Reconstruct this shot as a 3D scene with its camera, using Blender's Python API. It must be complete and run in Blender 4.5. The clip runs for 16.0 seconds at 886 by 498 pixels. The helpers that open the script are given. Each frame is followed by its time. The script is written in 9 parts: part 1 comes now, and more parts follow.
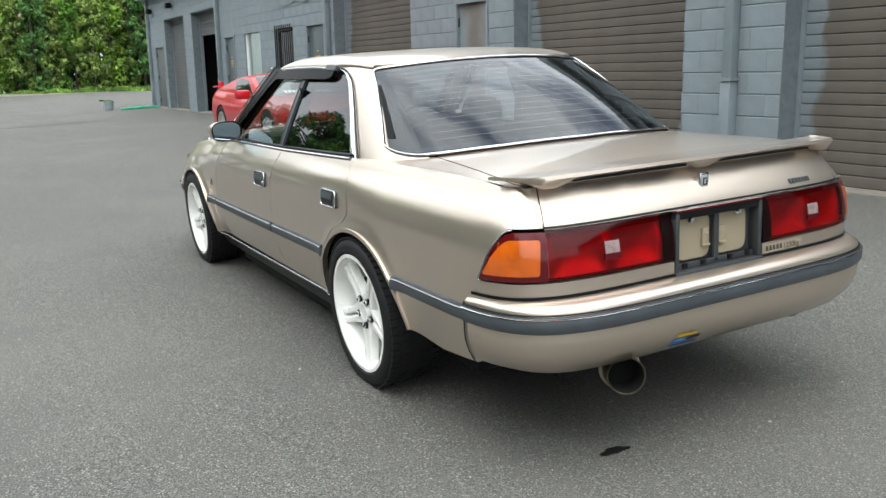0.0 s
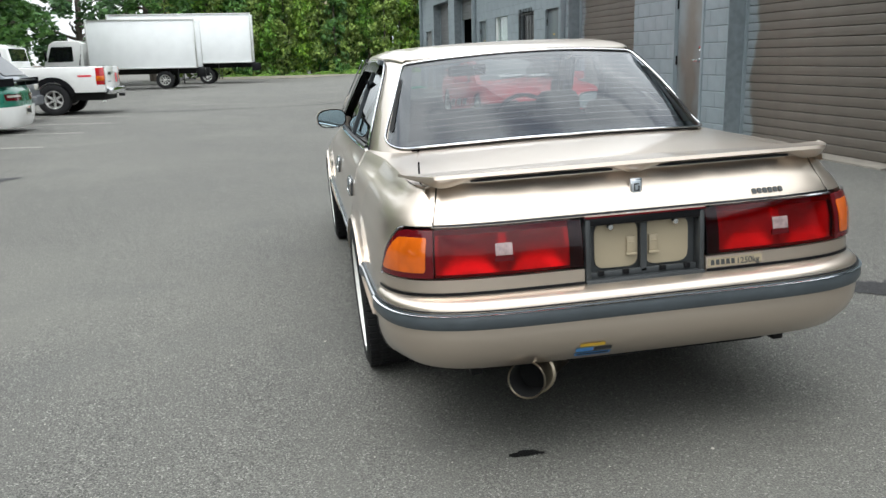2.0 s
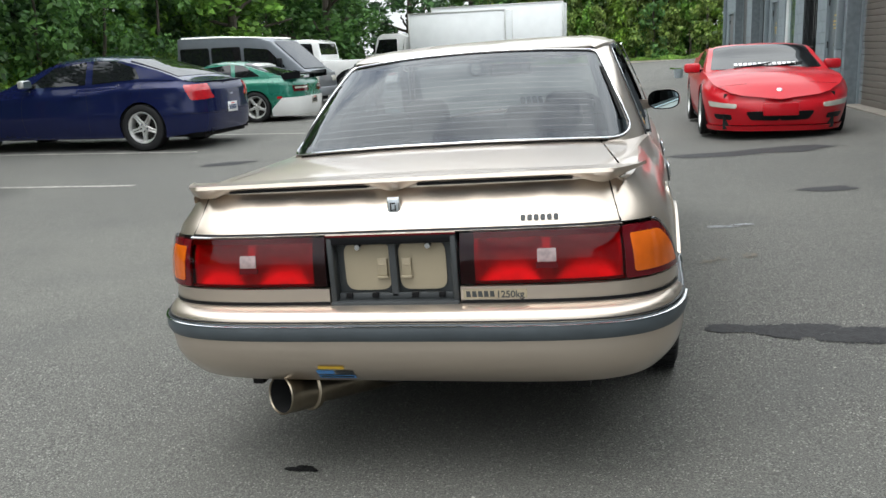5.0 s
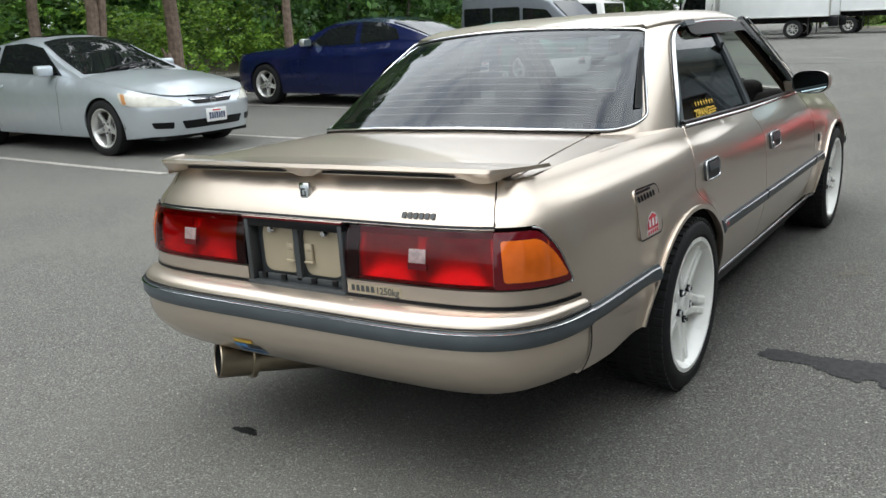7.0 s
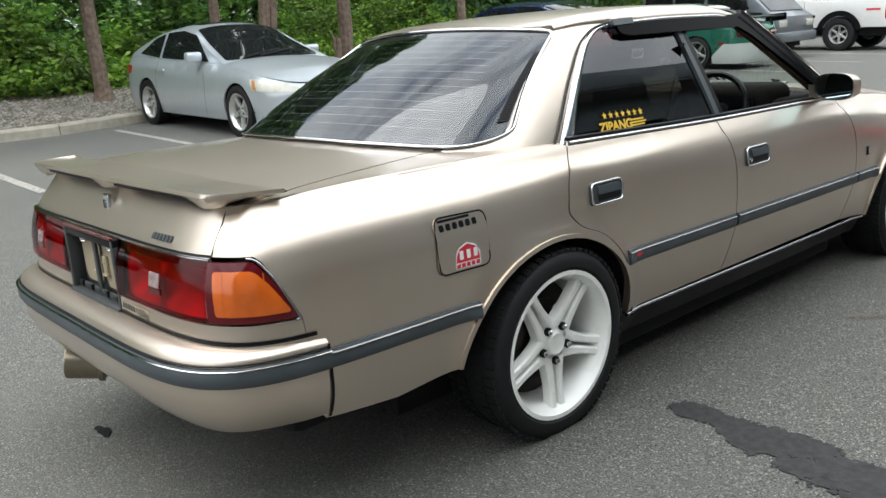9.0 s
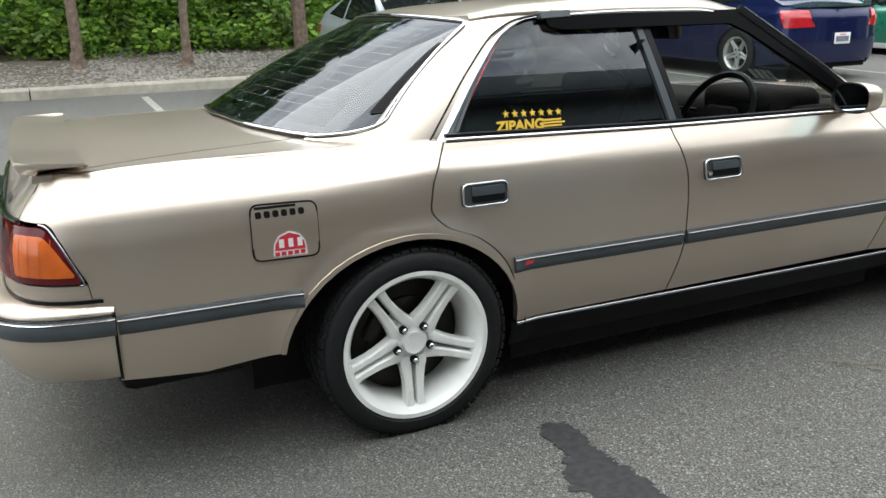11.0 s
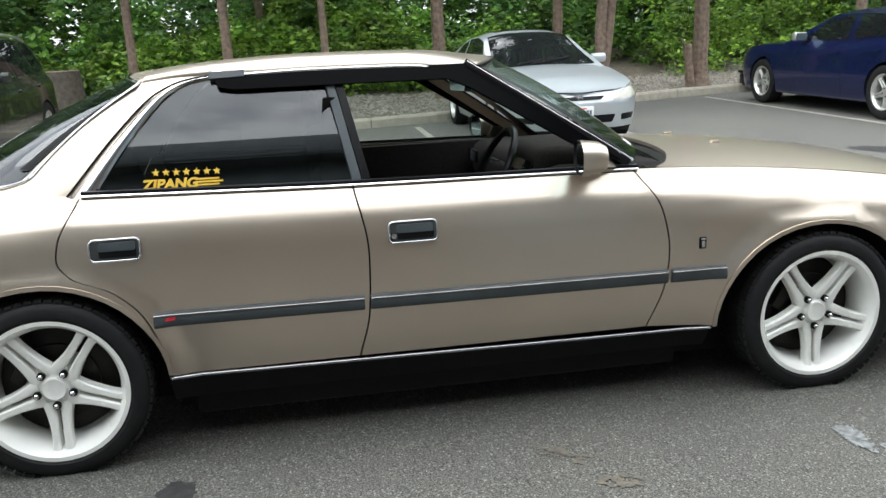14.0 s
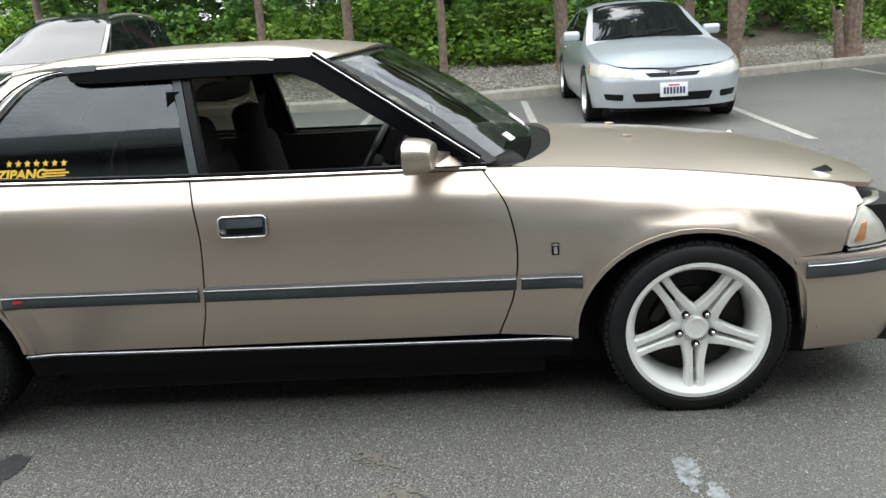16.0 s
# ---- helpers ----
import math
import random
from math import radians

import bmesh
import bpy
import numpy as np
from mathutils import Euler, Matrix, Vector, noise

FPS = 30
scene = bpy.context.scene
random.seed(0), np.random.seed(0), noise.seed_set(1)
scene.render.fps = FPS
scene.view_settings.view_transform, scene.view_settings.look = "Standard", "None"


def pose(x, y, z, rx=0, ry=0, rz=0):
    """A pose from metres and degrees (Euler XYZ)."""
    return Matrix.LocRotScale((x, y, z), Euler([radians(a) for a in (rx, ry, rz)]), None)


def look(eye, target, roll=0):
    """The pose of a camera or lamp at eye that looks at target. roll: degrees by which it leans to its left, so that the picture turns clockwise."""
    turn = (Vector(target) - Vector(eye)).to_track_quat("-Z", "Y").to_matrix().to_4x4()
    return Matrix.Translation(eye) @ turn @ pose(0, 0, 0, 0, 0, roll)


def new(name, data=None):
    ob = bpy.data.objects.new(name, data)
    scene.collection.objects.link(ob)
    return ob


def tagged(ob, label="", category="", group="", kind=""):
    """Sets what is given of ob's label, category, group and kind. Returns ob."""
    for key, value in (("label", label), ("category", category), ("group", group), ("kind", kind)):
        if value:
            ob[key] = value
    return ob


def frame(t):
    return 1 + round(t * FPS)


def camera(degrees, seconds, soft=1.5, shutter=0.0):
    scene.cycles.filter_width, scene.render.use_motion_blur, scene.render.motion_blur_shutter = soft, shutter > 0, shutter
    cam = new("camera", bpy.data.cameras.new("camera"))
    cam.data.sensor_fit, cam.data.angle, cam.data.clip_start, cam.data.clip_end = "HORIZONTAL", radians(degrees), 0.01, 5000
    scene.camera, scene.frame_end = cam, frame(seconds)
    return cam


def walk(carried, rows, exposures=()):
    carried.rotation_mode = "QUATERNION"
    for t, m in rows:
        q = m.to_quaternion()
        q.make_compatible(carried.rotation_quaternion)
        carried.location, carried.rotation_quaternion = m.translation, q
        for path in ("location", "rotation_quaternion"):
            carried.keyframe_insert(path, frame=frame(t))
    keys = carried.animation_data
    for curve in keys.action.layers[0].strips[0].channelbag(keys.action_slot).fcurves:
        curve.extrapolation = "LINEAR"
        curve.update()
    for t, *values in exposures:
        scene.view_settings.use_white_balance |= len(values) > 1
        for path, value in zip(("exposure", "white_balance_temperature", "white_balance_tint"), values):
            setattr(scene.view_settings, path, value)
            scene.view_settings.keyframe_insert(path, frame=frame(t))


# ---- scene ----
cam = camera(55.2, 16.0)
PATH = [
    (0, (-2.06, -3.008, 1.21), (-1.116, -1.293, 0.798), -1.0),
    (0.5, (-1.842, -3.209, 1.218), (-1.034, -1.428, 0.8), -1.1),
    (1, (-1.552, -3.323, 1.212), (-0.884, -1.486, 0.786), -1.4),
    (1.5, (-1.293, -3.401, 1.231), (-0.795, -1.514, 0.793), -1.5),
    (2, (-1.019, -3.481, 1.251), (-0.696, -1.557, 0.808), -1.3),
    (2.5, (-0.753, -3.525, 1.248), (-0.526, -1.589, 0.801), -0.9),
    (3, (-0.459, -3.524, 1.264), (-0.309, -1.58, 0.819), -1.0),
    (3.5, (-0.172, -3.514, 1.269), (-0.168, -1.561, 0.836), -1.7),
    (4, (0.108, -3.508, 1.277), (-0.024, -1.558, 0.852), -2.1),
    (4.2, (0.218, -3.484, 1.27), (0.032, -1.541, 0.834), -2.3),
    (6.3, (1.383, -3.071, 1.296), (0.508, -1.339, 0.81), -1.9),
    (6.5, (1.471, -3.013, 1.304), (0.536, -1.318, 0.8), -2.0),
    (7, (1.701, -2.822, 1.308), (0.617, -1.222, 0.793), -2.1),
    (7.5, (1.897, -2.605, 1.289), (0.713, -1.083, 0.759), -2.3),
    (8, (2.069, -2.344, 1.312), (0.801, -0.894, 0.776), -2.8),
    (8.5, (2.261, -2.122, 1.329), (0.898, -0.757, 0.801), -2.6),
    (9, (2.446, -1.887, 1.333), (0.998, -0.616, 0.796), -2.6),
    (9.2, (2.508, -1.776, 1.338), (1.03, -0.545, 0.79), -2.4),
    (11.3, (3.126, -0.806, 1.376), (1.364, -0.058, 0.800), -0.9),
    (11.5, (3.197, -0.701, 1.362), (1.411, 0.002, 0.804), -1.2),
    (12, (3.320, -0.408, 1.389), (1.507, 0.221, 0.828), -1.6),
    (12.5, (3.360, -0.120, 1.394), (1.520, 0.439, 0.844), -1.5),
    (13, (3.401, 0.197, 1.41), (1.537, 0.711, 0.899), -1.2),
    (13.5, (3.497, 0.521, 1.42), (1.609, 0.941, 0.908), -1.6),
    (14, (3.526, 0.837, 1.392), (1.616, 1.153, 0.89), -2.4),
    (14.5, (3.533, 1.129, 1.416), (1.614, 1.376, 0.911), -2.7),
    (15, (3.545, 1.431, 1.423), (1.617, 1.547, 0.905), -2.9),
    (15.5, (3.572, 1.682, 1.423), (1.644, 1.694, 0.893), -3.4),
    (16, (3.508, 1.979, 1.415), (1.588, 1.883, 0.863), -3.5),
]
walk(cam, [(t, look(eye, target, roll)) for t, eye, target, roll in PATH],
     exposures=[(0, 0.64), (2, 0.57), (4, 0.46), (7, 0.48), (9, 0.63), (12, 0.82), (16, 0.87)])

# ---- light ----
world = bpy.data.worlds.new("sky")
scene.world = world
world.use_nodes = True
wn, wl = world.node_tree.nodes, world.node_tree.links
wn.clear()
SUN_UP, SUN_AZ = 66.0, 230.0
sky = wn.new("ShaderNodeTexSky")
sky.sky_type, sky.sun_disc = "NISHITA", False
sky.sun_elevation, sky.sun_rotation = radians(SUN_UP), radians(SUN_AZ)
sky.air_density, sky.dust_density = 1.0, 2.0
coord = wn.new("ShaderNodeTexCoord")
stretch = wn.new("ShaderNodeMapping")
stretch.inputs["Scale"].default_value = (1.6, 1.6, 4.0)
cloud = wn.new("ShaderNodeTexNoise")
cloud.inputs["Scale"].default_value, cloud.inputs["Detail"].default_value, cloud.inputs["Roughness"].default_value = 1.7, 8.0, 0.58
ramp = wn.new("ShaderNodeValToRGB")
ramp.color_ramp.elements[0].position, ramp.color_ramp.elements[1].position = 0.26, 0.48
shade = wn.new("ShaderNodeTexNoise")
shade.inputs["Scale"].default_value, shade.inputs["Detail"].default_value = 2.6, 6.0
tone = wn.new("ShaderNodeValToRGB")
tone.color_ramp.elements[0].position, tone.color_ramp.elements[1].position = 0.3, 0.7
tone.color_ramp.elements[0].color, tone.color_ramp.elements[1].color = (9.0, 9.7, 10.2, 1), (13.6, 14.2, 14.4, 1)
mixc = wn.new("ShaderNodeMix")
mixc.data_type = "RGBA"
back = wn.new("ShaderNodeBackground")
back.inputs["Strength"].default_value = 0.125
wout = wn.new("ShaderNodeOutputWorld")
wl.new(coord.outputs["Generated"], stretch.inputs["Vector"])
wl.new(stretch.outputs["Vector"], cloud.inputs["Vector"])
wl.new(stretch.outputs["Vector"], shade.inputs["Vector"])
wl.new(cloud.outputs["Fac"], ramp.inputs["Fac"])
wl.new(shade.outputs["Fac"], tone.inputs["Fac"])
wl.new(ramp.outputs["Color"], mixc.inputs["Factor"])
wl.new(sky.outputs["Color"], mixc.inputs["A"])
wl.new(tone.outputs["Color"], mixc.inputs["B"])
# an overcast sky is about three times as bright overhead as at the horizon
up = wn.new("ShaderNodeSeparateXYZ")
lift_ = wn.new("ShaderNodeMapRange")
for key, val in (("From Min", 0.0), ("From Max", 1.0), ("To Min", 0.52), ("To Max", 1.45)):
    lift_.inputs[key].default_value = val
dome = wn.new("ShaderNodeMix")
dome.data_type, dome.blend_type = "RGBA", "MULTIPLY"
dome.inputs["Factor"].default_value = 1.0
wl.new(coord.outputs["Generated"], up.inputs["Vector"])
wl.new(up.outputs["Z"], lift_.inputs["Value"])
wl.new(mixc.outputs["Result"], dome.inputs["A"])
wl.new(lift_.outputs["Result"], dome.inputs["B"])
wl.new(dome.outputs["Result"], back.inputs["Color"])
wl.new(back.outputs["Background"], wout.inputs["Surface"])
sun = new("sun", bpy.data.lights.new("sun", "SUN"))
sun.data.energy, sun.data.angle, sun.data.color = 1.25, radians(55), (1.0, 0.99, 0.97)
SUN_DIR = Vector((math.sin(radians(SUN_AZ)) * math.cos(radians(SUN_UP)), math.cos(radians(SUN_AZ)) * math.cos(radians(SUN_UP)), math.sin(radians(SUN_UP))))
sun.matrix_world = Matrix.Translation((0, 0, 30)) @ SUN_DIR.to_track_quat("Z", "Y").to_matrix().to_4x4()


# ---- materials ----
def material(name, base, rough=0.5, metal=0.0, vary=0.0, scale=8.0, bump=0.0, bump_scale=60.0, coat=0.0, grime=0.0, island=0.0, spec=0.5, coords="Object", second=None, flake=0.0, piece=0.0, coat_rough=0.03):
    """A principled surface; vary: grain of the colour, grime: large stains, bump: fine relief, island/piece: each piece a little lighter or darker."""
    m = bpy.data.materials.new(name)
    m.use_nodes = True
    n, l = m.node_tree.nodes, m.node_tree.links
    p = n["Principled BSDF"]
    p.inputs["Base Color"].default_value = (*base, 1)
    p.inputs["Roughness"].default_value, p.inputs["Metallic"].default_value = rough, metal
    p.inputs["Coat Weight"].default_value, p.inputs["Coat Roughness"].default_value = coat, coat_rough
    p.inputs["Specular IOR Level"].default_value = spec
    tc = n.new("ShaderNodeTexCoord")
    colour = None

    def noise_node(sc, detail=5.0):
        t = n.new("ShaderNodeTexNoise")
        t.inputs["Scale"].default_value, t.inputs["Detail"].default_value = sc, detail
        l.new(tc.outputs[coords], t.inputs["Vector"])
        return t

    def blend(a, b, fac, mode="MIX"):
        x = n.new("ShaderNodeMix")
        x.data_type, x.blend_type = "RGBA", mode
        for sock, val in (("A", a), ("B", b), ("Factor", fac)):
            if hasattr(val, "is_output"):
                l.new(val, x.inputs[sock])
            else:
                x.inputs[sock].default_value = val
        return x.outputs["Result"]

    colour = (*base, 1)
    if vary:
        t = noise_node(scale)
        r = n.new("ShaderNodeMapRange")
        r.inputs["From Min"].default_value, r.inputs["From Max"].default_value = 0.3, 0.7
        l.new(t.outputs["Fac"], r.inputs["Value"])
        low = second or tuple(c * (1 - vary) for c in base)
        high = tuple(min(1, c * (1 + vary * 0.6)) for c in base)
        colour = blend((*low, 1), (*high, 1), r.outputs["Result"])
    if grime:
        t = noise_node(scale * 0.13, 7.0)
        r = n.new("ShaderNodeMapRange")
        r.inputs["From Min"].default_value, r.inputs["From Max"].default_value = 0.42, 0.68
        r.inputs["To Max"].default_value = grime
        l.new(t.outputs["Fac"], r.inputs["Value"])
        colour = blend(colour, tuple(c * 0.45 for c in base) + (1,), r.outputs["Result"])
    if island or piece:
        src = n.new("ShaderNodeNewGeometry") if island else n.new("ShaderNodeObjectInfo")
        r = n.new("ShaderNodeMapRange")
        k = island or piece
        r.inputs["To Min"].default_value, r.inputs["To Max"].default_value = 1 - k, 1 + k
        l.new(src.outputs["Random Per Island" if island else "Random"], r.inputs["Value"])
        comb = n.new("ShaderNodeCombineColor")
        for ch in ("Red", "Green", "Blue"):
            l.new(r.outputs["Result"], comb.inputs[ch])
        colour = blend(colour, comb.outputs["Color"], 1.0, "MULTIPLY")
    if hasattr(colour, "is_output"):
        l.new(colour, p.inputs["Base Color"])
    if bump or flake:
        t = noise_node(bump_scale, 4.0)
        b = n.new("ShaderNodeBump")
        b.inputs["Strength"].default_value, b.inputs["Distance"].default_value = bump or flake, 0.01
        l.new(t.outputs["Fac"], b.inputs["Height"])
        l.new(b.outputs["Normal"], p.inputs["Normal"])
    if vary and rough > 0.15:
        r = n.new("ShaderNodeMapRange")
        r.inputs["To Min"].default_value, r.inputs["To Max"].default_value = rough * 0.85, min(1, rough * 1.12)
        t = noise_node(scale * 0.5)
        l.new(t.outputs["Fac"], r.inputs["Value"])
        l.new(r.outputs["Result"], p.inputs["Roughness"])
    return m


def glass(name, tint, through_amount, rough=0.0, haze=0.0, low=0.08):
    """A pane: a clear coat of reflection over what shows through, darkened by its tint."""
    m = bpy.data.materials.new(name)
    m.use_nodes = True
    n, l = m.node_tree.nodes, m.node_tree.links
    n.clear()
    out, mix, gl, tr, fr = (n.new("ShaderNode" + k) for k in ("OutputMaterial", "MixShader", "BsdfGlossy", "BsdfTransparent", "LayerWeight"))
    gl.inputs["Roughness"].default_value = rough
    gl.inputs["Color"].default_value = (0.95, 0.97, 1, 1)
    tr.inputs["Color"].default_value = tuple(c * through_amount for c in tint) + (1,)
    fr.inputs["Blend"].default_value = 0.5
    steep, gain = n.new("ShaderNodeMath"), n.new("ShaderNodeMath")
    steep.operation, gain.operation = "POWER", "MULTIPLY_ADD"
    steep.inputs[1].default_value = 5.0
    gain.inputs[1].default_value, gain.inputs[2].default_value = 0.92 if low > 0.05 else 0.6, low
    l.new(fr.outputs["Facing"], steep.inputs[0])
    l.new(steep.outputs["Value"], gain.inputs[0])
    dust, film = n.new("ShaderNodeBsdfDiffuse"), n.new("ShaderNodeMixShader")
    dust.inputs["Color"].default_value = (0.55, 0.56, 0.56, 1)
    film.inputs["Fac"].default_value = haze
    l.new(tr.outputs["BSDF"], film.inputs[1])
    l.new(dust.outputs["BSDF"], film.inputs[2])
    l.new(gain.outputs["Value"], mix.inputs["Fac"])
    l.new(film.outputs["Shader"], mix.inputs[1])
    l.new(gl.outputs["BSDF"], mix.inputs[2])
    l.new(mix.outputs["Shader"], out.inputs["Surface"])
    return m


def foliage(name, dark, light, translucent=0.35):
    m = bpy.data.materials.new(name)
    m.use_nodes = True
    n, l = m.node_tree.nodes, m.node_tree.links
    n.clear()
    out, mix, di, tr, geo, ramp_ = (n.new("ShaderNode" + k) for k in ("OutputMaterial", "MixShader", "BsdfPrincipled", "BsdfTranslucent", "NewGeometry", "ValToRGB"))
    ramp_.color_ramp.elements[0].color, ramp_.color_ramp.elements[1].color = (*dark, 1), (*light, 1)
    l.new(geo.outputs["Random Per Island"], ramp_.inputs["Fac"])
    tc, patch_, span_, tint_ = (n.new("ShaderNode" + k) for k in ("TexCoord", "TexNoise", "MapRange", "Mix"))
    patch_.inputs["Scale"].default_value, patch_.inputs["Detail"].default_value = 1.1, 3.0
    for key, val in (("From Min", 0.36), ("From Max", 0.64), ("To Min", 0.5), ("To Max", 1.4)):
        span_.inputs[key].default_value = val
    tint_.data_type, tint_.blend_type = "RGBA", "MULTIPLY"
    tint_.inputs["Factor"].default_value = 1.0
    l.new(tc.outputs["Object"], patch_.inputs["Vector"])
    l.new(patch_.outputs["Fac"], span_.inputs["Value"])
    l.new(ramp_.outputs["Color"], tint_.inputs["A"])
    l.new(span_.outputs["Result"], tint_.inputs["B"])
    l.new(tint_.outputs["Result"], di.inputs["Base Color"])
    l.new(tint_.outputs["Result"], tr.inputs["Color"])
    di.inputs["Roughness"].default_value = 0.55
    mix.inputs["Fac"].default_value = translucent
    l.new(di.outputs["BSDF"], mix.inputs[1])
    l.new(tr.outputs["BSDF"], mix.inputs[2])
    l.new(mix.outputs["Shader"], out.inputs["Surface"])
    return m


def asphalt_material():
    m = material("asphalt", (0.13, 0.13, 0.126), 0.9, 0, bump=0.55, bump_scale=240.0)
    n, l = m.node_tree.nodes, m.node_tree.links
    p = n["Principled BSDF"]
    tc = n.new("ShaderNodeTexCoord")

    def tex(kind, scale, detail=3.0):
        t = n.new("ShaderNodeTex" + kind)
        t.inputs["Scale"].default_value = scale
        if kind == "Noise":
            t.inputs["Detail"].default_value = detail
        l.new(tc.outputs["Object"], t.inputs["Vector"])
        return t

    def span(src, a, b, c=0.0, d=1.0):
        r = n.new("ShaderNodeMapRange")
        for k, v in (("From Min", a), ("From Max", b), ("To Min", c), ("To Max", d)):
            r.inputs[k].default_value = v
        l.new(src, r.inputs["Value"])
        return r.outputs["Result"]

    def mix(fac, a, b):
        x = n.new("ShaderNodeMix")
        x.data_type = "RGBA"
        l.new(fac, x.inputs["Factor"])
        for s_, v in (("A", a), ("B", b)):
            if hasattr(v, "is_output"):
                l.new(v, x.inputs[s_])
            else:
                x.inputs[s_].default_value = (*v, 1)
        return x.outputs["Result"]

    grain = mix(span(tex("Noise", 170.0, 6.0).outputs["Fac"], 0.39, 0.61), (0.034, 0.0336, 0.0300), (0.148, 0.145, 0.130))
    stones = n.new("ShaderNodeSeparateColor")
    l.new(tex("Voronoi", 190.0).outputs["Color"], stones.inputs["Color"])
    c = mix(span(stones.outputs["Red"], 0.91, 0.97, 0.0, 0.85), grain, (0.28, 0.275, 0.25))
    c = mix(span(stones.outputs["Green"], 0.90, 0.98, 0.0, 0.7), c, (0.026, 0.026, 0.026))
    c = mix(span(tex("Noise", 0.32, 5.0).outputs["Fac"], 0.46, 0.70, 0.0, 0.42), c, (0.150, 0.147, 0.128))
    c = mix(span(tex("Noise", 1.1, 6.0).outputs["Fac"], 0.52, 0.78, 0.0, 0.45), c, (0.066, 0.067, 0.064))
    l.new(c, p.inputs["Base Color"])
    return m


M_ASPHALT = asphalt_material()
M_PAINT = material("champagne_paint", (0.622, 0.533, 0.447), 0.33, 0.90, coat=0.7, vary=0.03, scale=3.0, coat_rough=0.05)
M_CHROME = material("chrome", (0.75, 0.76, 0.78), 0.08, 1.0)
M_BRIGHT = material("weathered_bright_trim", (0.40, 0.41, 0.43), 0.2, 1.0, vary=0.1, scale=20)
M_BLACK = material("black_trim", (0.007, 0.007, 0.008), 0.34, vary=0.2, scale=20, spec=0.18)
M_SMOKE = material("smoked_acrylic", (0.003, 0.003, 0.0035), 0.15, spec=0.03)
M_BAND = material("ceramic_band", (0.010, 0.011, 0.012), 0.25, spec=0.4)
# near-black in place of shade, for undersides, hollows and inner bay walls
M_DARK = material("shade_black", (0.006, 0.006, 0.006), 0.9)
M_STRIP = material("grey_rubber_strip", (0.055, 0.066, 0.074), 0.42, vary=0.15, scale=14)
M_REFLECTOR = material("lamp_reflector", (0.58, 0.58, 0.58), 0.35, 0.6, vary=0.1, scale=60)
M_RED = material("red_lens", (0.42, 0.006, 0.012), 0.08, coat=1.0, vary=0.25, scale=9)
M_DKRED = material("dark_red_lens", (0.085, 0.003, 0.006), 0.10, coat=0.5, spec=0.2)
M_AMBER = material("amber_lens", (0.56, 0.105, 0.006), 0.10, coat=0.6, vary=0.3, scale=10)
M_CLEARL = material("clear_lens", (0.46, 0.45, 0.39), 0.14, coat=0.7, vary=0.14, scale=12)
M_PALEAMBER = material("pale_amber_lens", (0.42, 0.20, 0.08), 0.12, coat=0.6, vary=0.3, scale=40)
M_PLATEINK = material("number_plate_ink", (0.05, 0.07, 0.13), 0.5)
M_WHEEL = material("white_wheel_paint", (0.90, 0.90, 0.86), 0.28, coat=0.5, vary=0.05, scale=12)
M_TYRE = material("tyre_rubber", (0.011, 0.011, 0.012), 0.68, spec=0.3, vary=0.3, scale=30, bump=0.15, bump_scale=90)
M_BRAKE = material("brake_iron", (0.03, 0.028, 0.026), 0.5, 0.7, vary=0.3)
M_REVLENS = material("reversing_lens", (0.30, 0.215, 0.21), 0.12, coat=0.8, vary=0.3, scale=60)
M_STEEL = material("exhaust_steel", (0.34, 0.29, 0.22), 0.32, 1.0, vary=0.25, scale=10)
M_SOOT = material("exhaust_soot", (0.006, 0.006, 0.006), 0.95)
M_CLOTH = material("dark_seat_cloth", (0.021, 0.019, 0.018), 0.95, vary=0.3, scale=120, bump=0.1, bump_scale=300, spec=0.08)
M_TAN = material("tan_trim", (0.105, 0.070, 0.043), 0.75, vary=0.15, scale=30)
M_BEIGE = material("beige_primer", (0.34, 0.285, 0.195), 0.5, vary=0.08, scale=6)
M_PLATEGREY = material("plate_surround_grey", (0.036, 0.040, 0.042), 0.5, vary=0.15)
M_MIRROR = material("mirror_glass", (0.62, 0.78, 0.82), 0.01, 1.0)
M_TINT = glass("tinted_glass", (1.0, 0.98, 0.85), 0.12)
M_REARGLASS = glass("rear_glass", (0.85, 0.9, 0.95), 0.42, low=0.075)
M_LENSRED = glass("red_lens_shell", (0.62, 0.012, 0.020), 1.0, low=0.025)
M_CLEAR = glass("clear_glass", (0.9, 0.98, 0.94), 0.82)
M_SOLIDGLASS = material("dark_window", (0.008, 0.009, 0.010), 0.02, spec=0.5)
M_GOLD = material("gold_vinyl", (0.65, 0.42, 0.04), 0.4)
M_REDVINYL = material("red_vinyl", (0.60, 0.03, 0.05), 0.4)
M_WHITEVINYL = material("white_vinyl", (0.75, 0.75, 0.74), 0.4)
M_BLUEVINYL = material("blue_vinyl", (0.08, 0.25, 0.55), 0.4)
M_WALL = material("grey_blue_block_paint", (0.205, 0.245, 0.265), 0.62, vary=0.12, scale=5, bump=0.25, bump_scale=40, grime=0.18, piece=0.05)
M_WALLTRIM = material("grey_blue_trim_paint", (0.20, 0.24, 0.26), 0.5, vary=0.1, scale=4)
M_MORTAR = material("painted_mortar", (0.15, 0.18, 0.195), 0.75, vary=0.2, scale=12)
M_DARKDOOR = material("dark_grey_door_paint", (0.085, 0.105, 0.115), 0.35, vary=0.15, scale=2)
M_FAR_SHUT = material("grey_shutter_paint", (0.115, 0.12, 0.12), 0.6, vary=0.15, scale=3)
M_WHITEPAINT = material("white_panel", (0.82, 0.84, 0.84), 0.35, vary=0.04, scale=2, grime=0.05)
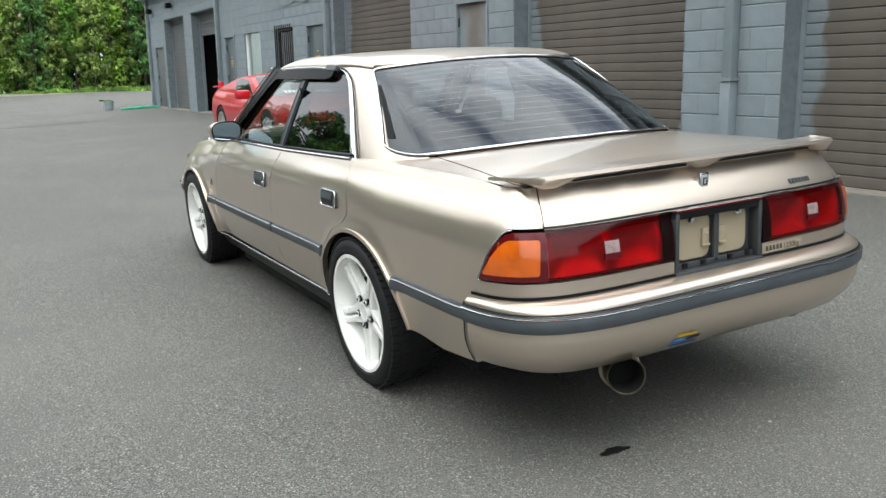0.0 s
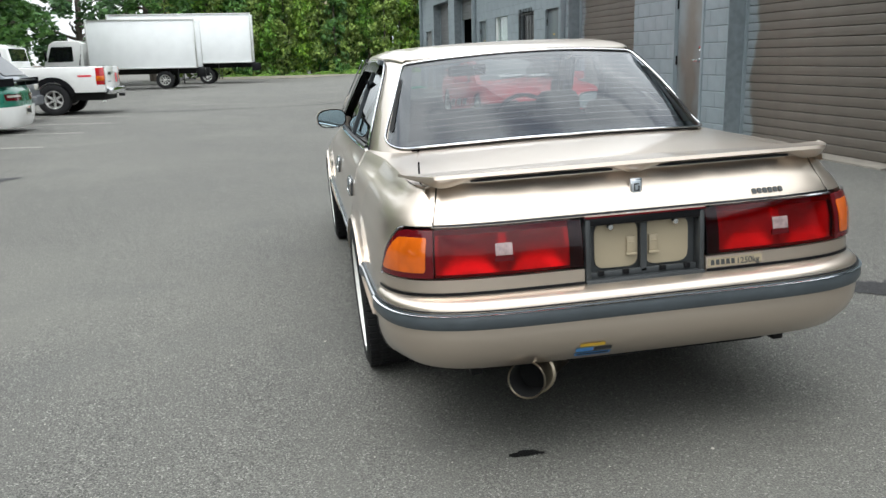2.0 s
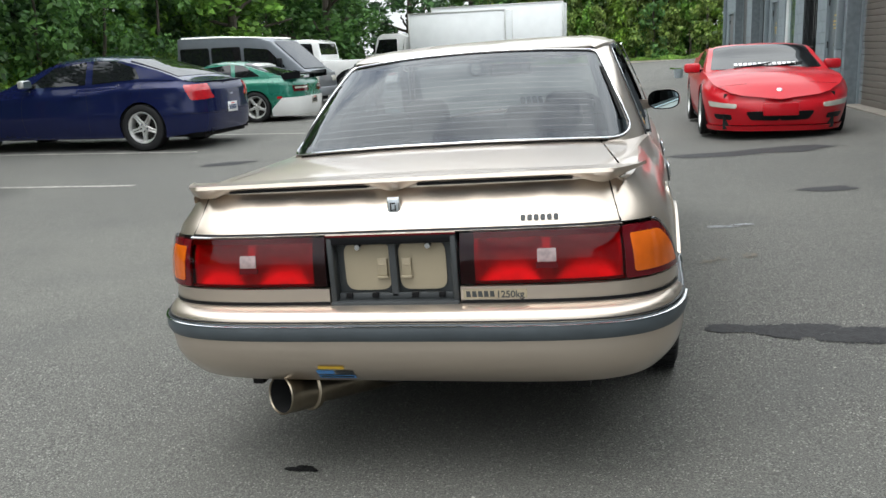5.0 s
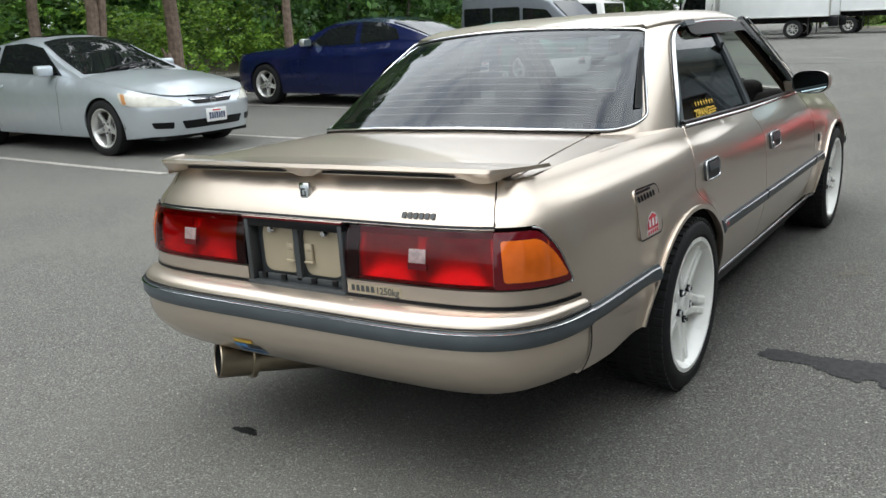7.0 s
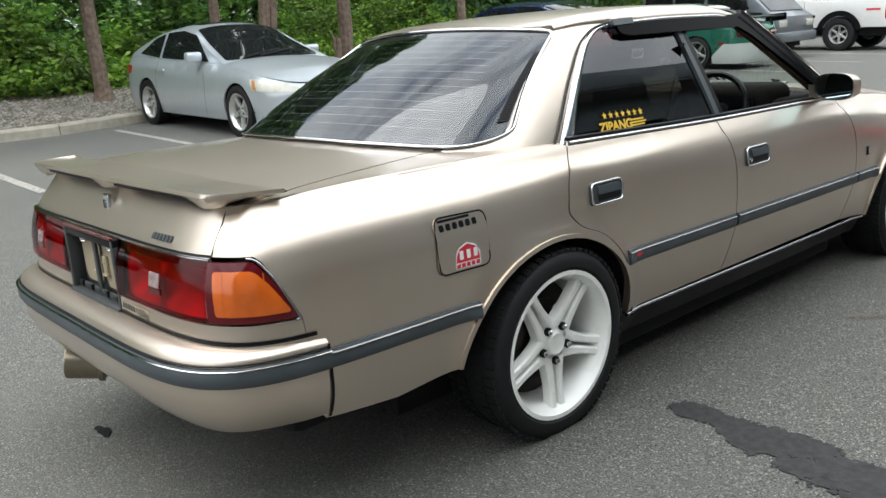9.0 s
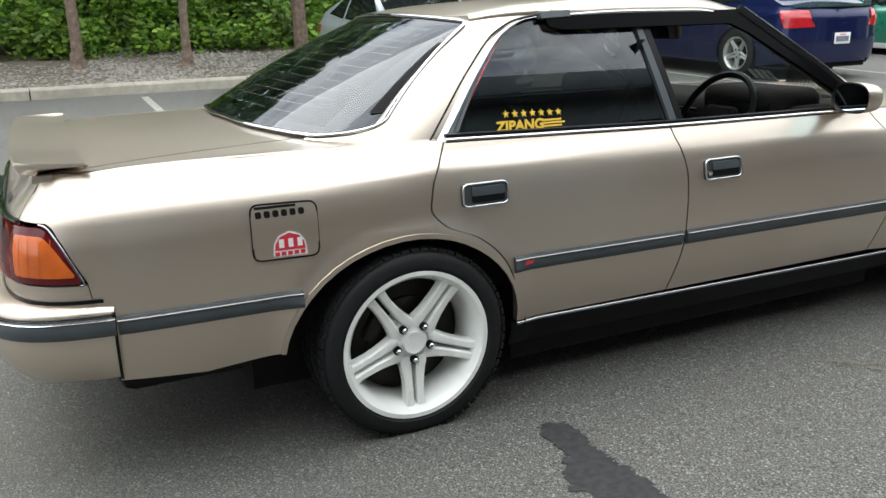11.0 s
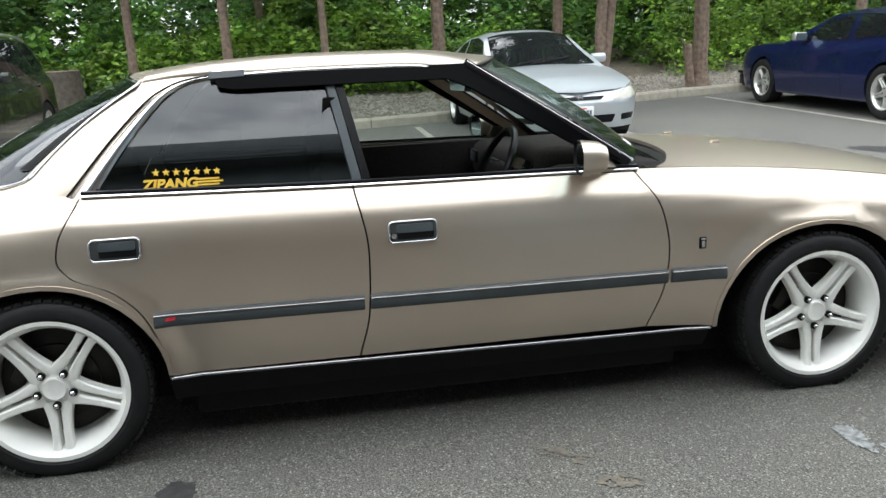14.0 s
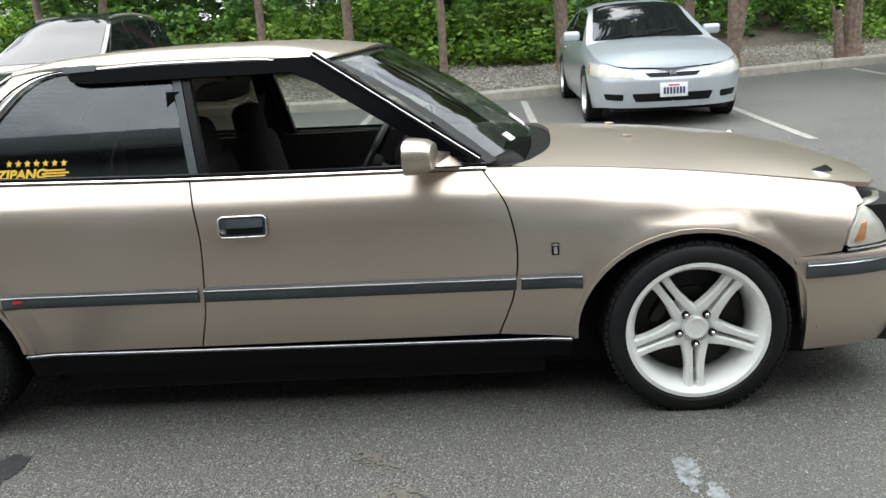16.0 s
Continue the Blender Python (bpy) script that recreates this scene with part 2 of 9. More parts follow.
M_WHITECAR = material("white_car_paint", (0.78, 0.78, 0.76), 0.25, coat=0.8, vary=0.03)
M_REDCAR = material("red_car_paint", (0.46, 0.008, 0.016), 0.3, spec=0.2, coat=0.45, vary=0.05, scale=2)
M_BLUECAR = material("navy_car_paint", (0.008, 0.013, 0.062), 0.18, 0.35, spec=0.2, coat=0.55, vary=0.05)
M_SILVER = material("silver_car_paint", (0.58, 0.63, 0.67), 0.3, 0.6, coat=0.8, vary=0.03)
M_GREENCAR = material("green_car_paint", (0.012, 0.16, 0.105), 0.28, 0.25, coat=0.9, vary=0.05)
M_GREYVAN = material("grey_van_paint", (0.15, 0.165, 0.185), 0.35, 0.4, coat=0.5, vary=0.05)
M_DARKSUV = material("dark_suv_paint", (0.022, 0.024, 0.022), 0.25, 0.3, coat=1.0)
M_ALLOY = material("alloy_rim", (0.66, 0.66, 0.64), 0.3, 0.75, vary=0.1)
M_PALEGREY = material("pale_grey_plastic", (0.30, 0.34, 0.36), 0.5, vary=0.15, scale=12)
M_HOSE = material("green_hose", (0.02, 0.34, 0.20), 0.45)
M_SILLCON = material("dirty_concrete", (0.22, 0.20, 0.17), 0.9, vary=0.25, scale=7, grime=0.3)
M_CONCRETE = material("kerb_concrete", (0.36, 0.33, 0.27), 0.85, vary=0.2, scale=9, bump=0.3, bump_scale=70, grime=0.3)
M_LINE = material("worn_line_paint", (0.33, 0.315, 0.28), 0.8, vary=0.5, scale=26, second=(0.12, 0.115, 0.105))
M_GRAVEL = material("grey_gravel", (0.27, 0.25, 0.215), 0.85, vary=0.3, scale=40, island=0.35)
M_GRIT = material("asphalt_grit", (0.24, 0.23, 0.20), 0.9, vary=0.3, scale=40, island=0.75)
M_SOIL = material("planter_soil", (0.12, 0.10, 0.075), 0.95, vary=0.4, scale=12, bump=0.5, bump_scale=30)
M_BARK = material("pine_bark", (0.20, 0.145, 0.11), 0.92, vary=0.45, scale=14, bump=0.9, bump_scale=24)
M_BARK2 = material("dark_bark", (0.09, 0.075, 0.06), 0.92, vary=0.4, scale=14, bump=0.8, bump_scale=24)
M_LEAF = foliage("broad_leaves", (0.050, 0.135, 0.023), (0.25, 0.47, 0.072))
M_LEAF2 = foliage("dark_leaves", (0.035, 0.105, 0.029), (0.150, 0.310, 0.074))
M_LEAF3 = foliage("bright_leaves", (0.040, 0.120, 0.014), (0.29, 0.46, 0.058))
M_NEEDLE = foliage("conifer_needles", (0.028, 0.082, 0.032), (0.105, 0.215, 0.070), 0.2)
M_BROWNLEAF = foliage("brown_leaves", (0.072, 0.046, 0.026), (0.189, 0.123, 0.072), 0.2)
M_HEDGE = foliage("hedge_leaves", (0.085, 0.155, 0.040), (0.36, 0.47, 0.115), 0.4)
M_GRASS = foliage("grass_blades", (0.072, 0.174, 0.022), (0.232, 0.392, 0.058), 0.3)
M_OIL = material("oil_stain", (0.010, 0.010, 0.010), 0.6, spec=0.15, vary=0.3, scale=30, bump=0.3, bump_scale=140)
M_WET = material("damp_stain", (0.044, 0.044, 0.045), 0.7, spec=0.12, vary=0.3, scale=40, bump=0.3, bump_scale=140)
M_CHALK = material("spilt_pale_paint", (0.22, 0.235, 0.24), 0.85, vary=0.5, scale=45, second=(0.095, 0.095, 0.09))
M_SAND = material("sandy_dust", (0.135, 0.118, 0.090), 0.95, vary=0.4, scale=40, second=(0.095, 0.088, 0.076))


# ---- shapes ----
from mathutils.geometry import delaunay_2d_cdt


class Sheet(tuple):
    """(vertices, faces) of a curved sheet that also knows the true normals of its skin."""
    normals = None


def skin_sheet(verts, faces, normals):
    out = Sheet((verts, faces))
    out.normals = normals
    return out


def mesh_object(name, data, mat, parent=None, label="", smooth=35):
    """One mesh object out of a bmesh or of (vertices, faces)."""
    me = bpy.data.meshes.new(name)
    if isinstance(data, tuple):
        me.from_pydata([tuple(v) for v in data[0]], [], [tuple(f) for f in data[1]])
    else:
        data.to_mesh(me)
        data.free()
    me.materials.append(mat)
    if smooth:
        me.polygons.foreach_set("use_smooth", [True] * len(me.polygons))
        me.set_sharp_from_angle(angle=radians(smooth))
        true = data.normals if isinstance(data, Sheet) else None
        if true:
            k, loops = len(true), []
            for pl in me.polygons:
                skin = all(i < k for i in pl.vertices)
                for i in pl.vertices:
                    n_ = true[i] if skin else None
                    if n_ is None or abs(n_.dot(pl.normal)) < 0.5:
                        n_ = pl.normal
                    loops.append(tuple(n_ if n_.dot(pl.normal) >= 0 else -n_))
            me.normals_split_custom_set(loops)
    ob = new(name, me)
    if parent is not None:
        ob.parent = parent
    if label:
        tagged(ob, label)
    return ob


def part(name, data, mat, parent, label="", smooth=35):
    return mesh_object(name, data, mat, parent, label, smooth)


def thing(name, m, label, category, group="", kind=""):
    ob = new(name)
    ob.empty_display_size = 0.2
    ob.matrix_world = m
    return tagged(ob, label, category, group, kind)


def join(*pieces):
    vs, fs = [], []
    for v, f in pieces:
        o = len(vs)
        vs += [tuple(p) for p in v]
        fs += [tuple(i + o for i in q) for q in f]
    return vs, fs


def moved(piece, m):
    return [tuple(m @ Vector(v)) for v in piece[0]], piece[1]


def mirrored(piece):
    if isinstance(piece, Sheet):
        return skin_sheet([(-v[0], v[1], v[2]) for v in piece[0]], [tuple(reversed(f)) for f in piece[1]], [Vector((-n.x, n.y, n.z)) for n in piece.normals])
    return [(-v[0], v[1], v[2]) for v in piece[0]], [tuple(reversed(f)) for f in piece[1]]


def box(x0, x1, y0, y1, z0, z1, b=0.0):
    """A box, its edges chamfered by b."""
    if b <= 0:
        v = [(x, y, z) for z in (z0, z1) for y in (y0, y1) for x in (x0, x1)]
        return v, [(0, 2, 3, 1), (4, 5, 7, 6), (0, 1, 5, 4), (2, 6, 7, 3), (0, 4, 6, 2), (1, 3, 7, 5)]
    bm = bmesh.new()
    bmesh.ops.create_cube(bm, size=1, matrix=Matrix.Translation(((x0 + x1) / 2, (y0 + y1) / 2, (z0 + z1) / 2)) @ Matrix.Diagonal((x1 - x0, y1 - y0, z1 - z0, 1)))
    bmesh.ops.bevel(bm, geom=bm.edges[:], offset=min(b, 0.49 * min(x1 - x0, y1 - y0, z1 - z0)), segments=2, affect="EDGES", profile=0.5)
    bm.verts.index_update()
    out = [tuple(v.co) for v in bm.verts], [tuple(v.index for v in f.verts) for f in bm.faces]
    bm.free()
    return out


def lathe(profile, n=32, axis="x", close=False):
    """A turned body: profile of (along, radius)."""
    vs, fs = [], []
    m = len(profile)
    for i in range(n):
        a = 2 * math.pi * i / n
        for p, r in profile:
            q = (p, r * math.cos(a), r * math.sin(a))
            vs.append(q if axis == "x" else (q[1], q[2], q[0]) if axis == "z" else (q[1], q[0], q[2]))
    for i in range(n):
        j = (i + 1) % n
        for k in range(m - 1 + close):
            k2 = (k + 1) % m
            f = (i * m + k, i * m + k2, j * m + k2, j * m + k)
            fs.append(f if axis != "y" else f[::-1])
    return vs, fs


def sweep(path, section, closed=False, up=Vector((0, 0, 1)), scale=None, cap=True):
    """A section of (side, up) points carried along a path."""
    path = [Vector(p) for p in path]
    n, m = len(path), len(section)
    vs, fs = [], []
    for i, p in enumerate(path):
        a = path[(i - 1) % n] if closed or i else p
        b = path[(i + 1) % n] if closed or i < n - 1 else p
        d = (b - a).normalized()
        side = d.cross(up)
        side = side.normalized() if side.length > 1e-6 else Vector((1, 0, 0))
        u = side.cross(d).normalized()
        k = scale[i] if scale else 1.0
        vs += [tuple(p + side * (s * k) + u * (h * k)) for s, h in section]
    for i in range(n if closed else n - 1):
        j = (i + 1) % n
        for k in range(m):
            k2 = (k + 1) % m
            fs.append((i * m + k, i * m + k2, j * m + k2, j * m + k))
    if cap and not closed:
        fs += [tuple(range(m))[::-1], tuple((n - 1) * m + k for k in range(m))]
    return vs, fs


def ring(r, n=10):
    return [(r * math.cos(2 * math.pi * i / n), r * math.sin(2 * math.pi * i / n)) for i in range(n)]


def curve(knots):
    """A smooth function through a few (at, value) knots."""
    xs, ys = np.array([k[0] for k in knots], float), np.array([k[1] for k in knots], float)
    d = np.diff(ys) / np.diff(xs)
    t = np.concatenate([[d[0]], np.where(d[:-1] * d[1:] > 0, 2 * d[:-1] * d[1:] / np.where(d[:-1] + d[1:] == 0, 1, d[:-1] + d[1:]), 0), [d[-1]]])

    def f(x):
        x = min(max(x, xs[0]), xs[-1])
        i = min(max(int(np.searchsorted(xs, x)) - 1, 0), len(xs) - 2)
        h = xs[i + 1] - xs[i]
        u = (x - xs[i]) / h
        return float((1 + 2 * u) * (1 - u) ** 2 * ys[i] + u * (1 - u) ** 2 * h * t[i] + u * u * (3 - 2 * u) * ys[i + 1] + u * u * (u - 1) * h * t[i + 1])
    return f


def rounded(points, r=0.02, n=5):
    """A polygon with its corners rounded; a point may carry a radius of its own."""
    out = []
    k = len(points)
    for i in range(k):
        p, a, b = (Vector(points[j % k][:2]) for j in (i, i - 1, i + 1))
        rr = points[i][2] if len(points[i]) > 2 else r
        da, db = a - p, b - p
        la, lb = da.length, db.length
        t = min(rr, la * 0.48, lb * 0.48)
        if t < 1e-5:
            out.append((p.x, p.y))
            continue
        q0, q1 = p + da / la * t, p + db / lb * t
        for j in range(n + 1):
            u = j / n
            q = q0 * (1 - u) ** 2 + p * (2 * u * (1 - u)) + q1 * u * u
            out.append((q.x, q.y))
    return out


def panel(outline, fn, step=0.04, thick=0.0, back=0.004, lift=0.0):
    """A sheet cut to an outline in (u, v) and laid on the surface fn(u, v, off). thick > 0: the edges turn inwards by it."""
    pts = []
    n = len(outline)
    for i in range(n):
        a, b = Vector(outline[i][:2]), Vector(outline[(i + 1) % n][:2])
        k = max(1, int((b - a).length / step + 0.5))
        pts += [a + (b - a) * (j / k) for j in range(k)]
    clean = []
    for p in pts:
        if not clean or (p - clean[-1]).length > 2e-4:
            clean.append(p)
    if (clean[0] - clean[-1]).length < 2e-4:
        clean.pop()
    pts = clean
    m = len(pts)
    px, py = np.array([p.x for p in pts]), np.array([p.y for p in pts])
    us, vs_ = np.arange(px.min() + step / 2, px.max(), step), np.arange(py.min() + step / 2, py.max(), step)
    qx, qy = np.roll(px, -1), np.roll(py, -1)
    inner = []
    for u in us:
        for v in vs_:
            cross = (py > v) != (qy > v)
            xs = px + (v - py) * (qx - px) / np.where(qy == py, 1e-9, qy - py)
            if np.count_nonzero(cross & (u < xs)) % 2 and np.min((px - u) ** 2 + (py - v) ** 2) > (0.4 * step) ** 2:
                inner.append(Vector((u, v)))
    cv, ce, cf, *_ = delaunay_2d_cdt(pts + inner, [], [list(range(m))], 1, 1e-6)
    verts = [tuple(fn(c.x, c.y, lift)) for c in cv]
    faces = [tuple(f) for f in cf]
    normals, e = [], 0.004
    for c in cv:
        du = Vector(fn(c.x + e, c.y, lift)) - Vector(fn(c.x - e, c.y, lift))
        dv = Vector(fn(c.x, c.y + e, lift)) - Vector(fn(c.x, c.y - e, lift))
        normals.append(du.cross(dv).normalized() if min(du.length, dv.length) > 1e-4 else Vector((0, 0, 0)))
    if thick:
        rim = {}
        for f in faces:
            for a, b in zip(f, f[1:] + f[:1]):
                rim[(a, b)] = 1
        edges = [e for e in rim if (e[1], e[0]) not in rim]
        new_i = {}
        for a, b in edges:
            for i in (a, b):
                if i not in new_i:
                    new_i[i] = len(verts)
                    c = cv[i]
                    verts.append(tuple(fn(c.x, c.y, lift - thick)))
        faces += [(b, a, new_i[a], new_i[b]) for a, b in edges]
    return skin_sheet(verts, faces, normals)


def facing(piece, outward):
    """Turns the piece over if most of it does not face along outward."""
    v, f = piece
    s = 0.0
    for q in f[:: max(1, len(f) // 60)]:
        a, b, c = (Vector(v[i]) for i in q[:3])
        s += (b - a).cross(c - a).dot(Vector(outward))
    if s >= 0:
        return piece
    turned = [tuple(reversed(q)) for q in f]
    return skin_sheet(v, turned, piece.normals) if isinstance(piece, Sheet) else (v, turned)


def ground_z(x, y):
    t = (x + 0.8) / 0.35
    soft = t if t > 30 else math.log(1 + math.exp(t))
    z = -0.03 + 0.0126 * soft + min(0.03, max(-0.055, 0.012 * (y - 9))) * min(1, max(0, -x - 1.5) / 5)
    if x > 4.2:
        z = -0.03 + 0.0126 * (5.0 / 0.35)
    return z + 0.006 * max(0, y - 26)


# ---- bodies of cars ----
class Shape:
    """The skin of a car body: a plan outline that wraps round both ends, drawn in towards sill and shoulder. x to its right, y ahead, rear axle at 0."""

    def __init__(self, w, rear, front, rear_from, front_from, n_rear, n_front, shoulder, low, top=0.06, band=0.12, belly=0.018, mid=1.2, bow=1.7, crest=None, flares=()):
        self.bow, self.crest, self.flares = bow, curve(crest) if crest else None, flares
        self.w, self.shoulder, self.low, self.top, self.band = w, curve(shoulder), curve(low), top, band
        pts = []
        for i in range(241):
            th = math.pi / 2 * (1 - i / 240)
            pts.append((w * math.cos(th) ** (2 / n_rear) if i else 0.0, rear_from - (rear_from - rear) * math.sin(th) ** (2 / n_rear)))
        for i in range(1, 80):
            pts.append((w, rear_from + (front_from - rear_from) * i / 80))
        for i in range(241):
            th = math.pi / 2 * i / 240
            pts.append((w * max(0, math.cos(th)) ** (2 / n_front), front_from + (front - front_from) * math.sin(th) ** (2 / n_front)))
        half = (front - rear) / 2
        p = np.array([(x * (1 - belly * ((y - mid) / half) ** 2), y) for x, y in pts])
        s = np.concatenate([[0], np.cumsum(np.hypot(*np.diff(p, axis=0).T))])
        ss = np.linspace(0, s[-1], 500)
        self.ss, self.px, self.py = ss, np.interp(ss, s, p[:, 0]), np.interp(ss, s, p[:, 1])
        d = np.stack([np.gradient(self.px, ss), np.gradient(self.py, ss)], 1)
        d /= np.linalg.norm(d, axis=1)[:, None]
        k = np.ones(9) / 9
        self.nx, self.ny = np.convolve(np.pad(d[:, 1], 4, "edge"), k, "valid"), np.convolve(np.pad(-d[:, 0], 4, "edge"), k, "valid")
        self.length = float(ss[-1])

    def s_at(self, y):
        """How far round the outline the side lies at y."""
        return float(np.interp(y, self.py, self.ss))

    def s_rear(self, x):
        """How far round from the middle of the rear end the outline stands x to the side."""
        i = int(np.argmax(self.px))
        return float(np.interp(x, self.px[:i], self.ss[:i]))

    def s_front(self, x):
        i = int(np.argmax(self.px))
        return float(np.interp(x, self.px[i:][::-1], self.ss[i:][::-1]))

    def inset(self, z, y):
        if self.crest:
            g = 0.0
            for c, a, b in self.flares:
                rho = math.hypot((y - c) / a, (z - 0.3) / b)
                g = max(g, 1 - abs(rho - 0.97) * 0.37 / 0.085)
            wing = 1 + 0.55 * min(1, max(0, (0.12 - y) / 0.4)) + 0.45 * min(1, max(0, (y - 1.98) / 0.4))
            return self.low(z) + wing * self.crest((self.shoulder(y) - z) / (0.6 + 0.4 * wing)) - 0.017 * g * g * (3 - 2 * g)
        k = min(1, max(0, 1 - (self.shoulder(y) - z) / self.band))
        return self.low(z) + self.top * k ** self.bow

    def at(self, s, z, off=0.0):
        q = abs(s)
        x, y = float(np.interp(q, self.ss, self.px)), float(np.interp(q, self.ss, self.py))
        nx, ny = float(np.interp(q, self.ss, self.nx)), float(np.interp(q, self.ss, self.ny))
        d = off - self.inset(z, y)
        x, y = max(x + nx * d, 0.0), y + ny * d
        return Vector((x if s >= 0 else -x, y, z))

    def side(self, y, z, off=0.0):
        """The skin of the side, by y and z."""
        return self.at(self.s_at(y), z, off)


def arch_points(c, a, b, z0, z1, n=22, zc=0.3):
    """The cut of a wheel arch, from its rear foot to its front foot."""
    t0, t1 = math.asin(max(-1, (z0 - zc) / b)), math.asin(max(-1, (z1 - zc) / b))
    return [(c - a * math.cos(t0 + (math.pi - t1 - t0) * i / n), zc + b * math.sin(t0 + (math.pi - t1 - t0) * i / n)) for i in range(n + 1)]


def strip_on(fn, path, half, proud, base=-0.004, up=0.5):
    """A raised moulding along a path of (u, v) on the surface fn."""
    vs, fs = [], []
    for u, v in path:
        for dv, o in ((-half, base), (-half, proud * up), (-half * 0.55, proud), (half * 0.55, proud), (half, proud * up), (half, base)):
            vs.append(tuple(fn(u, v + dv, o)))
    n = len(path)
    for i in range(n - 1):
        fs += [(i * 6 + k, i * 6 + k + 1, i * 6 + k + 7, i * 6 + k + 6) for k in range(5)]
    fs += [tuple(range(6)), tuple((n - 1) * 6 + k for k in range(6))[::-1]]
    return vs, fs


def bead_on(fn, path, half, proud, base=-0.004, n=7):
    """A half-round bright bead along a path of (u, v) on the surface fn."""
    vs, fs = [], []
    for u, v in path:
        for k in range(n):
            a = math.pi * (k / (n - 1) - 0.5)
            vs.append(tuple(fn(u, v + half * math.sin(a), base + (proud - base) * math.cos(a))))
    for i in range(len(path) - 1):
        fs += [(i * n + k, i * n + k + 1, (i + 1) * n + k + 1, (i + 1) * n + k) for k in range(n - 1)]
    fs += [tuple(range(n)), tuple((len(path) - 1) * n + k for k in range(n))[::-1]]
    return vs, fs


def seam_on(fn, path, width=0.0035, off=0.0012):
    """A dark shut line on the surface fn, along a path of (u, v)."""
    vs, fs = [], []
    for i, (u, v) in enumerate(path):
        a, b = path[max(0, i - 1)], path[min(len(path) - 1, i + 1)]
        d = Vector((b[0] - a[0], b[1] - a[1]))
        d = d.normalized() if d.length else Vector((1, 0))
        vs += [tuple(fn(u - d.y * width / 2, v + d.x * width / 2, off)), tuple(fn(u + d.y * width / 2, v - d.x * width / 2, off))]
    return vs, [(2 * i, 2 * i + 1, 2 * i + 3, 2 * i + 2) for i in range(len(path) - 1)]


def line(*pts, n=10):
    """A smooth line through a few points."""
    if len(pts) == 2:
        return [tuple(np.array(pts[0]) + (np.array(pts[1]) - np.array(pts[0])) * i / n) for i in range(n + 1)]
    ts = list(range(len(pts)))
    fs = [curve([(t, p[k]) for t, p in zip(ts, pts)]) for k in range(len(pts[0]))]
    m = n * (len(pts) - 1)
    return [tuple(f(i * (len(pts) - 1) / m) for f in fs) for i in range(m + 1)]


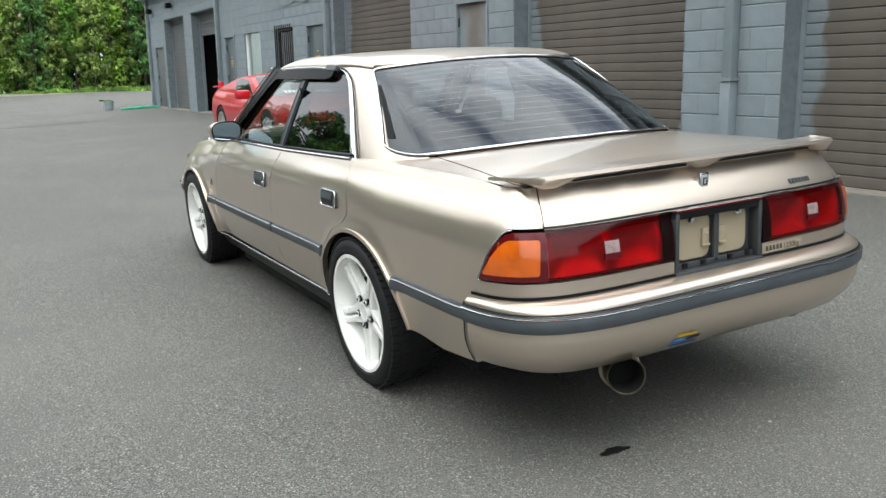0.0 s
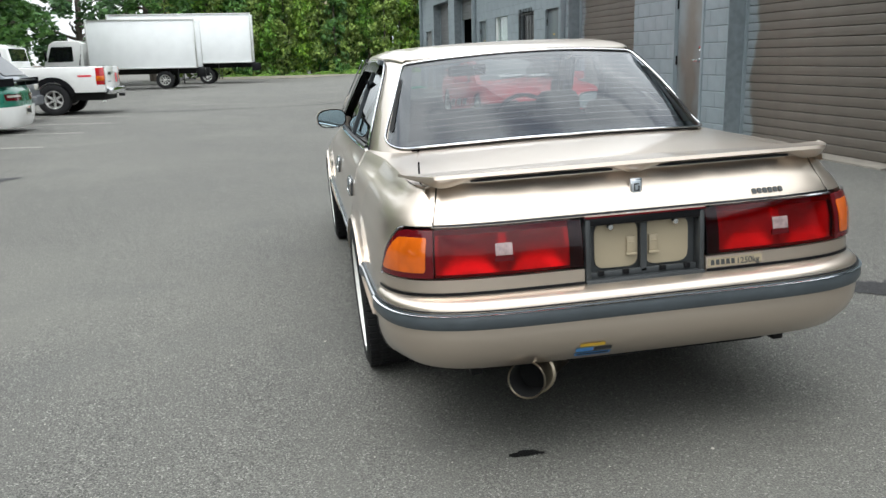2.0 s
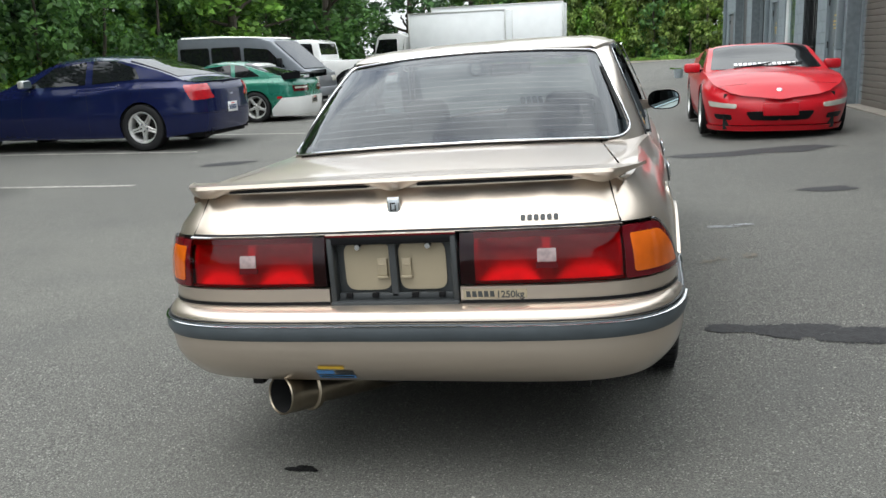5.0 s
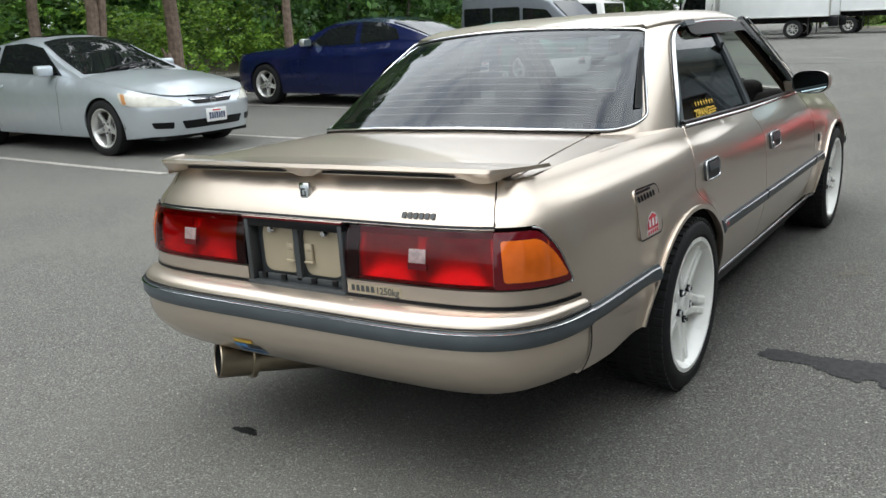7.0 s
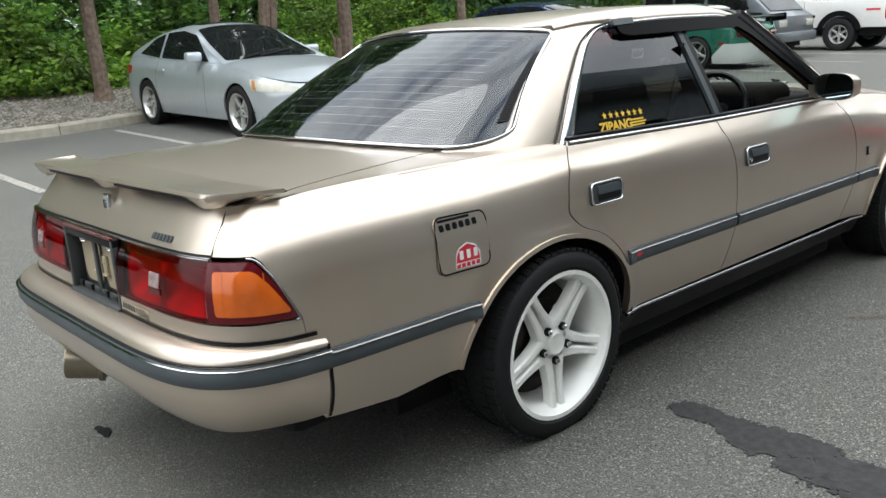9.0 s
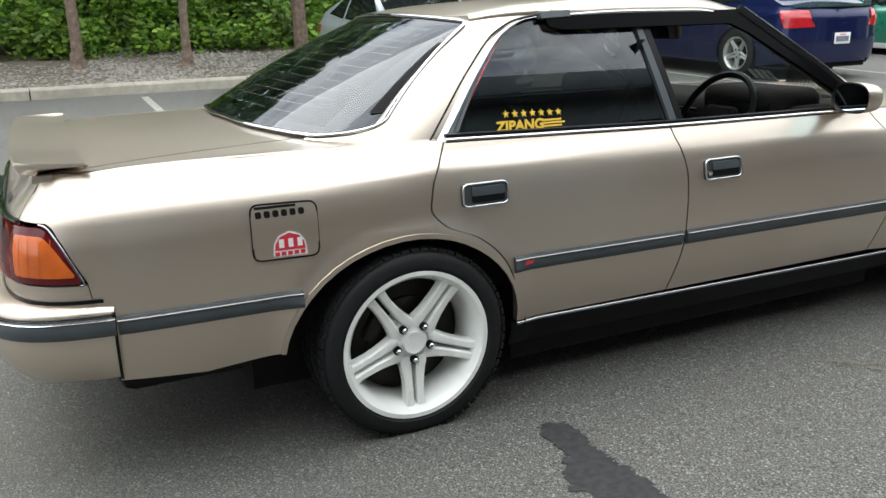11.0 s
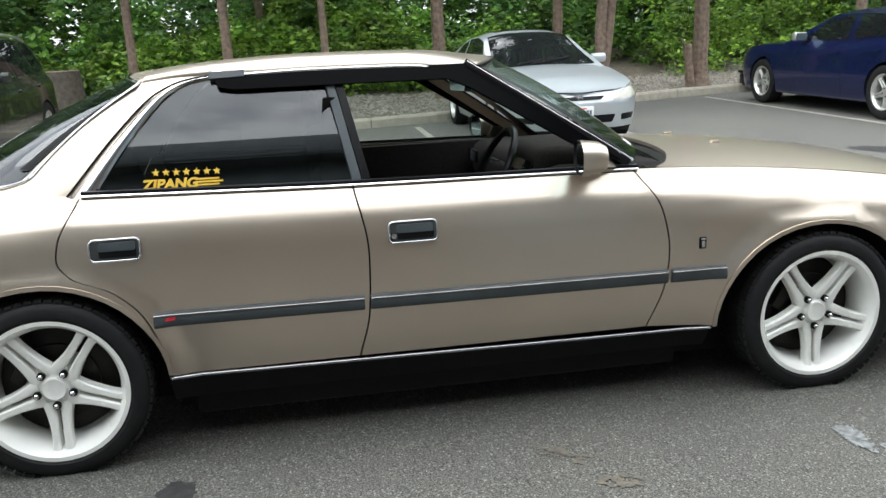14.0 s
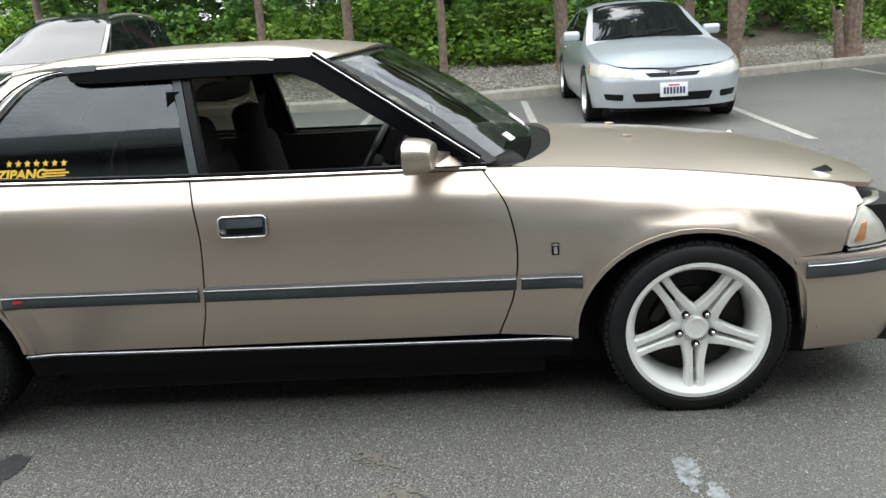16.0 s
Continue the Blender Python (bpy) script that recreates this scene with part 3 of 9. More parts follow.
def wheel(parent, name, m, radius, width, rim_r, rim_mat, spokes, style="twin", dish=0.02, nut_mat=M_CHROME):
    """A wheel with its tyre, rim, spokes, hub and nuts; its face looks along +x."""
    hub = new(name)
    hub.empty_display_size = 0.1
    hub.parent = parent
    hub.matrix_local = m
    h = width / 2
    r0 = rim_r
    tyre = [(-h * 0.86, r0 - 0.004), (-h * 1.02, r0 + 0.2 * (radius - r0)), (-h * 1.04, r0 + 0.55 * (radius - r0)), (-h * 0.95, radius - 0.012), (-h * 0.82, radius - 0.002), (-h * 0.5, radius), (0, radius), (h * 0.5, radius), (h * 0.82, radius - 0.002), (h * 0.95, radius - 0.012), (h * 1.04, r0 + 0.55 * (radius - r0)), (h * 1.02, r0 + 0.2 * (radius - r0)), (h * 0.86, r0 - 0.004)]
    part("tyre", lathe(tyre, 56), M_TYRE, hub, "black rubber tyre")
    # grooves and blocks of the tread
    tread_blocks = []
    for i in range(64):
        a = 2 * math.pi * i / 64
        rot = Matrix.Rotation(a, 4, "X")
        for k in (-0.78, -0.36, 0.36, 0.78):
            tread_blocks.append(moved(box(h * (k - 0.15), h * (k + 0.15), -0.011, 0.011, radius - 0.006, radius + 0.0035), rot))
    tagged(part("tread", join(*tread_blocks), M_TYRE, hub, smooth=0), kind="stuff")
    rim = [(h * 0.90, r0 - 0.002), (h * 0.99, r0 + 0.004), (h * 0.99, r0 - 0.010), (h * 0.80, r0 - 0.024), (h * 0.55, r0 - 0.034), (-h * 0.2, r0 - 0.045), (-h * 0.9, r0 - 0.03)]
    part("rim", lathe(rim, 56), rim_mat, hub)
    face = h * 0.90 - dish
    ro, ri = r0 - 0.020, 0.062 if spokes <= 6 else 0.05
    sp = []

    def blade(ang, off, wide, x0, x1, r_in, r_out, deep=0.034):
        """A ridge of a spoke: its run stands off(r) to the side of the spoke's middle line."""
        vs, fs, k = [], [], 9
        for i in range(k + 1):
            u = i / k
            r = r_in + (r_out - r_in) * u
            t, wd = off(u), wide(u)
            xf = x0 + (x1 - x0) * u ** 1.2
            for side, dx in ((-1.12, -deep), (-1, -0.005), (-0.6, 0), (0.6, 0), (1, -0.005), (1.12, -deep)):
                tt = t + side * wd
                vs.append((xf + dx, r * math.cos(ang) - tt * math.sin(ang), r * math.sin(ang) + tt * math.cos(ang)))
        for i in range(k):
            fs += [(i * 6 + j, i * 6 + j + 1, i * 6 + j + 7, i * 6 + j + 6) for j in range(5)]
        return facing((vs, fs), (1, 0, 0))
    for i in range(spokes):
        a = 2 * math.pi * i / spokes - math.pi / 2
        k = r0 / 0.236
        if style == "twin":
            ridge = [blade(a, (lambda u, g=g: g * k * (0.0178 + 0.012 * (1 - u) ** 3.0 + 0.003 * u ** 6)), (lambda u: k * (0.0118 + 0.008 * (1 - u) ** 2.5 + 0.003 * u ** 6)), face - 0.012, face + 0.003, 0.045 * k, ro) for g in (-1, 1)]
            web = blade(a, lambda u: 0.0, lambda u: k * (0.016 - 0.010 * min(1, u * 2.2)), face - 0.020, face - 0.075, 0.05 * k, 0.05 * k + (ro - 0.05 * k) * 0.45, 0.012)
            sp.append(("spoke", join(*ridge, web)))
        else:
            sp.append(("spoke", blade(a, lambda u: 0.0, lambda u: k * ((0.030 - 0.008 * u) if spokes <= 6 else 0.017), face - 0.014, face, 0.04 * k, ro)))
    for nm, pc in sp:
        part(nm, pc, rim_mat, hub)
    cap = [(face - 0.05, ri + 0.016), (face - 0.022, ri + 0.006), (face - 0.016, ri - 0.012), (face - 0.012, 0.040), (face - 0.004, 0.038), (face - 0.002, 0.034), (face - 0.003, 0.032), (face - 0.001, 0.0)]
    part("hub", lathe(cap, 28), rim_mat, hub)
    well = lathe([(face - 0.0095, 0.0), (face - 0.0095, 0.0135), (face - 0.020, 0.0135)], 12)
    nut = lathe([(face - 0.02, 0.010), (face + 0.002, 0.009), (face + 0.005, 0.005), (face + 0.005, 0)], 6)
    for i in range(5):
        a = 2 * math.pi * i / 5 - math.pi / 2
        part("nut_well", moved(well, Matrix.Translation((0.004, 0.058 * math.cos(a), 0.058 * math.sin(a)))), M_BLACK, hub)
        part("wheel_nut", moved(nut, Matrix.Translation((0, 0.058 * math.cos(a), 0.058 * math.sin(a)))), nut_mat, hub)
    part("brake_disc", lathe([(face - 0.075, 0.05), (face - 0.07, 0.13), (face - 0.085, 0.13), (face - 0.10, r0 - 0.05), (-h * 0.6, r0 - 0.05), (-h * 0.6, 0.0)], 32), M_BRAKE, hub)
    part("caliper", moved(box(face - 0.11, face - 0.055, -0.06, 0.06, 0.09, 0.14, 0.012), Matrix.Rotation(radians(60), 4, "X")), M_BRAKE, hub)
    return hub


# ---- ground ----
def ground_sheet():
    xs = sorted(set([-500, -300, -150, -80, -50, -35, -25, -18] + [round(-14 + 0.5 * i, 2) for i in range(45)] + [10, 15, 25, 50, 100, 250, 500]))
    ys = sorted(set([-500, -200, -80, -40, -20] + [-12 + 1.0 * i for i in range(80)] + [75, 90, 130, 200, 350, 600]))
    vs = [(x, y, ground_z(max(-20, min(8, x)), min(y, 70))) for y in ys for x in xs]
    n = len(xs)
    fs = [(j * n + i, j * n + i + 1, (j + 1) * n + i + 1, (j + 1) * n + i) for j in range(len(ys) - 1) for i in range(n - 1)]
    return vs, fs


tagged(mesh_object("ground", ground_sheet(), M_ASPHALT, smooth=0), "worn grey asphalt of a yard with pale stones showing", "ground", kind="structure")


def on_ground(x, y, off=0.0):
    return Vector((x, y, ground_z(x, y) + off))


def blot(cx, cy, rx, ry, seed, turn=0.0, rough=0.35, n=130):
    """An uneven patch on the ground."""
    rng = random.Random(seed)
    ph = [rng.uniform(0, 6.28) for _ in range(6)]
    amp = [rough * rng.uniform(0.3, 1.0) / (k + 1) for k in range(6)]
    pts = []
    for i in range(n):
        a = 2 * math.pi * i / n
        r = 1 + sum(amp[k] * math.sin((k + 2) * a + ph[k]) for k in range(6)) + rng.uniform(-0.07, 0.07)
        x, y = rx * r * math.cos(a), ry * r * math.sin(a)
        c, s = math.cos(turn), math.sin(turn)
        pts.append((cx + x * c - y * s, cy + x * s + y * c))
    spots = []
    for k in range(90):
        x, y = rng.choice(pts)
        w = rng.uniform(0.92, 1.10 + 0.06 / max(rx, 0.1))
        x, y, r = cx + (x - cx) * w, cy + (y - cy) * w, rng.uniform(0.002, 0.011) * min(1.0, 4 * ry)
        ring_ = [(x + r * rng.uniform(0.6, 1.2) * math.cos(q * 1.257), y + r * rng.uniform(0.6, 1.2) * math.sin(q * 1.257)) for q in range(5)]
        spots.append(([tuple(on_ground(a, b, 0.0045)) for a, b in ring_], [(0, 1, 2, 3, 4)]))
    return join(panel(pts, on_ground, 0.08, lift=0.004), *spots)


def stain(data, mat, label, name="ground_stain"):
    return tagged(mesh_object(name, facing(data, (0, 0, 1)), mat, smooth=0), label, "stain", kind="structure")


stain(blot(-0.35, -1.03, 0.05, 0.022, 3), M_OIL, "small black oil drop on the asphalt", "oil_spot")
def ragged(spots, cell, seed, cut=0.0, grain=0.9, lift=0.004):
    """A stain with a frayed edge: the cells of a fine grid where a noisy field of a few (x, y, rx, ry) spots is high."""
    x0, x1 = min(a - 1.4 * c for a, b, c, d in spots), max(a + 1.4 * c for a, b, c, d in spots)
    y0, y1 = min(b - 1.4 * d for a, b, c, d in spots), max(b + 1.4 * d for a, b, c, d in spots)
    vs, fs = [], []
    for i in range(int((x1 - x0) / cell)):
        for j in range(int((y1 - y0) / cell)):
            x, y = x0 + cell * i, y0 + cell * j
            field = max(1 - ((x - a) / c) ** 2 - ((y - b) / d) ** 2 for a, b, c, d in spots)
            if field < -0.9:
                continue
            field += grain * (0.9 * noise.noise(Vector((x * 7, y * 7, seed))) + 0.6 * noise.noise(Vector((x * 24, y * 24, seed))) + 0.6 * noise.noise(Vector((x * 80, y * 80, seed))))
            if field > cut:
                o, h = len(vs), cell * 0.56
                vs += [tuple(on_ground(x + a * h, y + b * h, lift)) for a, b in ((-1, -1), (1, -1), (1, 1), (-1, 1))]
                fs.append((o, o + 1, o + 2, o + 3))
    return vs, fs


stain(ragged(((1.16, 0.37, 0.17, 0.055), (1.36, 0.34, 0.20, 0.085), (1.66, 0.27, 0.28, 0.11), (1.92, 0.20, 0.22, 0.12)), 0.009, 5.3), M_WET, "dark damp oil stain on the asphalt", "oil_stain")
stain(ragged(((1.27, 2.55, 0.13, 0.035), (1.42, 2.60, 0.10, 0.03)), 0.007, 9.1, 0.25, 1.5), M_CHALK, "pale spilt paint smear on the asphalt", "paint_smear")
stain(ragged(((1.15, 1.62, 0.10, 0.12), (1.32, 1.74, 0.08, 0.09)), 0.006, 2.7, 0.85, 1.6), M_SAND, "sandy dust scattered on the asphalt", "sand_patch")
stain(blot(2.0, 6.5, 0.75, 0.28, 14, 0.1), M_WET, "broad faint damp patch on the asphalt", "damp_patch")
stain(blot(3.2, 4.2, 0.28, 0.12, 17, 0.2), M_WET, "faint damp patch on the asphalt", "damp_patch")
stain(blot(2.2, 3.9, 0.25, 0.10, 19, 0.1), M_WET, "faint damp patch on the asphalt", "damp_patch")
stain(blot(-1.6, 21.0, 2.6, 0.16, 21, 0.25, 0.5), M_WET, "long dark repair seam in the asphalt", "asphalt_seam")
stain(blot(-4.6, 7.0, 0.35, 0.18, 23, 0.3), M_WET, "old oil stain in a parking bay", "oil_stain")


KERB_LINE = curve([(-16, -10.6), (-5, -10.2), (-2, -10.0), (0, -9.83), (1.6, -9.9), (3, -10.15), (5, -10.85), (6.5, -11.35), (9.2, -12.0), (14, -12.7), (20, -13.1), (27, -13.5)])


def painted_line(x0, y0, x1, y1, w=0.1):
    d = Vector((x1 - x0, y1 - y0)).normalized()
    nx, ny = -d.y * w / 2, d.x * w / 2
    pts = [(x0 + nx, y0 + ny), (x0 - nx, y0 - ny), (x1 - nx, y1 - ny), (x1 + nx, y1 + ny)]
    return stain(panel(pts, on_ground, 0.3, lift=0.005), M_LINE, "worn white parking line painted on asphalt", "parking_line")


for y, xe in ((-2.3, -5.2), (0.43, -5.6), (2.70, -5.4), (5.28, -4.9), (8.42, -5.8), (10.9, -5.0), (13.6, -5.0), (16.2, -5.0), (18.6, -5.0)):
    painted_line(KERB_LINE(y) + 0.35, y, xe, y - 0.02)
painted_line(-4.3, 23.5, -2.4, 23.6, 0.08)


def grit():
    """Loose chips and grit lying on the asphalt."""
    rng = np.random.default_rng(31)
    vs, fs = [], []
    for i in range(5200):
        x, y = rng.uniform(-4.5, 4.1), rng.uniform(-4.0, 7.5)
        r = rng.uniform(0.0015, 0.0045) * (1.8 if rng.random() < 0.06 else 1.0)
        a, z, o = rng.uniform(0, 6.28), ground_z(x, y), len(vs)
        for q in range(4):
            w = a + q * 1.571 + rng.uniform(-0.4, 0.4)
            vs.append((x + r * math.cos(w) * rng.uniform(0.7, 1.4), y + r * math.sin(w), z - 0.0005))
        vs.append((x, y, z + r * rng.uniform(0.6, 1.2)))
        fs += [(o, o + 1, o + 4), (o + 1, o + 2, o + 4), (o + 2, o + 3, o + 4), (o + 3, o, o + 4)]
    return vs, fs


tagged(mesh_object("loose_grit", grit(), M_GRIT, smooth=0), "loose pale and dark grit on the asphalt", "grit", kind="stuff")

# ---- kerb and planting strip ----
KERB = KERB_LINE


def kerb_x(y):
    return KERB(min(max(y, -16), 27))


kerb = thing("kerb", Matrix.Identity(4), "buff concrete kerb along the planting strip", "kerb", kind="structure")
for i in range(14):
    y0, y1 = -16 + 3.0 * i + 0.008, -13 + 3.0 * i - 0.008
    a, b = kerb_x(y0), kerb_x(y1)
    z0, z1 = ground_z(a, y0), ground_z(b, y1)
    v = []
    for x, y, z in ((a, y0, z0), (b, y1, z1)):
        v += [(x, y, z - 0.05), (x - 0.012, y, z + 0.12), (x - 0.035, y, z + 0.15), (x - 0.16, y, z + 0.155), (x - 0.16, y, z - 0.05)]
    part("kerb_stone", facing((v, [(k, (k + 1) % 5, 5 + (k + 1) % 5, 5 + k) for k in range(5)] + [(0, 1, 2, 3, 4), (9, 8, 7, 6, 5)]), (0, 0, 1)), M_CONCRETE, kerb, smooth=20)


def strip_z(x, y):
    d = kerb_x(y) - 0.16 - x
    base = ground_z(-11, y) + 0.11
    return base + 0.05 * min(d, 4) + 0.18 * max(0, d - 3.2) + 0.03 * noise.noise(Vector((x * 0.7, y * 0.7, 0)))


def strip_sheet():
    vs, fs = [], []
    ys = [-30 + 1.5 * i for i in range(70)]
    ds = [0, 0.5, 1, 1.6, 2.4, 3.2, 4.5, 6, 9, 14, 25]
    for y in ys:
        for d in ds:
            x = kerb_x(min(y, 26)) - 0.155 - d
            vs.append((x, y, strip_z(x, min(y, 26)) if d < 10 else 1.2))
    n = len(ds)
    for j in range(len(ys) - 1):
        fs += [(j * n + i, j * n + i + 1, (j + 1) * n + i + 1, (j + 1) * n + i) for i in range(n - 1)]
    return facing((vs, fs), (0, 0, 1))


tagged(mesh_object("planting_strip", strip_sheet(), M_SOIL), "bare brown soil bank under the trees", "soil", kind="structure")


def gravel():
    rng = np.random.default_rng(4)
    base = np.array([(-1, -1, 0), (1, -1, 0), (1.1, 0.9, 0), (-0.9, 1, 0), (-0.5, -0.45, 0.9), (0.5, -0.5, 0.8), (0.45, 0.5, 0.95), (-0.5, 0.45, 0.85)])
    quads = [(4, 5, 6, 7), (0, 1, 5, 4), (1, 2, 6, 5), (2, 3, 7, 6), (3, 0, 4, 7)]
    vs, fs = [], []
    for i in range(34000):
        y = rng.uniform(-9, 15)
        d = rng.uniform(0.02, 4.2) ** 1.0
        x = kerb_x(y) - 0.17 - d
        if d > 3.1 + 0.5 * math.sin(y * 1.3) + rng.uniform(-0.5, 0.5):
            continue
        r = rng.uniform(0.012, 0.030)
        a = rng.uniform(0, 6.28)
        c, s = math.cos(a), math.sin(a)
        z = strip_z(x, y) - 0.008
        o = len(vs)
        vs += [(x + r * (p[0] * c - p[1] * s), y + r * (p[0] * s + p[1] * c), z + r * p[2] * rng.uniform(0.7, 1.2)) for p in base]
        fs += [tuple(k + o for k in q) for q in quads]
    return vs, fs


tagged(mesh_object("gravel", gravel(), M_GRAVEL, smooth=0), "loose grey and buff river gravel behind the kerb", "gravel", kind="stuff")

# ---- the workshop building ----
WALL_M = pose(4.33, 0, 0, 0, 0, math.degrees(math.atan(0.0225)))
BAYS = [(-3.9, -1.2), (-0.75, 2.24), (3.42, 6.36), (9.15, 12.15), (19.75, 22.4), (23.3, 25.8)]
DOORS = [(6.95, 7.80), (12.60, 13.55), (18.35, 19.2), (26.05, 27.3)]
WINDOWS = [(14.3, 15.4), (16.4, 17.55)]
BAY_TOP, DOOR_TOP, WIN_Z, EAVE = 2.93, 2.17, (0.98, 2.22), 3.75
U0, U1 = -16.0, 28.2


def solid(z):
    """The stretches of wall that are not opening at height z."""
    holes = [b for b in BAYS if z < BAY_TOP] + [d for d in DOORS if z < DOOR_TOP] + [w for w in WINDOWS if WIN_Z[0] < z < WIN_Z[1]]
    out, at = [], U0
    for a, b in sorted(holes):
        out.append((at, a))
        at = b
    return out + [(at, U1)]


wall = thing("wall_workshop", WALL_M, "grey-blue painted concrete block wall of a workshop", "wall", kind="structure")
backing = []
for z0, z1 in ((-0.2, WIN_Z[0]), (WIN_Z[0], DOOR_TOP), (DOOR_TOP, WIN_Z[1]), (WIN_Z[1], BAY_TOP), (BAY_TOP, EAVE)):
    backing += [box(0.006, 0.30, a, b, z0, z1) for a, b in solid((z0 + z1) / 2)]
part("block_backing", join(*backing), M_MORTAR, wall, smooth=0)
block_meshes = {}


def block_mesh(length):
    key = round(length, 2)
    if key not in block_meshes:
        v, f = box(0, 0.03, 0, key, 0, 0.192)
        v = [(x + (0.004 if x == 0 else 0), y, z) for x, y, z in v] + [(0, 0.006, 0.006), (0, key - 0.006, 0.006), (0, 0.006, 0.186), (0, key - 0.006, 0.186)]
        f = [q for q in f if q != (0, 4, 6, 2)] + [(8, 10, 11, 9), (0, 4, 10, 8), (4, 6, 11, 10), (6, 2, 9, 11), (2, 0, 8, 9)]
        me = bpy.data.meshes.new("block")
        me.from_pydata(v, [], f)
        me.materials.append(M_WALL)
        block_meshes[key] = me
    return block_meshes[key]


far_blocks, WALL_BLOCKS = [], []
for row in range(20):
    z = -0.05 + 0.2 * row
    for a, b in solid(z + 0.1):
        u = math.floor(a / 0.4) * 0.4 + (0.2 if row % 2 else 0)
        while u < b:
            lo, hi = max(u, a) + 0.002, min(u + 0.4, b) - 0.002
            u += 0.4
            if hi - lo < 0.03:
                continue
            if -1.3 < lo < 19.5 and z < 2.5:
                WALL_BLOCKS.append((lo, hi, z))
            else:
                v, f = box(0, 0.03, lo, hi, z, z + 0.194)
                far_blocks.append((v, f))
tagged(part("far_block", join(*far_blocks), M_WALL, wall, smooth=0), kind="stuff")

shell = thing("workshop_roof", WALL_M, "flat workshop roof with a grey-blue metal fascia", "roof", kind="structure")
part("roof_deck", box(-0.02, 11.0, U0, U1 + 0.3, EAVE + 0.30, EAVE + 0.40), M_WALLTRIM, shell, smooth=0)
part("fascia", box(-0.32, -0.02, U0, U1 + 0.35, EAVE, EAVE + 0.38, 0.02), M_WALLTRIM, shell)
part("soffit", box(-0.30, 0.02, U0, U1 + 0.3, EAVE - 0.03, EAVE - 0.003), M_WALLTRIM, shell, smooth=0)
inside = thing("workshop_inside", WALL_M, "workshop interior behind the open bay, its darkness helped by blackened side walls", "interior", kind="structure")
part("back_wall", box(10.8, 11.0, U0, U1, -0.2, EAVE + 0.3), M_MORTAR, inside, smooth=0)
part("end_wall", box(0.302, 10.798, U1 - 0.2, U1, -0.2, EAVE + 0.29), M_MORTAR, inside, smooth=0)
part("end_wall", box(0.302, 10.798, U0, U0 + 0.2, -0.2, EAVE + 0.29), M_MORTAR, inside, smooth=0)
part("inner_floor", box(0.302, 10.79, U0 + 0.2, U1 - 0.2, 0.05, 0.13), M_MORTAR, inside, smooth=0)
# side walls of the open bay, coloured near-black to stand in for its darkness
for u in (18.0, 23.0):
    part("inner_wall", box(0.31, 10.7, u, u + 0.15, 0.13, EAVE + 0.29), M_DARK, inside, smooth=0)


def worn_patch(name, inner, outer, half, soft, vertical=False):
    """Paint of one colour rolled over another, ending in a ragged edge near the jambs."""
    m = material(name, inner, 0.55, vary=0.18, scale=3.0, grime=0.25)
    n, l = m.node_tree.nodes, m.node_tree.links
    p = n["Principled BSDF"]
    old = p.inputs["Base Color"].links[0].from_socket
    tc, sep, ab, t, add, mr, mx = (n.new("ShaderNode" + k) for k in ("TexCoord", "SeparateXYZ", "Math", "TexNoise", "Math", "MapRange", "Mix"))
    geo = n.new("ShaderNodeNewGeometry")
    l.new(tc.outputs["Object"], sep.inputs["Vector"])
    ab.operation = "ABSOLUTE"
    l.new(sep.outputs["Y"], ab.inputs[0])
    t.inputs["Scale"].default_value, t.inputs["Detail"].default_value = 2.2, 6.0
    l.new(geo.outputs["Position"], t.inputs["Vector"])
    add.operation = "MULTIPLY_ADD"
    l.new(t.outputs["Fac"], add.inputs[0])
    add.inputs[1].default_value = 0.5
    l.new(ab.outputs["Value"], add.inputs[2])
    mr.inputs["From Min"].default_value, mr.inputs["From Max"].default_value = half + 0.25 - soft, half + 0.25 + soft
    l.new(add.outputs["Value"], mr.inputs["Value"])
    mx.data_type = "RGBA"
    l.new(mr.outputs["Result"], mx.inputs["Factor"])
    l.new(old, mx.inputs["A"])
    mx.inputs["B"].default_value = (*outer, 1)
    l.new(mx.outputs["Result"], p.inputs["Base Color"])
    return m


M_SLAT = worn_patch("brown_over_grey_slats", (0.112, 0.097, 0.081), (0.18, 0.21, 0.225), 1.27, 0.03)
M_MANDOOR = worn_patch("brown_over_grey_door", (0.132, 0.116, 0.098), (0.20, 0.235, 0.25), 0.26, 0.14)


def shutter(a, b, depth, mat, lowest, open_from=None, label="closed brown roller shutter with flaking edges"):
    """A roller shutter of ribbed slats in its opening, with its guides."""
    sh = thing("roller_shutter", WALL_M @ pose(depth, (a + b) / 2, 0), label, "shutter", kind="structure")
    half = (b - a) / 2 - 0.03
    prof = [(0.03, 0.0), (0.006, 0.002), (0.0, 0.010), (-0.002, 0.05), (0.0, 0.090), (0.006, 0.097), (0.030, 0.099)]
    vs = [(x, s * half, z) for s in (-1, 1) for x, z in prof]
    k = len(prof)
    me = bpy.data.meshes.new("slat")
    me.from_pydata(vs, [], [(i, i + k, i + k + 1, i + 1)[::-1] for i in range(k - 1)] + [tuple(range(k)), tuple(range(k, 2 * k))[::-1]])
    me.materials.append(mat)
    z = lowest if open_from is None else open_from
    while z < BAY_TOP:
        ob = new("slat", me)
        ob.parent, ob.location = sh, (0, 0, z)
        z += 0.1
    for s in (-1, 1):
        part("guide", box(-0.03, 0.05, s * half - 0.005 if s > 0 else -half - 0.028, half + 0.028 if s > 0 else -half + 0.005, lowest - 0.1, BAY_TOP), M_WALLTRIM, sh, smooth=0)
    part("threshold", box(-0.28, 0.1, -half, half, lowest - 0.25, lowest), M_SILLCON, sh, smooth=0)
    return sh


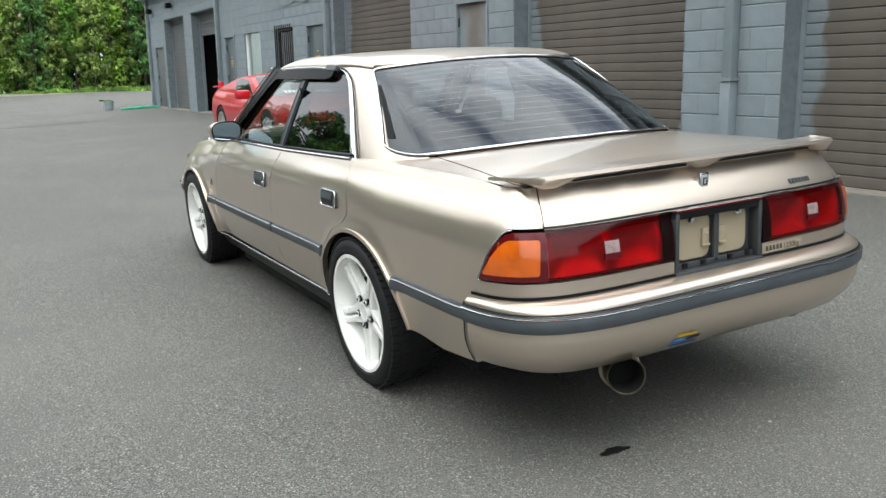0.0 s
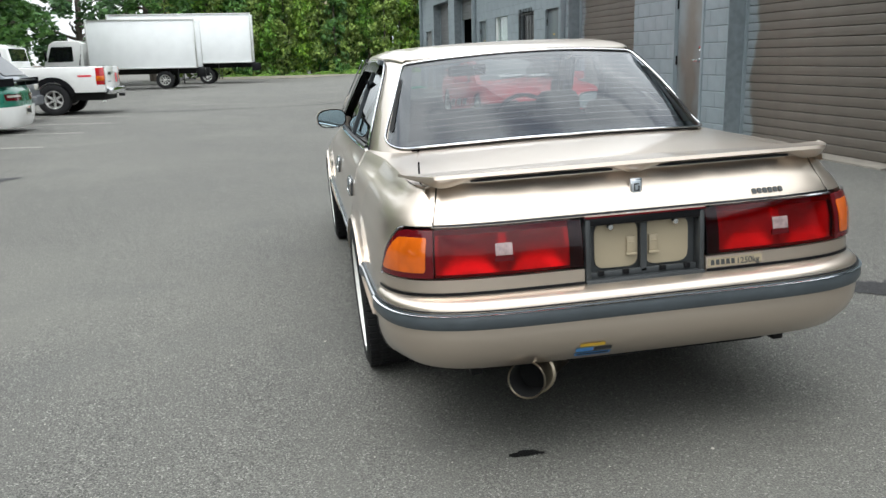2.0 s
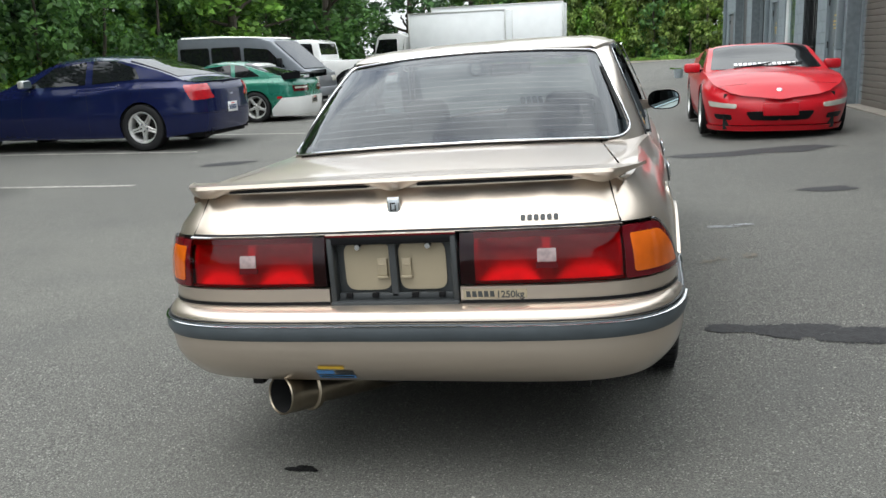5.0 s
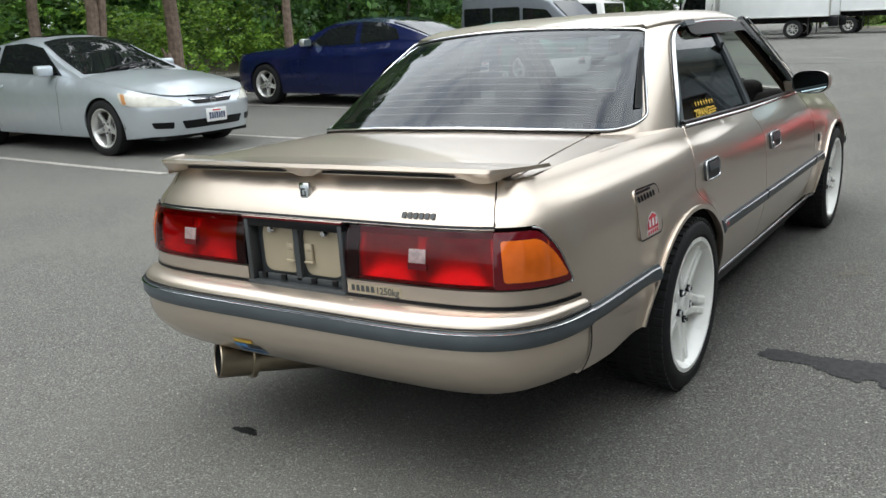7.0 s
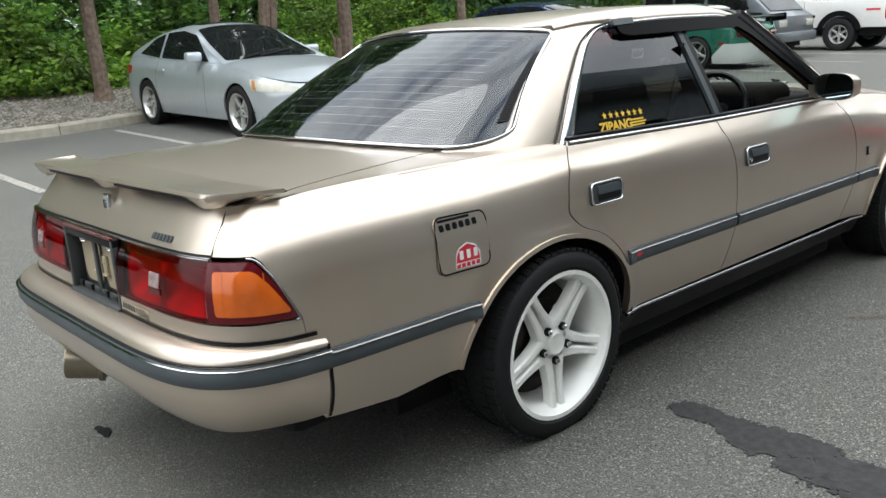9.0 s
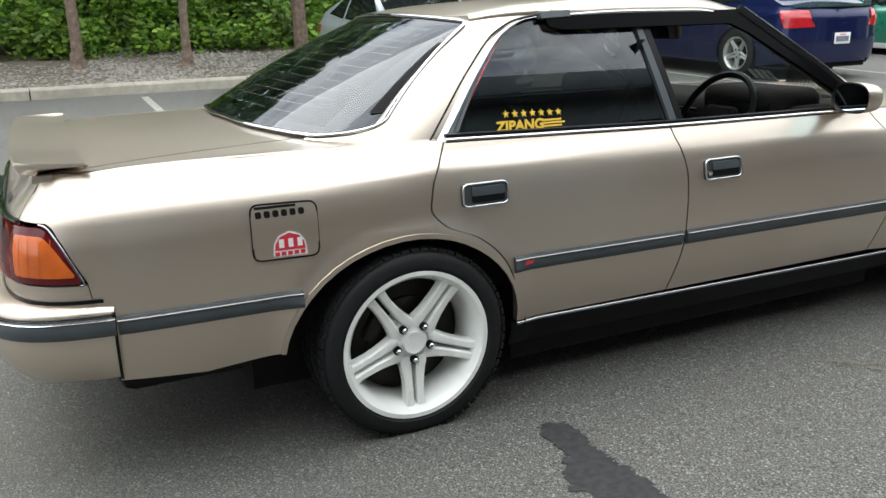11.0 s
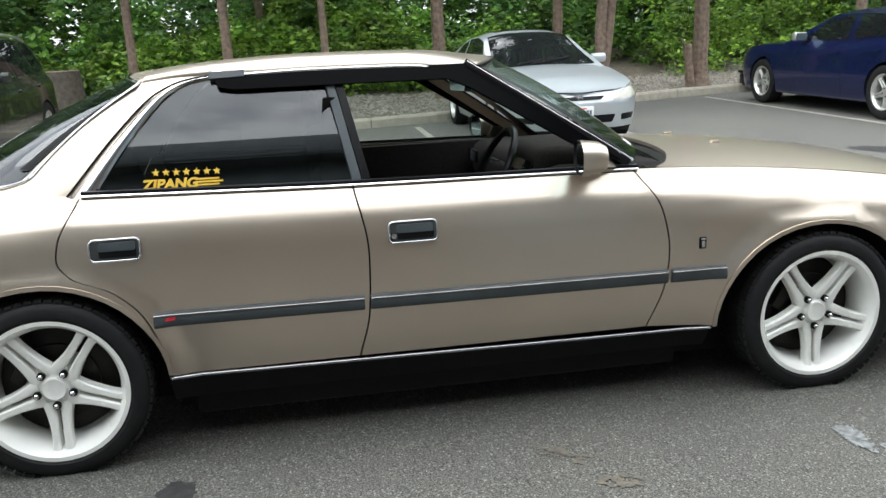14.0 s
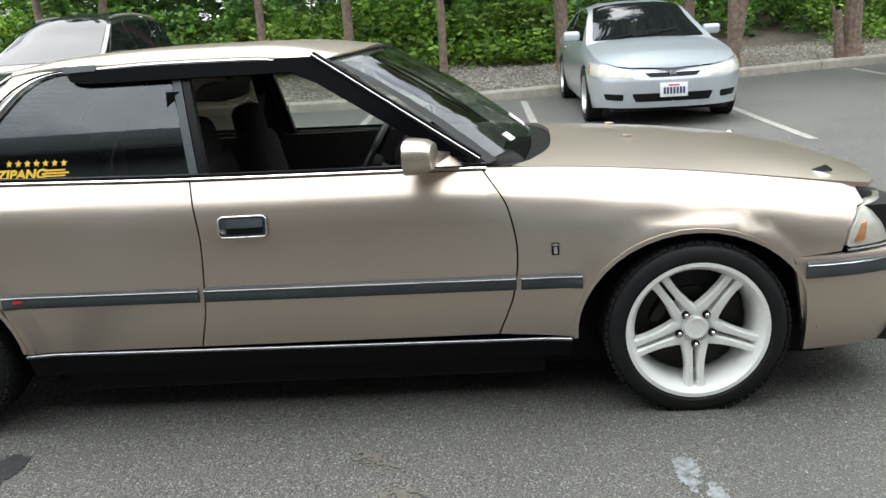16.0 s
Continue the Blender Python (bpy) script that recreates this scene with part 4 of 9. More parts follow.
for i, (a, b) in enumerate(BAYS):
    gz = ground_z(4.2, min(a, 40)) + 0.012
    if i == 4:
        shutter(a, b, 0.25, M_FAR_SHUT, gz, 2.30, "half-open grey roller shutter over a dark bay")
    else:
        shutter(a, b, 0.25, M_SLAT if i < 4 else M_FAR_SHUT, gz, None, "closed brown roller shutter with flaking edges" if i < 4 else "closed grey roller shutter")


def man_door(a, b, mat, label):
    d = thing("door_workshop", WALL_M @ pose(0.04, (a + b) / 2, 0), label, "door", kind="structure")
    half, gz = (b - a) / 2, ground_z(4.2, min(a, 40))
    part("door_leaf", box(0, 0.045, -half + 0.05, half - 0.05, gz + 0.03, DOOR_TOP - 0.05, 0.004), mat, d)
    for s in (-1, 1):
        part("door_frame", box(-0.055, 0.09, s * half - 0.05 if s > 0 else -half, half if s > 0 else -half + 0.05, gz - 0.1, DOOR_TOP), M_WALLTRIM, d, smooth=0)
    part("door_head", box(-0.055, 0.09, -half + 0.05, half - 0.05, DOOR_TOP - 0.05, DOOR_TOP), M_WALLTRIM, d, smooth=0)
    part("door_sill", box(-0.06, 0.1, -half + 0.05, half - 0.05, gz - 0.1, gz + 0.028), M_CONCRETE, d, smooth=0)
    for z in (gz + 0.25, gz + 0.98, gz + 1.72):
        part("hinge", moved(lathe([(-0.06, 0.0), (-0.06, 0.012), (0.06, 0.012), (0.06, 0)], 10, "z"), pose(-0.012, half - 0.05, z)), M_BLACK, d)
    part("lock", moved(lathe([(0, 0.0), (-0.01, 0.028), (0.01, 0.03)], 16), pose(-0.012, -half + 0.13, gz + 1.13)), M_CHROME, d)
    part("door_handle", join(moved(lathe([(0.0, 0.032), (-0.02, 0.03), (-0.025, 0.014), (-0.055, 0.012), (-0.055, 0.0)], 16), pose(0, -half + 0.13, gz + 0.98)), box(-0.065, -0.045, -half + 0.115, -half + 0.25, gz + 0.965, gz + 0.99, 0.006)), M_CHROME, d)
    return d


man_door(*DOORS[0], M_MANDOOR, "closed workshop door, brown patch over grey-blue paint")
for d in DOORS[1:3]:
    md = man_door(*d, M_DARKDOOR, "closed dark grey workshop door with small faded gold lettering")
    for k, (w, z) in enumerate(((0.10, 1.62), (0.26, 1.52), (0.22, 1.46), (0.12, 1.40))):
        part("lettering", box(-0.006, -0.001, -w / 2, w / 2, z, z + 0.022), M_GOLD, md, smooth=0)
man_door(*DOORS[3], M_FAR_SHUT, "closed grey workshop door at the corner")

for i, (a, b) in enumerate(WINDOWS):
    w = thing("window_%d" % (i + 1), WALL_M @ pose(0, (a + b) / 2, 0), ("barred workshop window with a dark pane", "white-framed workshop window with drawn curtains")[i], "window", kind="structure")
    half = (b - a) / 2
    z0, z1 = WIN_Z
    frame_mat = M_WALLTRIM if i == 0 else M_WHITEPAINT
    for s in (-1, 1):
        part("window_frame", box(0.03, 0.12, s * half - 0.06 if s > 0 else -half, half if s > 0 else -half + 0.06, z0, z1), frame_mat, w, smooth=0)
    part("window_head", box(0.03, 0.12, -half + 0.06, half - 0.06, z1 - 0.06, z1), frame_mat, w, smooth=0)
    part("window_sill", box(-0.06, 0.12, -half - 0.03, half + 0.03, z0 - 0.05, z0 - 0.002), M_WALLTRIM, w, smooth=0)
    part("pane", box(0.075, 0.085, -half + 0.06, half - 0.06, z0, z1 - 0.06), M_SOLIDGLASS if i == 0 else M_CLEAR, w, smooth=0)
    if i == 0:
        for k in range(9):
            part("bar", moved(lathe([(z0, 0.0), (z0, 0.01), (z1, 0.01), (z1, 0)], 8, "z"), pose(-0.03, -half + 0.08 + k * (2 * half - 0.16) / 8, 0)), M_BLACK, w)
        for z in (z0 + 0.12, z1 - 0.12):
            part("cross_bar", box(-0.045, -0.015, -half, half, z - 0.012, z + 0.012), M_BLACK, w, smooth=0)
    else:
        n = 40
        vs = [(0.16 + 0.018 * math.sin(k * 1.9), -half + 0.03 + k * (2 * half - 0.06) / n, z) for z in (z0, z1) for k in range(n + 1)]
        part("curtain", (vs, [(k, k + 1, n + 2 + k, n + 1 + k) for k in range(n)]), M_WHITEVINYL, w, "pale hanging curtain")

for u, z1 in ((2.775, EAVE), (12.36, EAVE), (19.62, EAVE), (28.0, EAVE)):
    dp = thing("downpipe", WALL_M @ pose(-0.055, u, 0), "grey-blue square rainwater downpipe fixed to the block wall", "downpipe", "downpipes on the wall")
    g = ground_z(4.2, u) + 0.06
    part("pipe", box(-0.05, 0.05, -0.055, 0.055, g + 0.85, z1 - 0.05, 0.012), M_WALLTRIM, dp)
    part("lower_pipe", box(-0.055, 0.055, -0.06, 0.06, g - 0.06, g + 0.85, 0.012), M_WALLTRIM, dp)
    part("strap", box(-0.062, 0.06, -0.075, 0.075, g + 0.86, g + 0.89), M_WALLTRIM, dp, smooth=0)
    part("strap", box(-0.055, 0.06, -0.07, 0.07, 2.5, 2.53), M_WALLTRIM, dp, smooth=0)
banner = thing("banner", WALL_M @ pose(-0.02, 14.0, 2.95), "faded white fabric banner sagging on the wall", "banner")
vs = [(-0.01 * math.sin(k * 0.9), -1.2 + k * 0.08, z + (0.03 * math.sin(k * 0.5) if z < 0 else 0)) for z in (-0.33, 0.33) for k in range(31)]
part("cloth", facing((vs, [(k, k + 1, 32 + k, 31 + k) for k in range(30)]), (-1, 0, 0)), M_WALLTRIM, banner)
for i in range(2):
    lamp = thing("wall_lamp", WALL_M @ pose(-0.1, (27.4, 24.6)[i], 3.3), "small dark floodlight on the block wall", "lamp", "floodlights on the wall")
    part("housing", box(-0.1, 0.06, -0.12, 0.12, -0.08, 0.08, 0.02), M_BLACK, lamp)
    part("bracket", box(0.05, 0.1, -0.03, 0.03, -0.03, 0.03), M_BLACK, lamp, smooth=0)


# ---- the champagne saloon ----
CAR_M = pose(0.033, 0, 0.004, 0, -2.1, 0)
car = thing("saloon_car", CAR_M, "champagne gold four-door saloon with white wheels and a boot spoiler", "car")
S = Shape(0.815, -1.098, 3.52, -0.45, 2.72, 6.0, 3.4,
          [(-1.06, 0.885), (-0.6, 0.90), (0.0, 0.897), (0.5, 0.885), (1.0, 0.873), (1.9, 0.862), (2.2, 0.85), (2.6, 0.818), (3.0, 0.768), (3.3, 0.722), (3.53, 0.685)],
          [(0.14, 0.100), (0.27, 0.047), (0.40, 0.014), (0.50, 0.0), (0.62, 0.002), (0.72, 0.007), (0.95, 0.012)],
          crest=[(-0.02, 0.080), (0.0, 0.066), (0.048, 0.0395), (0.062, 0.0275), (0.105, 0.010), (0.165, 0.0), (1.0, 0.0)], flares=((-0.005, 0.385, 0.333), (2.67, 0.392, 0.334)))
PAINT = M_PAINT


def ys(pts):
    """Outline points of (y, z) as (way round, z)."""
    return [(S.s_at(p[0]), *p[1:]) for p in pts]


def both(name, piece, mat, label="", parent=None, smooth=35):
    """The part on the right side and its twin on the left."""
    r = part(name, facing(piece, (1, 0, 0)), mat, parent or car, label, smooth)
    l = part(name, facing(mirrored(piece), (-1, 0, 0)), mat, parent or car, label, smooth)
    return r, l


# shut lines of the doors
REAR_DOOR_BACK = line((0.142, 0.888), (0.076, 0.765), (0.066, 0.705), (0.105, 0.650), (0.215, 0.600), (0.305, 0.515), (0.345, 0.42), (0.366, 0.292), n=6)
REAR_DOOR_FRONT = line((1.003, 0.872), (1.038, 0.66), (1.028, 0.46), (0.988, 0.292), n=6)
FRONT_DOOR_FRONT = line((1.985, 0.858), (2.066, 0.725), (2.09, 0.58), (2.075, 0.45), (2.02, 0.292), n=6)
GAP = 0.0028
ARCH_R = [((y + 0.005) * (1.09 if y < 0 else 1.0) - 0.005, z) for y, z in arch_points(-0.005, 0.372, 0.333, 0.335, 0.30)]
ARCH_F = arch_points(2.67, 0.392, 0.334, 0.27, 0.255)


def shoulder_run(y0, y1, n=14, drop=0.0):
    return [(y0 + (y1 - y0) * i / n, S.shoulder(y0 + (y1 - y0) * i / n) - drop) for i in range(n + 1)]


tg = S.s_rear(0.655)
quarter = [(tg, 0.778), (S.s_at(-0.986), 0.777), (S.s_at(-0.968), 0.764), (S.s_at(-0.939), 0.718), (S.s_at(-0.892), 0.622), (S.s_at(-0.884), 0.556), (S.s_at(-0.838), 0.552), (S.s_at(-0.848), 0.338), (S.s_at(-0.62), 0.318)]
quarter += ys(ARCH_R) + ys([(y - GAP, z) for y, z in REAR_DOOR_BACK[::-1]])
quarter += [(S.s_at(0.10 - 0.95 * i / 16), S.shoulder(0.10 - 0.95 * i / 16)) for i in range(16)]
quarter += [(S.s_at(-0.90) + (tg - S.s_at(-0.90)) * i / 6, 0.886) for i in range(7)]
both("rear_quarter_panel", panel(quarter, S.at, 0.035, 0.02), PAINT)
rear_door = [(y + GAP, z) for y, z in REAR_DOOR_BACK[::-1]] + shoulder_run(0.15, 0.998) + [(y - GAP, z) for y, z in REAR_DOOR_FRONT]
rd, rdl = both("rear_door", panel(ys(rear_door), S.at, 0.035, 0.02), PAINT)
front_door = [(y + GAP, z) for y, z in REAR_DOOR_FRONT[::-1]] + shoulder_run(1.01, 1.98) + [(y - GAP, z) for y, z in FRONT_DOOR_FRONT]
fd, fdl = both("front_door", panel(ys(front_door), S.at, 0.035, 0.02), PAINT)
fender = [(y + GAP, z) for y, z in FRONT_DOOR_FRONT[::-1]] + shoulder_run(2.0, 3.30, 18) + [(3.30, 0.668), (3.25, 0.662), (3.185, 0.60), (3.155, 0.53), (2.985, 0.522), (3.05, 0.255)] + ARCH_F[::-1] + [(2.26, 0.272)]
both("front_wing", panel(ys(fender), S.at, 0.035, 0.02), PAINT)
for nm, pc in (("wheel_arch_lip", ARCH_R), ("wheel_arch_lip", ARCH_F)):
    path = [tuple(S.side(y, z, 0.001)) for y, z in pc]
    both(nm, sweep(path, [(-0.007, -0.004), (0.007, -0.004), (0.007, 0.006), (-0.007, 0.006)], up=Vector((1, 0, 0))), PAINT)

# bonnet, boot lid and their shoulders
DECK_C = curve([(-1.05, 0.897), (-0.95, 0.908), (-0.8, 0.920), (-0.4, 0.940), (0.2, 0.95), (1.9, 0.90), (2.2, 0.897), (2.7, 0.868), (3.05, 0.825), (3.3, 0.772), (3.47, 0.71), (3.53, 0.68)])


def deck(x, y, off=0.0):
    s = S.s_at(min(max(y, -0.98), 3.40))
    p = S.at(s, S.shoulder(y))
    xe = max(0.2, p.x)
    z0, z1 = S.shoulder(y), DECK_C(y)
    k = min(1.0, abs(x) / xe)
    return Vector((x, y, z0 + (z1 - z0) * (1 - k ** 2.3) + off))


def deck_edge(y):
    return S.at(S.s_at(min(max(y, -0.98), 3.40)), S.shoulder(y)).x


def lid_x(y):
    return 0.565 + 0.09 * min(1, max(0, (-0.25 - y) / 0.65))


def rear_y(x, z):
    return S.at(S.s_rear(abs(x)), z).y


GLASS_BASE = curve([(0.0, -0.405), (0.3, -0.375), (0.5, -0.302), (0.609, -0.222), (0.66, -0.130), (0.69, -0.02)])
lid = [(-lid_x(y) + 0.003, y) for y in np.linspace(-0.258, -0.985, 12)] + [(x, rear_y(x, 0.885) + 0.012) for x in np.linspace(-0.65, 0.65, 20)] + [(lid_x(y) - 0.003, y) for y in np.linspace(-0.985, -0.258, 12)]
lid += [(x, GLASS_BASE(abs(x)) + 0.03) for x in np.linspace(0.55, -0.55, 16)]
boot = part("boot_lid", facing(panel([(float(a), float(b)) for a, b in lid], deck, 0.05, 0.02), (0, 0, 1)), PAINT, car)
sh = [(lid_x(y) + 0.003, y) for y in np.linspace(-0.985, -0.245, 14)] + [(0.60, -0.218), (0.632, -0.172), (0.660, -0.115), (0.682, -0.04), (0.690, 0.12), (deck_edge(0.12), 0.12)] + [(deck_edge(y) + 0.0005, y) for y in np.linspace(0.1, -0.96, 24)]
piece = panel([(float(a), float(b)) for a, b in sh], deck, 0.035)
part("rear_shoulder", facing(piece, (0, 0, 1)), PAINT, car)
part("rear_shoulder", facing(mirrored(piece), (0, 0, 1)), PAINT, car)
patch, n_p = [], 14
for i in range(n_p + 1):
    u = i / n_p
    p = S.at(tg + (S.s_at(-0.935) - tg) * u, 0.8855)
    x_, y_ = 0.657 + (deck_edge(-0.955) - 0.657) * u, -0.985 + 0.035 * u
    q = deck(x_, y_)
    for j in range(5):
        w = j / 4
        m_ = p.lerp(q, w)
        patch.append((m_.x, m_.y, m_.z + 0.004 * math.sin(math.pi * w)))
piece = (patch, [(5 * i + j, 5 * i + j + 1, 5 * i + j + 6, 5 * i + j + 5) for i in range(n_p) for j in range(4)])
part("rear_corner", facing(piece, (0.3, -0.5, 1)), PAINT, car, smooth=60)
part("rear_corner", facing(mirrored(piece), (-0.3, -0.5, 1)), PAINT, car, smooth=60)
back_face = [(-tg + 0.004, 0.778), (tg - 0.004, 0.778), (tg - 0.004, 0.886)] + [(tg - 2 * tg * i / 20, 0.889) for i in range(1, 20)] + [(-tg + 0.004, 0.886)]
part("boot_rear_face", facing(panel(back_face, S.at, 0.04, 0.02), (0, -1, 0)), PAINT, boot)
for s_ in (-1, 1):
    part("boot_shut_line", facing(seam_on(S.at, [(s_ * tg, 0.780), (s_ * tg, 0.83), (s_ * tg, 0.888)], 0.0055, 0.0012), (0, -1, 0)), M_BLACK, boot, smooth=0)
part("lamp_brow_chrome", facing(bead_on(S.at, [(-tg + 2 * tg * i / 40, 0.7735) for i in range(41)], 0.0028, 0.0125), (0, -1, 0)), M_CHROME, boot, "bright moulding above the lamps", smooth=60)
part("boot_lower_line", facing(seam_on(S.at, [(-tg + 2 * tg * i / 30, 0.7785) for i in range(31)], 0.006, 0.0022), (0, -1, 0)), M_BLACK, boot, smooth=0)
# rolled edge between lid and rear face
roll = []
for i in range(41):
    x = -0.65 + 1.3 * i / 40
    a, b = S.at(math.copysign(S.s_rear(abs(x)), x), 0.889), deck(x, rear_y(x, 0.885) + 0.012)
    mid = (a + b) / 2 + Vector((0, -0.003, 0.004))
    roll.append([tuple(a), tuple(mid), tuple(b)])
part("boot_edge", facing(([p for r in roll for p in r], [(3 * i + k, 3 * i + k + 1, 3 * i + k + 4, 3 * i + k + 3) for i in range(40) for k in range(2)]), (0, -1, 1)), PAINT, boot)
hood_rear = curve([(0.0, 2.27), (0.4, 2.24), (0.65, 2.14), (0.73, 2.05)])


def hood_x(y):
    return deck_edge(y) - 0.012


hood = [(x, hood_rear(abs(x))) for x in np.linspace(0.70, -0.70, 24)] + [(-hood_x(y), y) for y in np.linspace(2.12, 3.30, 18)] + [(x, S.at(S.s_front(abs(x)), 0.69).y - 0.02) for x in np.linspace(-0.55, 0.55, 16)] + [(hood_x(y), y) for y in np.linspace(3.30, 2.12, 18)]
part("bonnet", facing(panel([(float(a), float(b)) for a, b in hood], deck, 0.05, 0.015), (0, 0, 1)), PAINT, car)
for x in (-0.57, 0.57):
    part("bonnet_marker", moved(([(-0.011, -0.045, 0), (0.011, -0.045, 0), (0.013, 0.030, 0), (-0.013, 0.030, 0), (-0.004, -0.036, 0.007), (0.004, -0.036, 0.007), (0.007, 0.012, 0.021), (-0.007, 0.012, 0.021), (0, 0.033, 0.006)], [(0, 1, 5, 4), (4, 5, 6, 7), (1, 2, 6, 5), (3, 0, 4, 7), (2, 8, 6), (3, 7, 8), (6, 8, 7), (2, 3, 8), (0, 3, 2, 1)]), Matrix.Translation(deck(x, 3.16))), M_CHROME, car, "small chrome bonnet marker")
for x in (-0.23, 0.23):
    part("washer_nozzle", moved(box(-0.012, 0.012, -0.018, 0.018, 0, 0.012, 0.004), Matrix.Translation(deck(x, 2.55))), PAINT, car)
part("cowl_grille", facing(panel([(x, hood_rear(abs(x)) + 0.02) for x in np.linspace(-0.70, 0.70, 24)] + [(x, 2.02 - 0.1 * abs(x) + 0.10) for x in np.linspace(0.70, -0.70, 24)], lambda x, y, o: Vector((x, y, S.shoulder(2.1) + 0.02 * (1 - (x / 0.75) ** 2) + o)), 0.05), (0, 0, 1)), M_BLACK, car, "black slotted cowl under the windscreen")
for i in range(22):
    x = 0.10 + 0.024 * i
    part("cowl_slat", moved(box(-0.004, 0.004, -0.05, 0.05, 0, 0.008), Matrix.Translation((x, 2.14 - 0.15 * x * x, S.shoulder(2.1) + 0.02 * (1 - (x / 0.75) ** 2)))), M_BLACK, car, smooth=0)


# roof, pillars and glass
def gs(y, z, off=0.0):
    k = max(0.0, (z - 0.865) / 0.385)
    x = (0.738 - 0.156 * k ** 1.12) * (1 - 0.02 * (y - 0.95) ** 2)
    return Vector((x + off, y, z + off * 0.35))


ROOF_C = curve([(0.2, 1.268), (0.5, 1.300), (0.9, 1.317), (1.3, 1.312), (1.62, 1.277)])


def roof(x, y, off=0.0):
    k = min(1.0, abs(x) / 0.59)
    return Vector((x, y, ROOF_C(y) - 0.020 * k ** 2.4 - 0.022 * max(0.0, (k - 0.82) / 0.18) ** 2 - 0.036 * k * k * (min(1.0, max(0.0, (0.55 - y) / 0.3)) ** 1.5 + 0.95 * min(1.0, max(0.0, (y - 1.22) / 0.26)) ** 1.5) + off))


roof_rear, roof_front = curve([(0, 0.245), (0.35, 0.275), (0.55, 0.36), (0.60, 0.40)]), curve([(0, 1.61), (0.35, 1.575), (0.55, 1.475), (0.60, 1.44)])
HEAD_A, HEAD_B = Vector((0.526, 0.350, 1.237)), Vector((0.586, 0.615, 1.250))
roof_side = [(HEAD_A.x - 0.014 + (HEAD_B.x - HEAD_A.x + 0.014) * (i / 8) ** 0.8, HEAD_A.y + (HEAD_B.y - HEAD_A.y) * i / 8) for i in range(9)]
rf = [(x, roof_rear(abs(x))) for x in np.linspace(-0.49, 0.49, 18)] + roof_side + [(x, roof_front(abs(x))) for x in np.linspace(0.586, -0.586, 22)] + [(-x, y) for x, y in roof_side[::-1]]
part("roof", facing(panel([(float(a), float(b)) for a, b in rf], roof, 0.05, 0.03), (0, 0, 1)), PAINT, car)
part("headlining", facing(panel([(float(a) * 0.96, float(b)) for a, b in rf], roof, 0.08, lift=-0.035), (0, 0, -1)), M_TAN, car)
rail = [tuple(roof(0.586 - 0.006 * max(0, 1 - i / 4), 0.56 + 0.90 * i / 24)) for i in range(25)]
both("roof_rail", sweep(rail, [(-0.012, -0.034), (0.012, -0.034), (0.013, -0.024), (0.011, -0.012), (0.006, -0.003), (-0.002, 0.002), (-0.012, 0.003)], scale=[min(1.0, 0.15 + 0.17 * i) for i in range(25)]), PAINT, smooth=60)
both("drip_moulding", sweep([tuple(Vector(p) + Vector((0.012, 0, -0.024))) for p in rail[2:]], ring(0.0065, 10)), M_CHROME, "bright drip moulding", smooth=60)


def lerp(a, b, t):
    return Vector(a) + (Vector(b) - Vector(a)) * t


def wind(u, v, off=0.0):
    """The windscreen: u across, v upwards."""
    a = Vector((u * 0.715, 2.20 - 0.20 * u * u, 0.90 - 0.035 * u * u))
    b = Vector((u * 0.575, 1.625 - 0.165 * u * u, 1.272 - 0.035 * u * u))
    p = lerp(a, b, v)
    return p + Vector((0, 0.55, 0.83)) * (0.02 * math.sin(math.pi * v) + off)


def rearg(u, v, off=0.0):
    yb_ = GLASS_BASE(abs(u) * 0.69)
    a = Vector((u * 0.69, yb_, deck(u * 0.69, yb_).z + 0.005))
    b = Vector((u * 0.545, 0.235 + 0.115 * u * u, 1.265 - 0.03 * u * u))
    p = lerp(a, b, v)
    return p + Vector((0, -0.5, 0.85)) * (0.018 * math.sin(math.pi * v) + off)


def pane(name, outline, fn, mat, label="", step=0.08, lift=0.0, up=(0, 0, 1), parent=None):
    ob = part(name, facing(panel(outline, fn, step, lift=lift), up), mat, parent or car, label)
    ob.visible_shadow = False
    return ob


part("rear_scuttle", facing(panel([(x, -0.50) for x in np.linspace(-0.70, 0.70, 12)] + [(x, GLASS_BASE(min(abs(x), 0.60)) + 0.012) for x in np.linspace(0.70, -0.70, 30)], deck, 0.05, lift=-0.0045), (0, 0, 1)), PAINT, car)
pane("windscreen", rounded([(-0.97, 0.02), (0.97, 0.02), (0.96, 0.98), (-0.96, 0.98)], 0.06), wind, M_CLEAR, "clear windscreen")
pane("rear_window", rounded([(-0.98, 0.02, 0.13), (0.98, 0.02, 0.13), (0.965, 0.98, 0.08), (-0.965, 0.98, 0.08)], 0.10), rearg, M_REARGLASS, "smoky rear window with heater wires")
for i in range(13):
    v = 0.14 + 0.062 * i
    part("heater_wire", seam_on(rearg, [(-0.80 + 1.6 * k / 16, v) for k in range(17)], 0.0016, -0.002), M_WHITEVINYL, car, smooth=0)
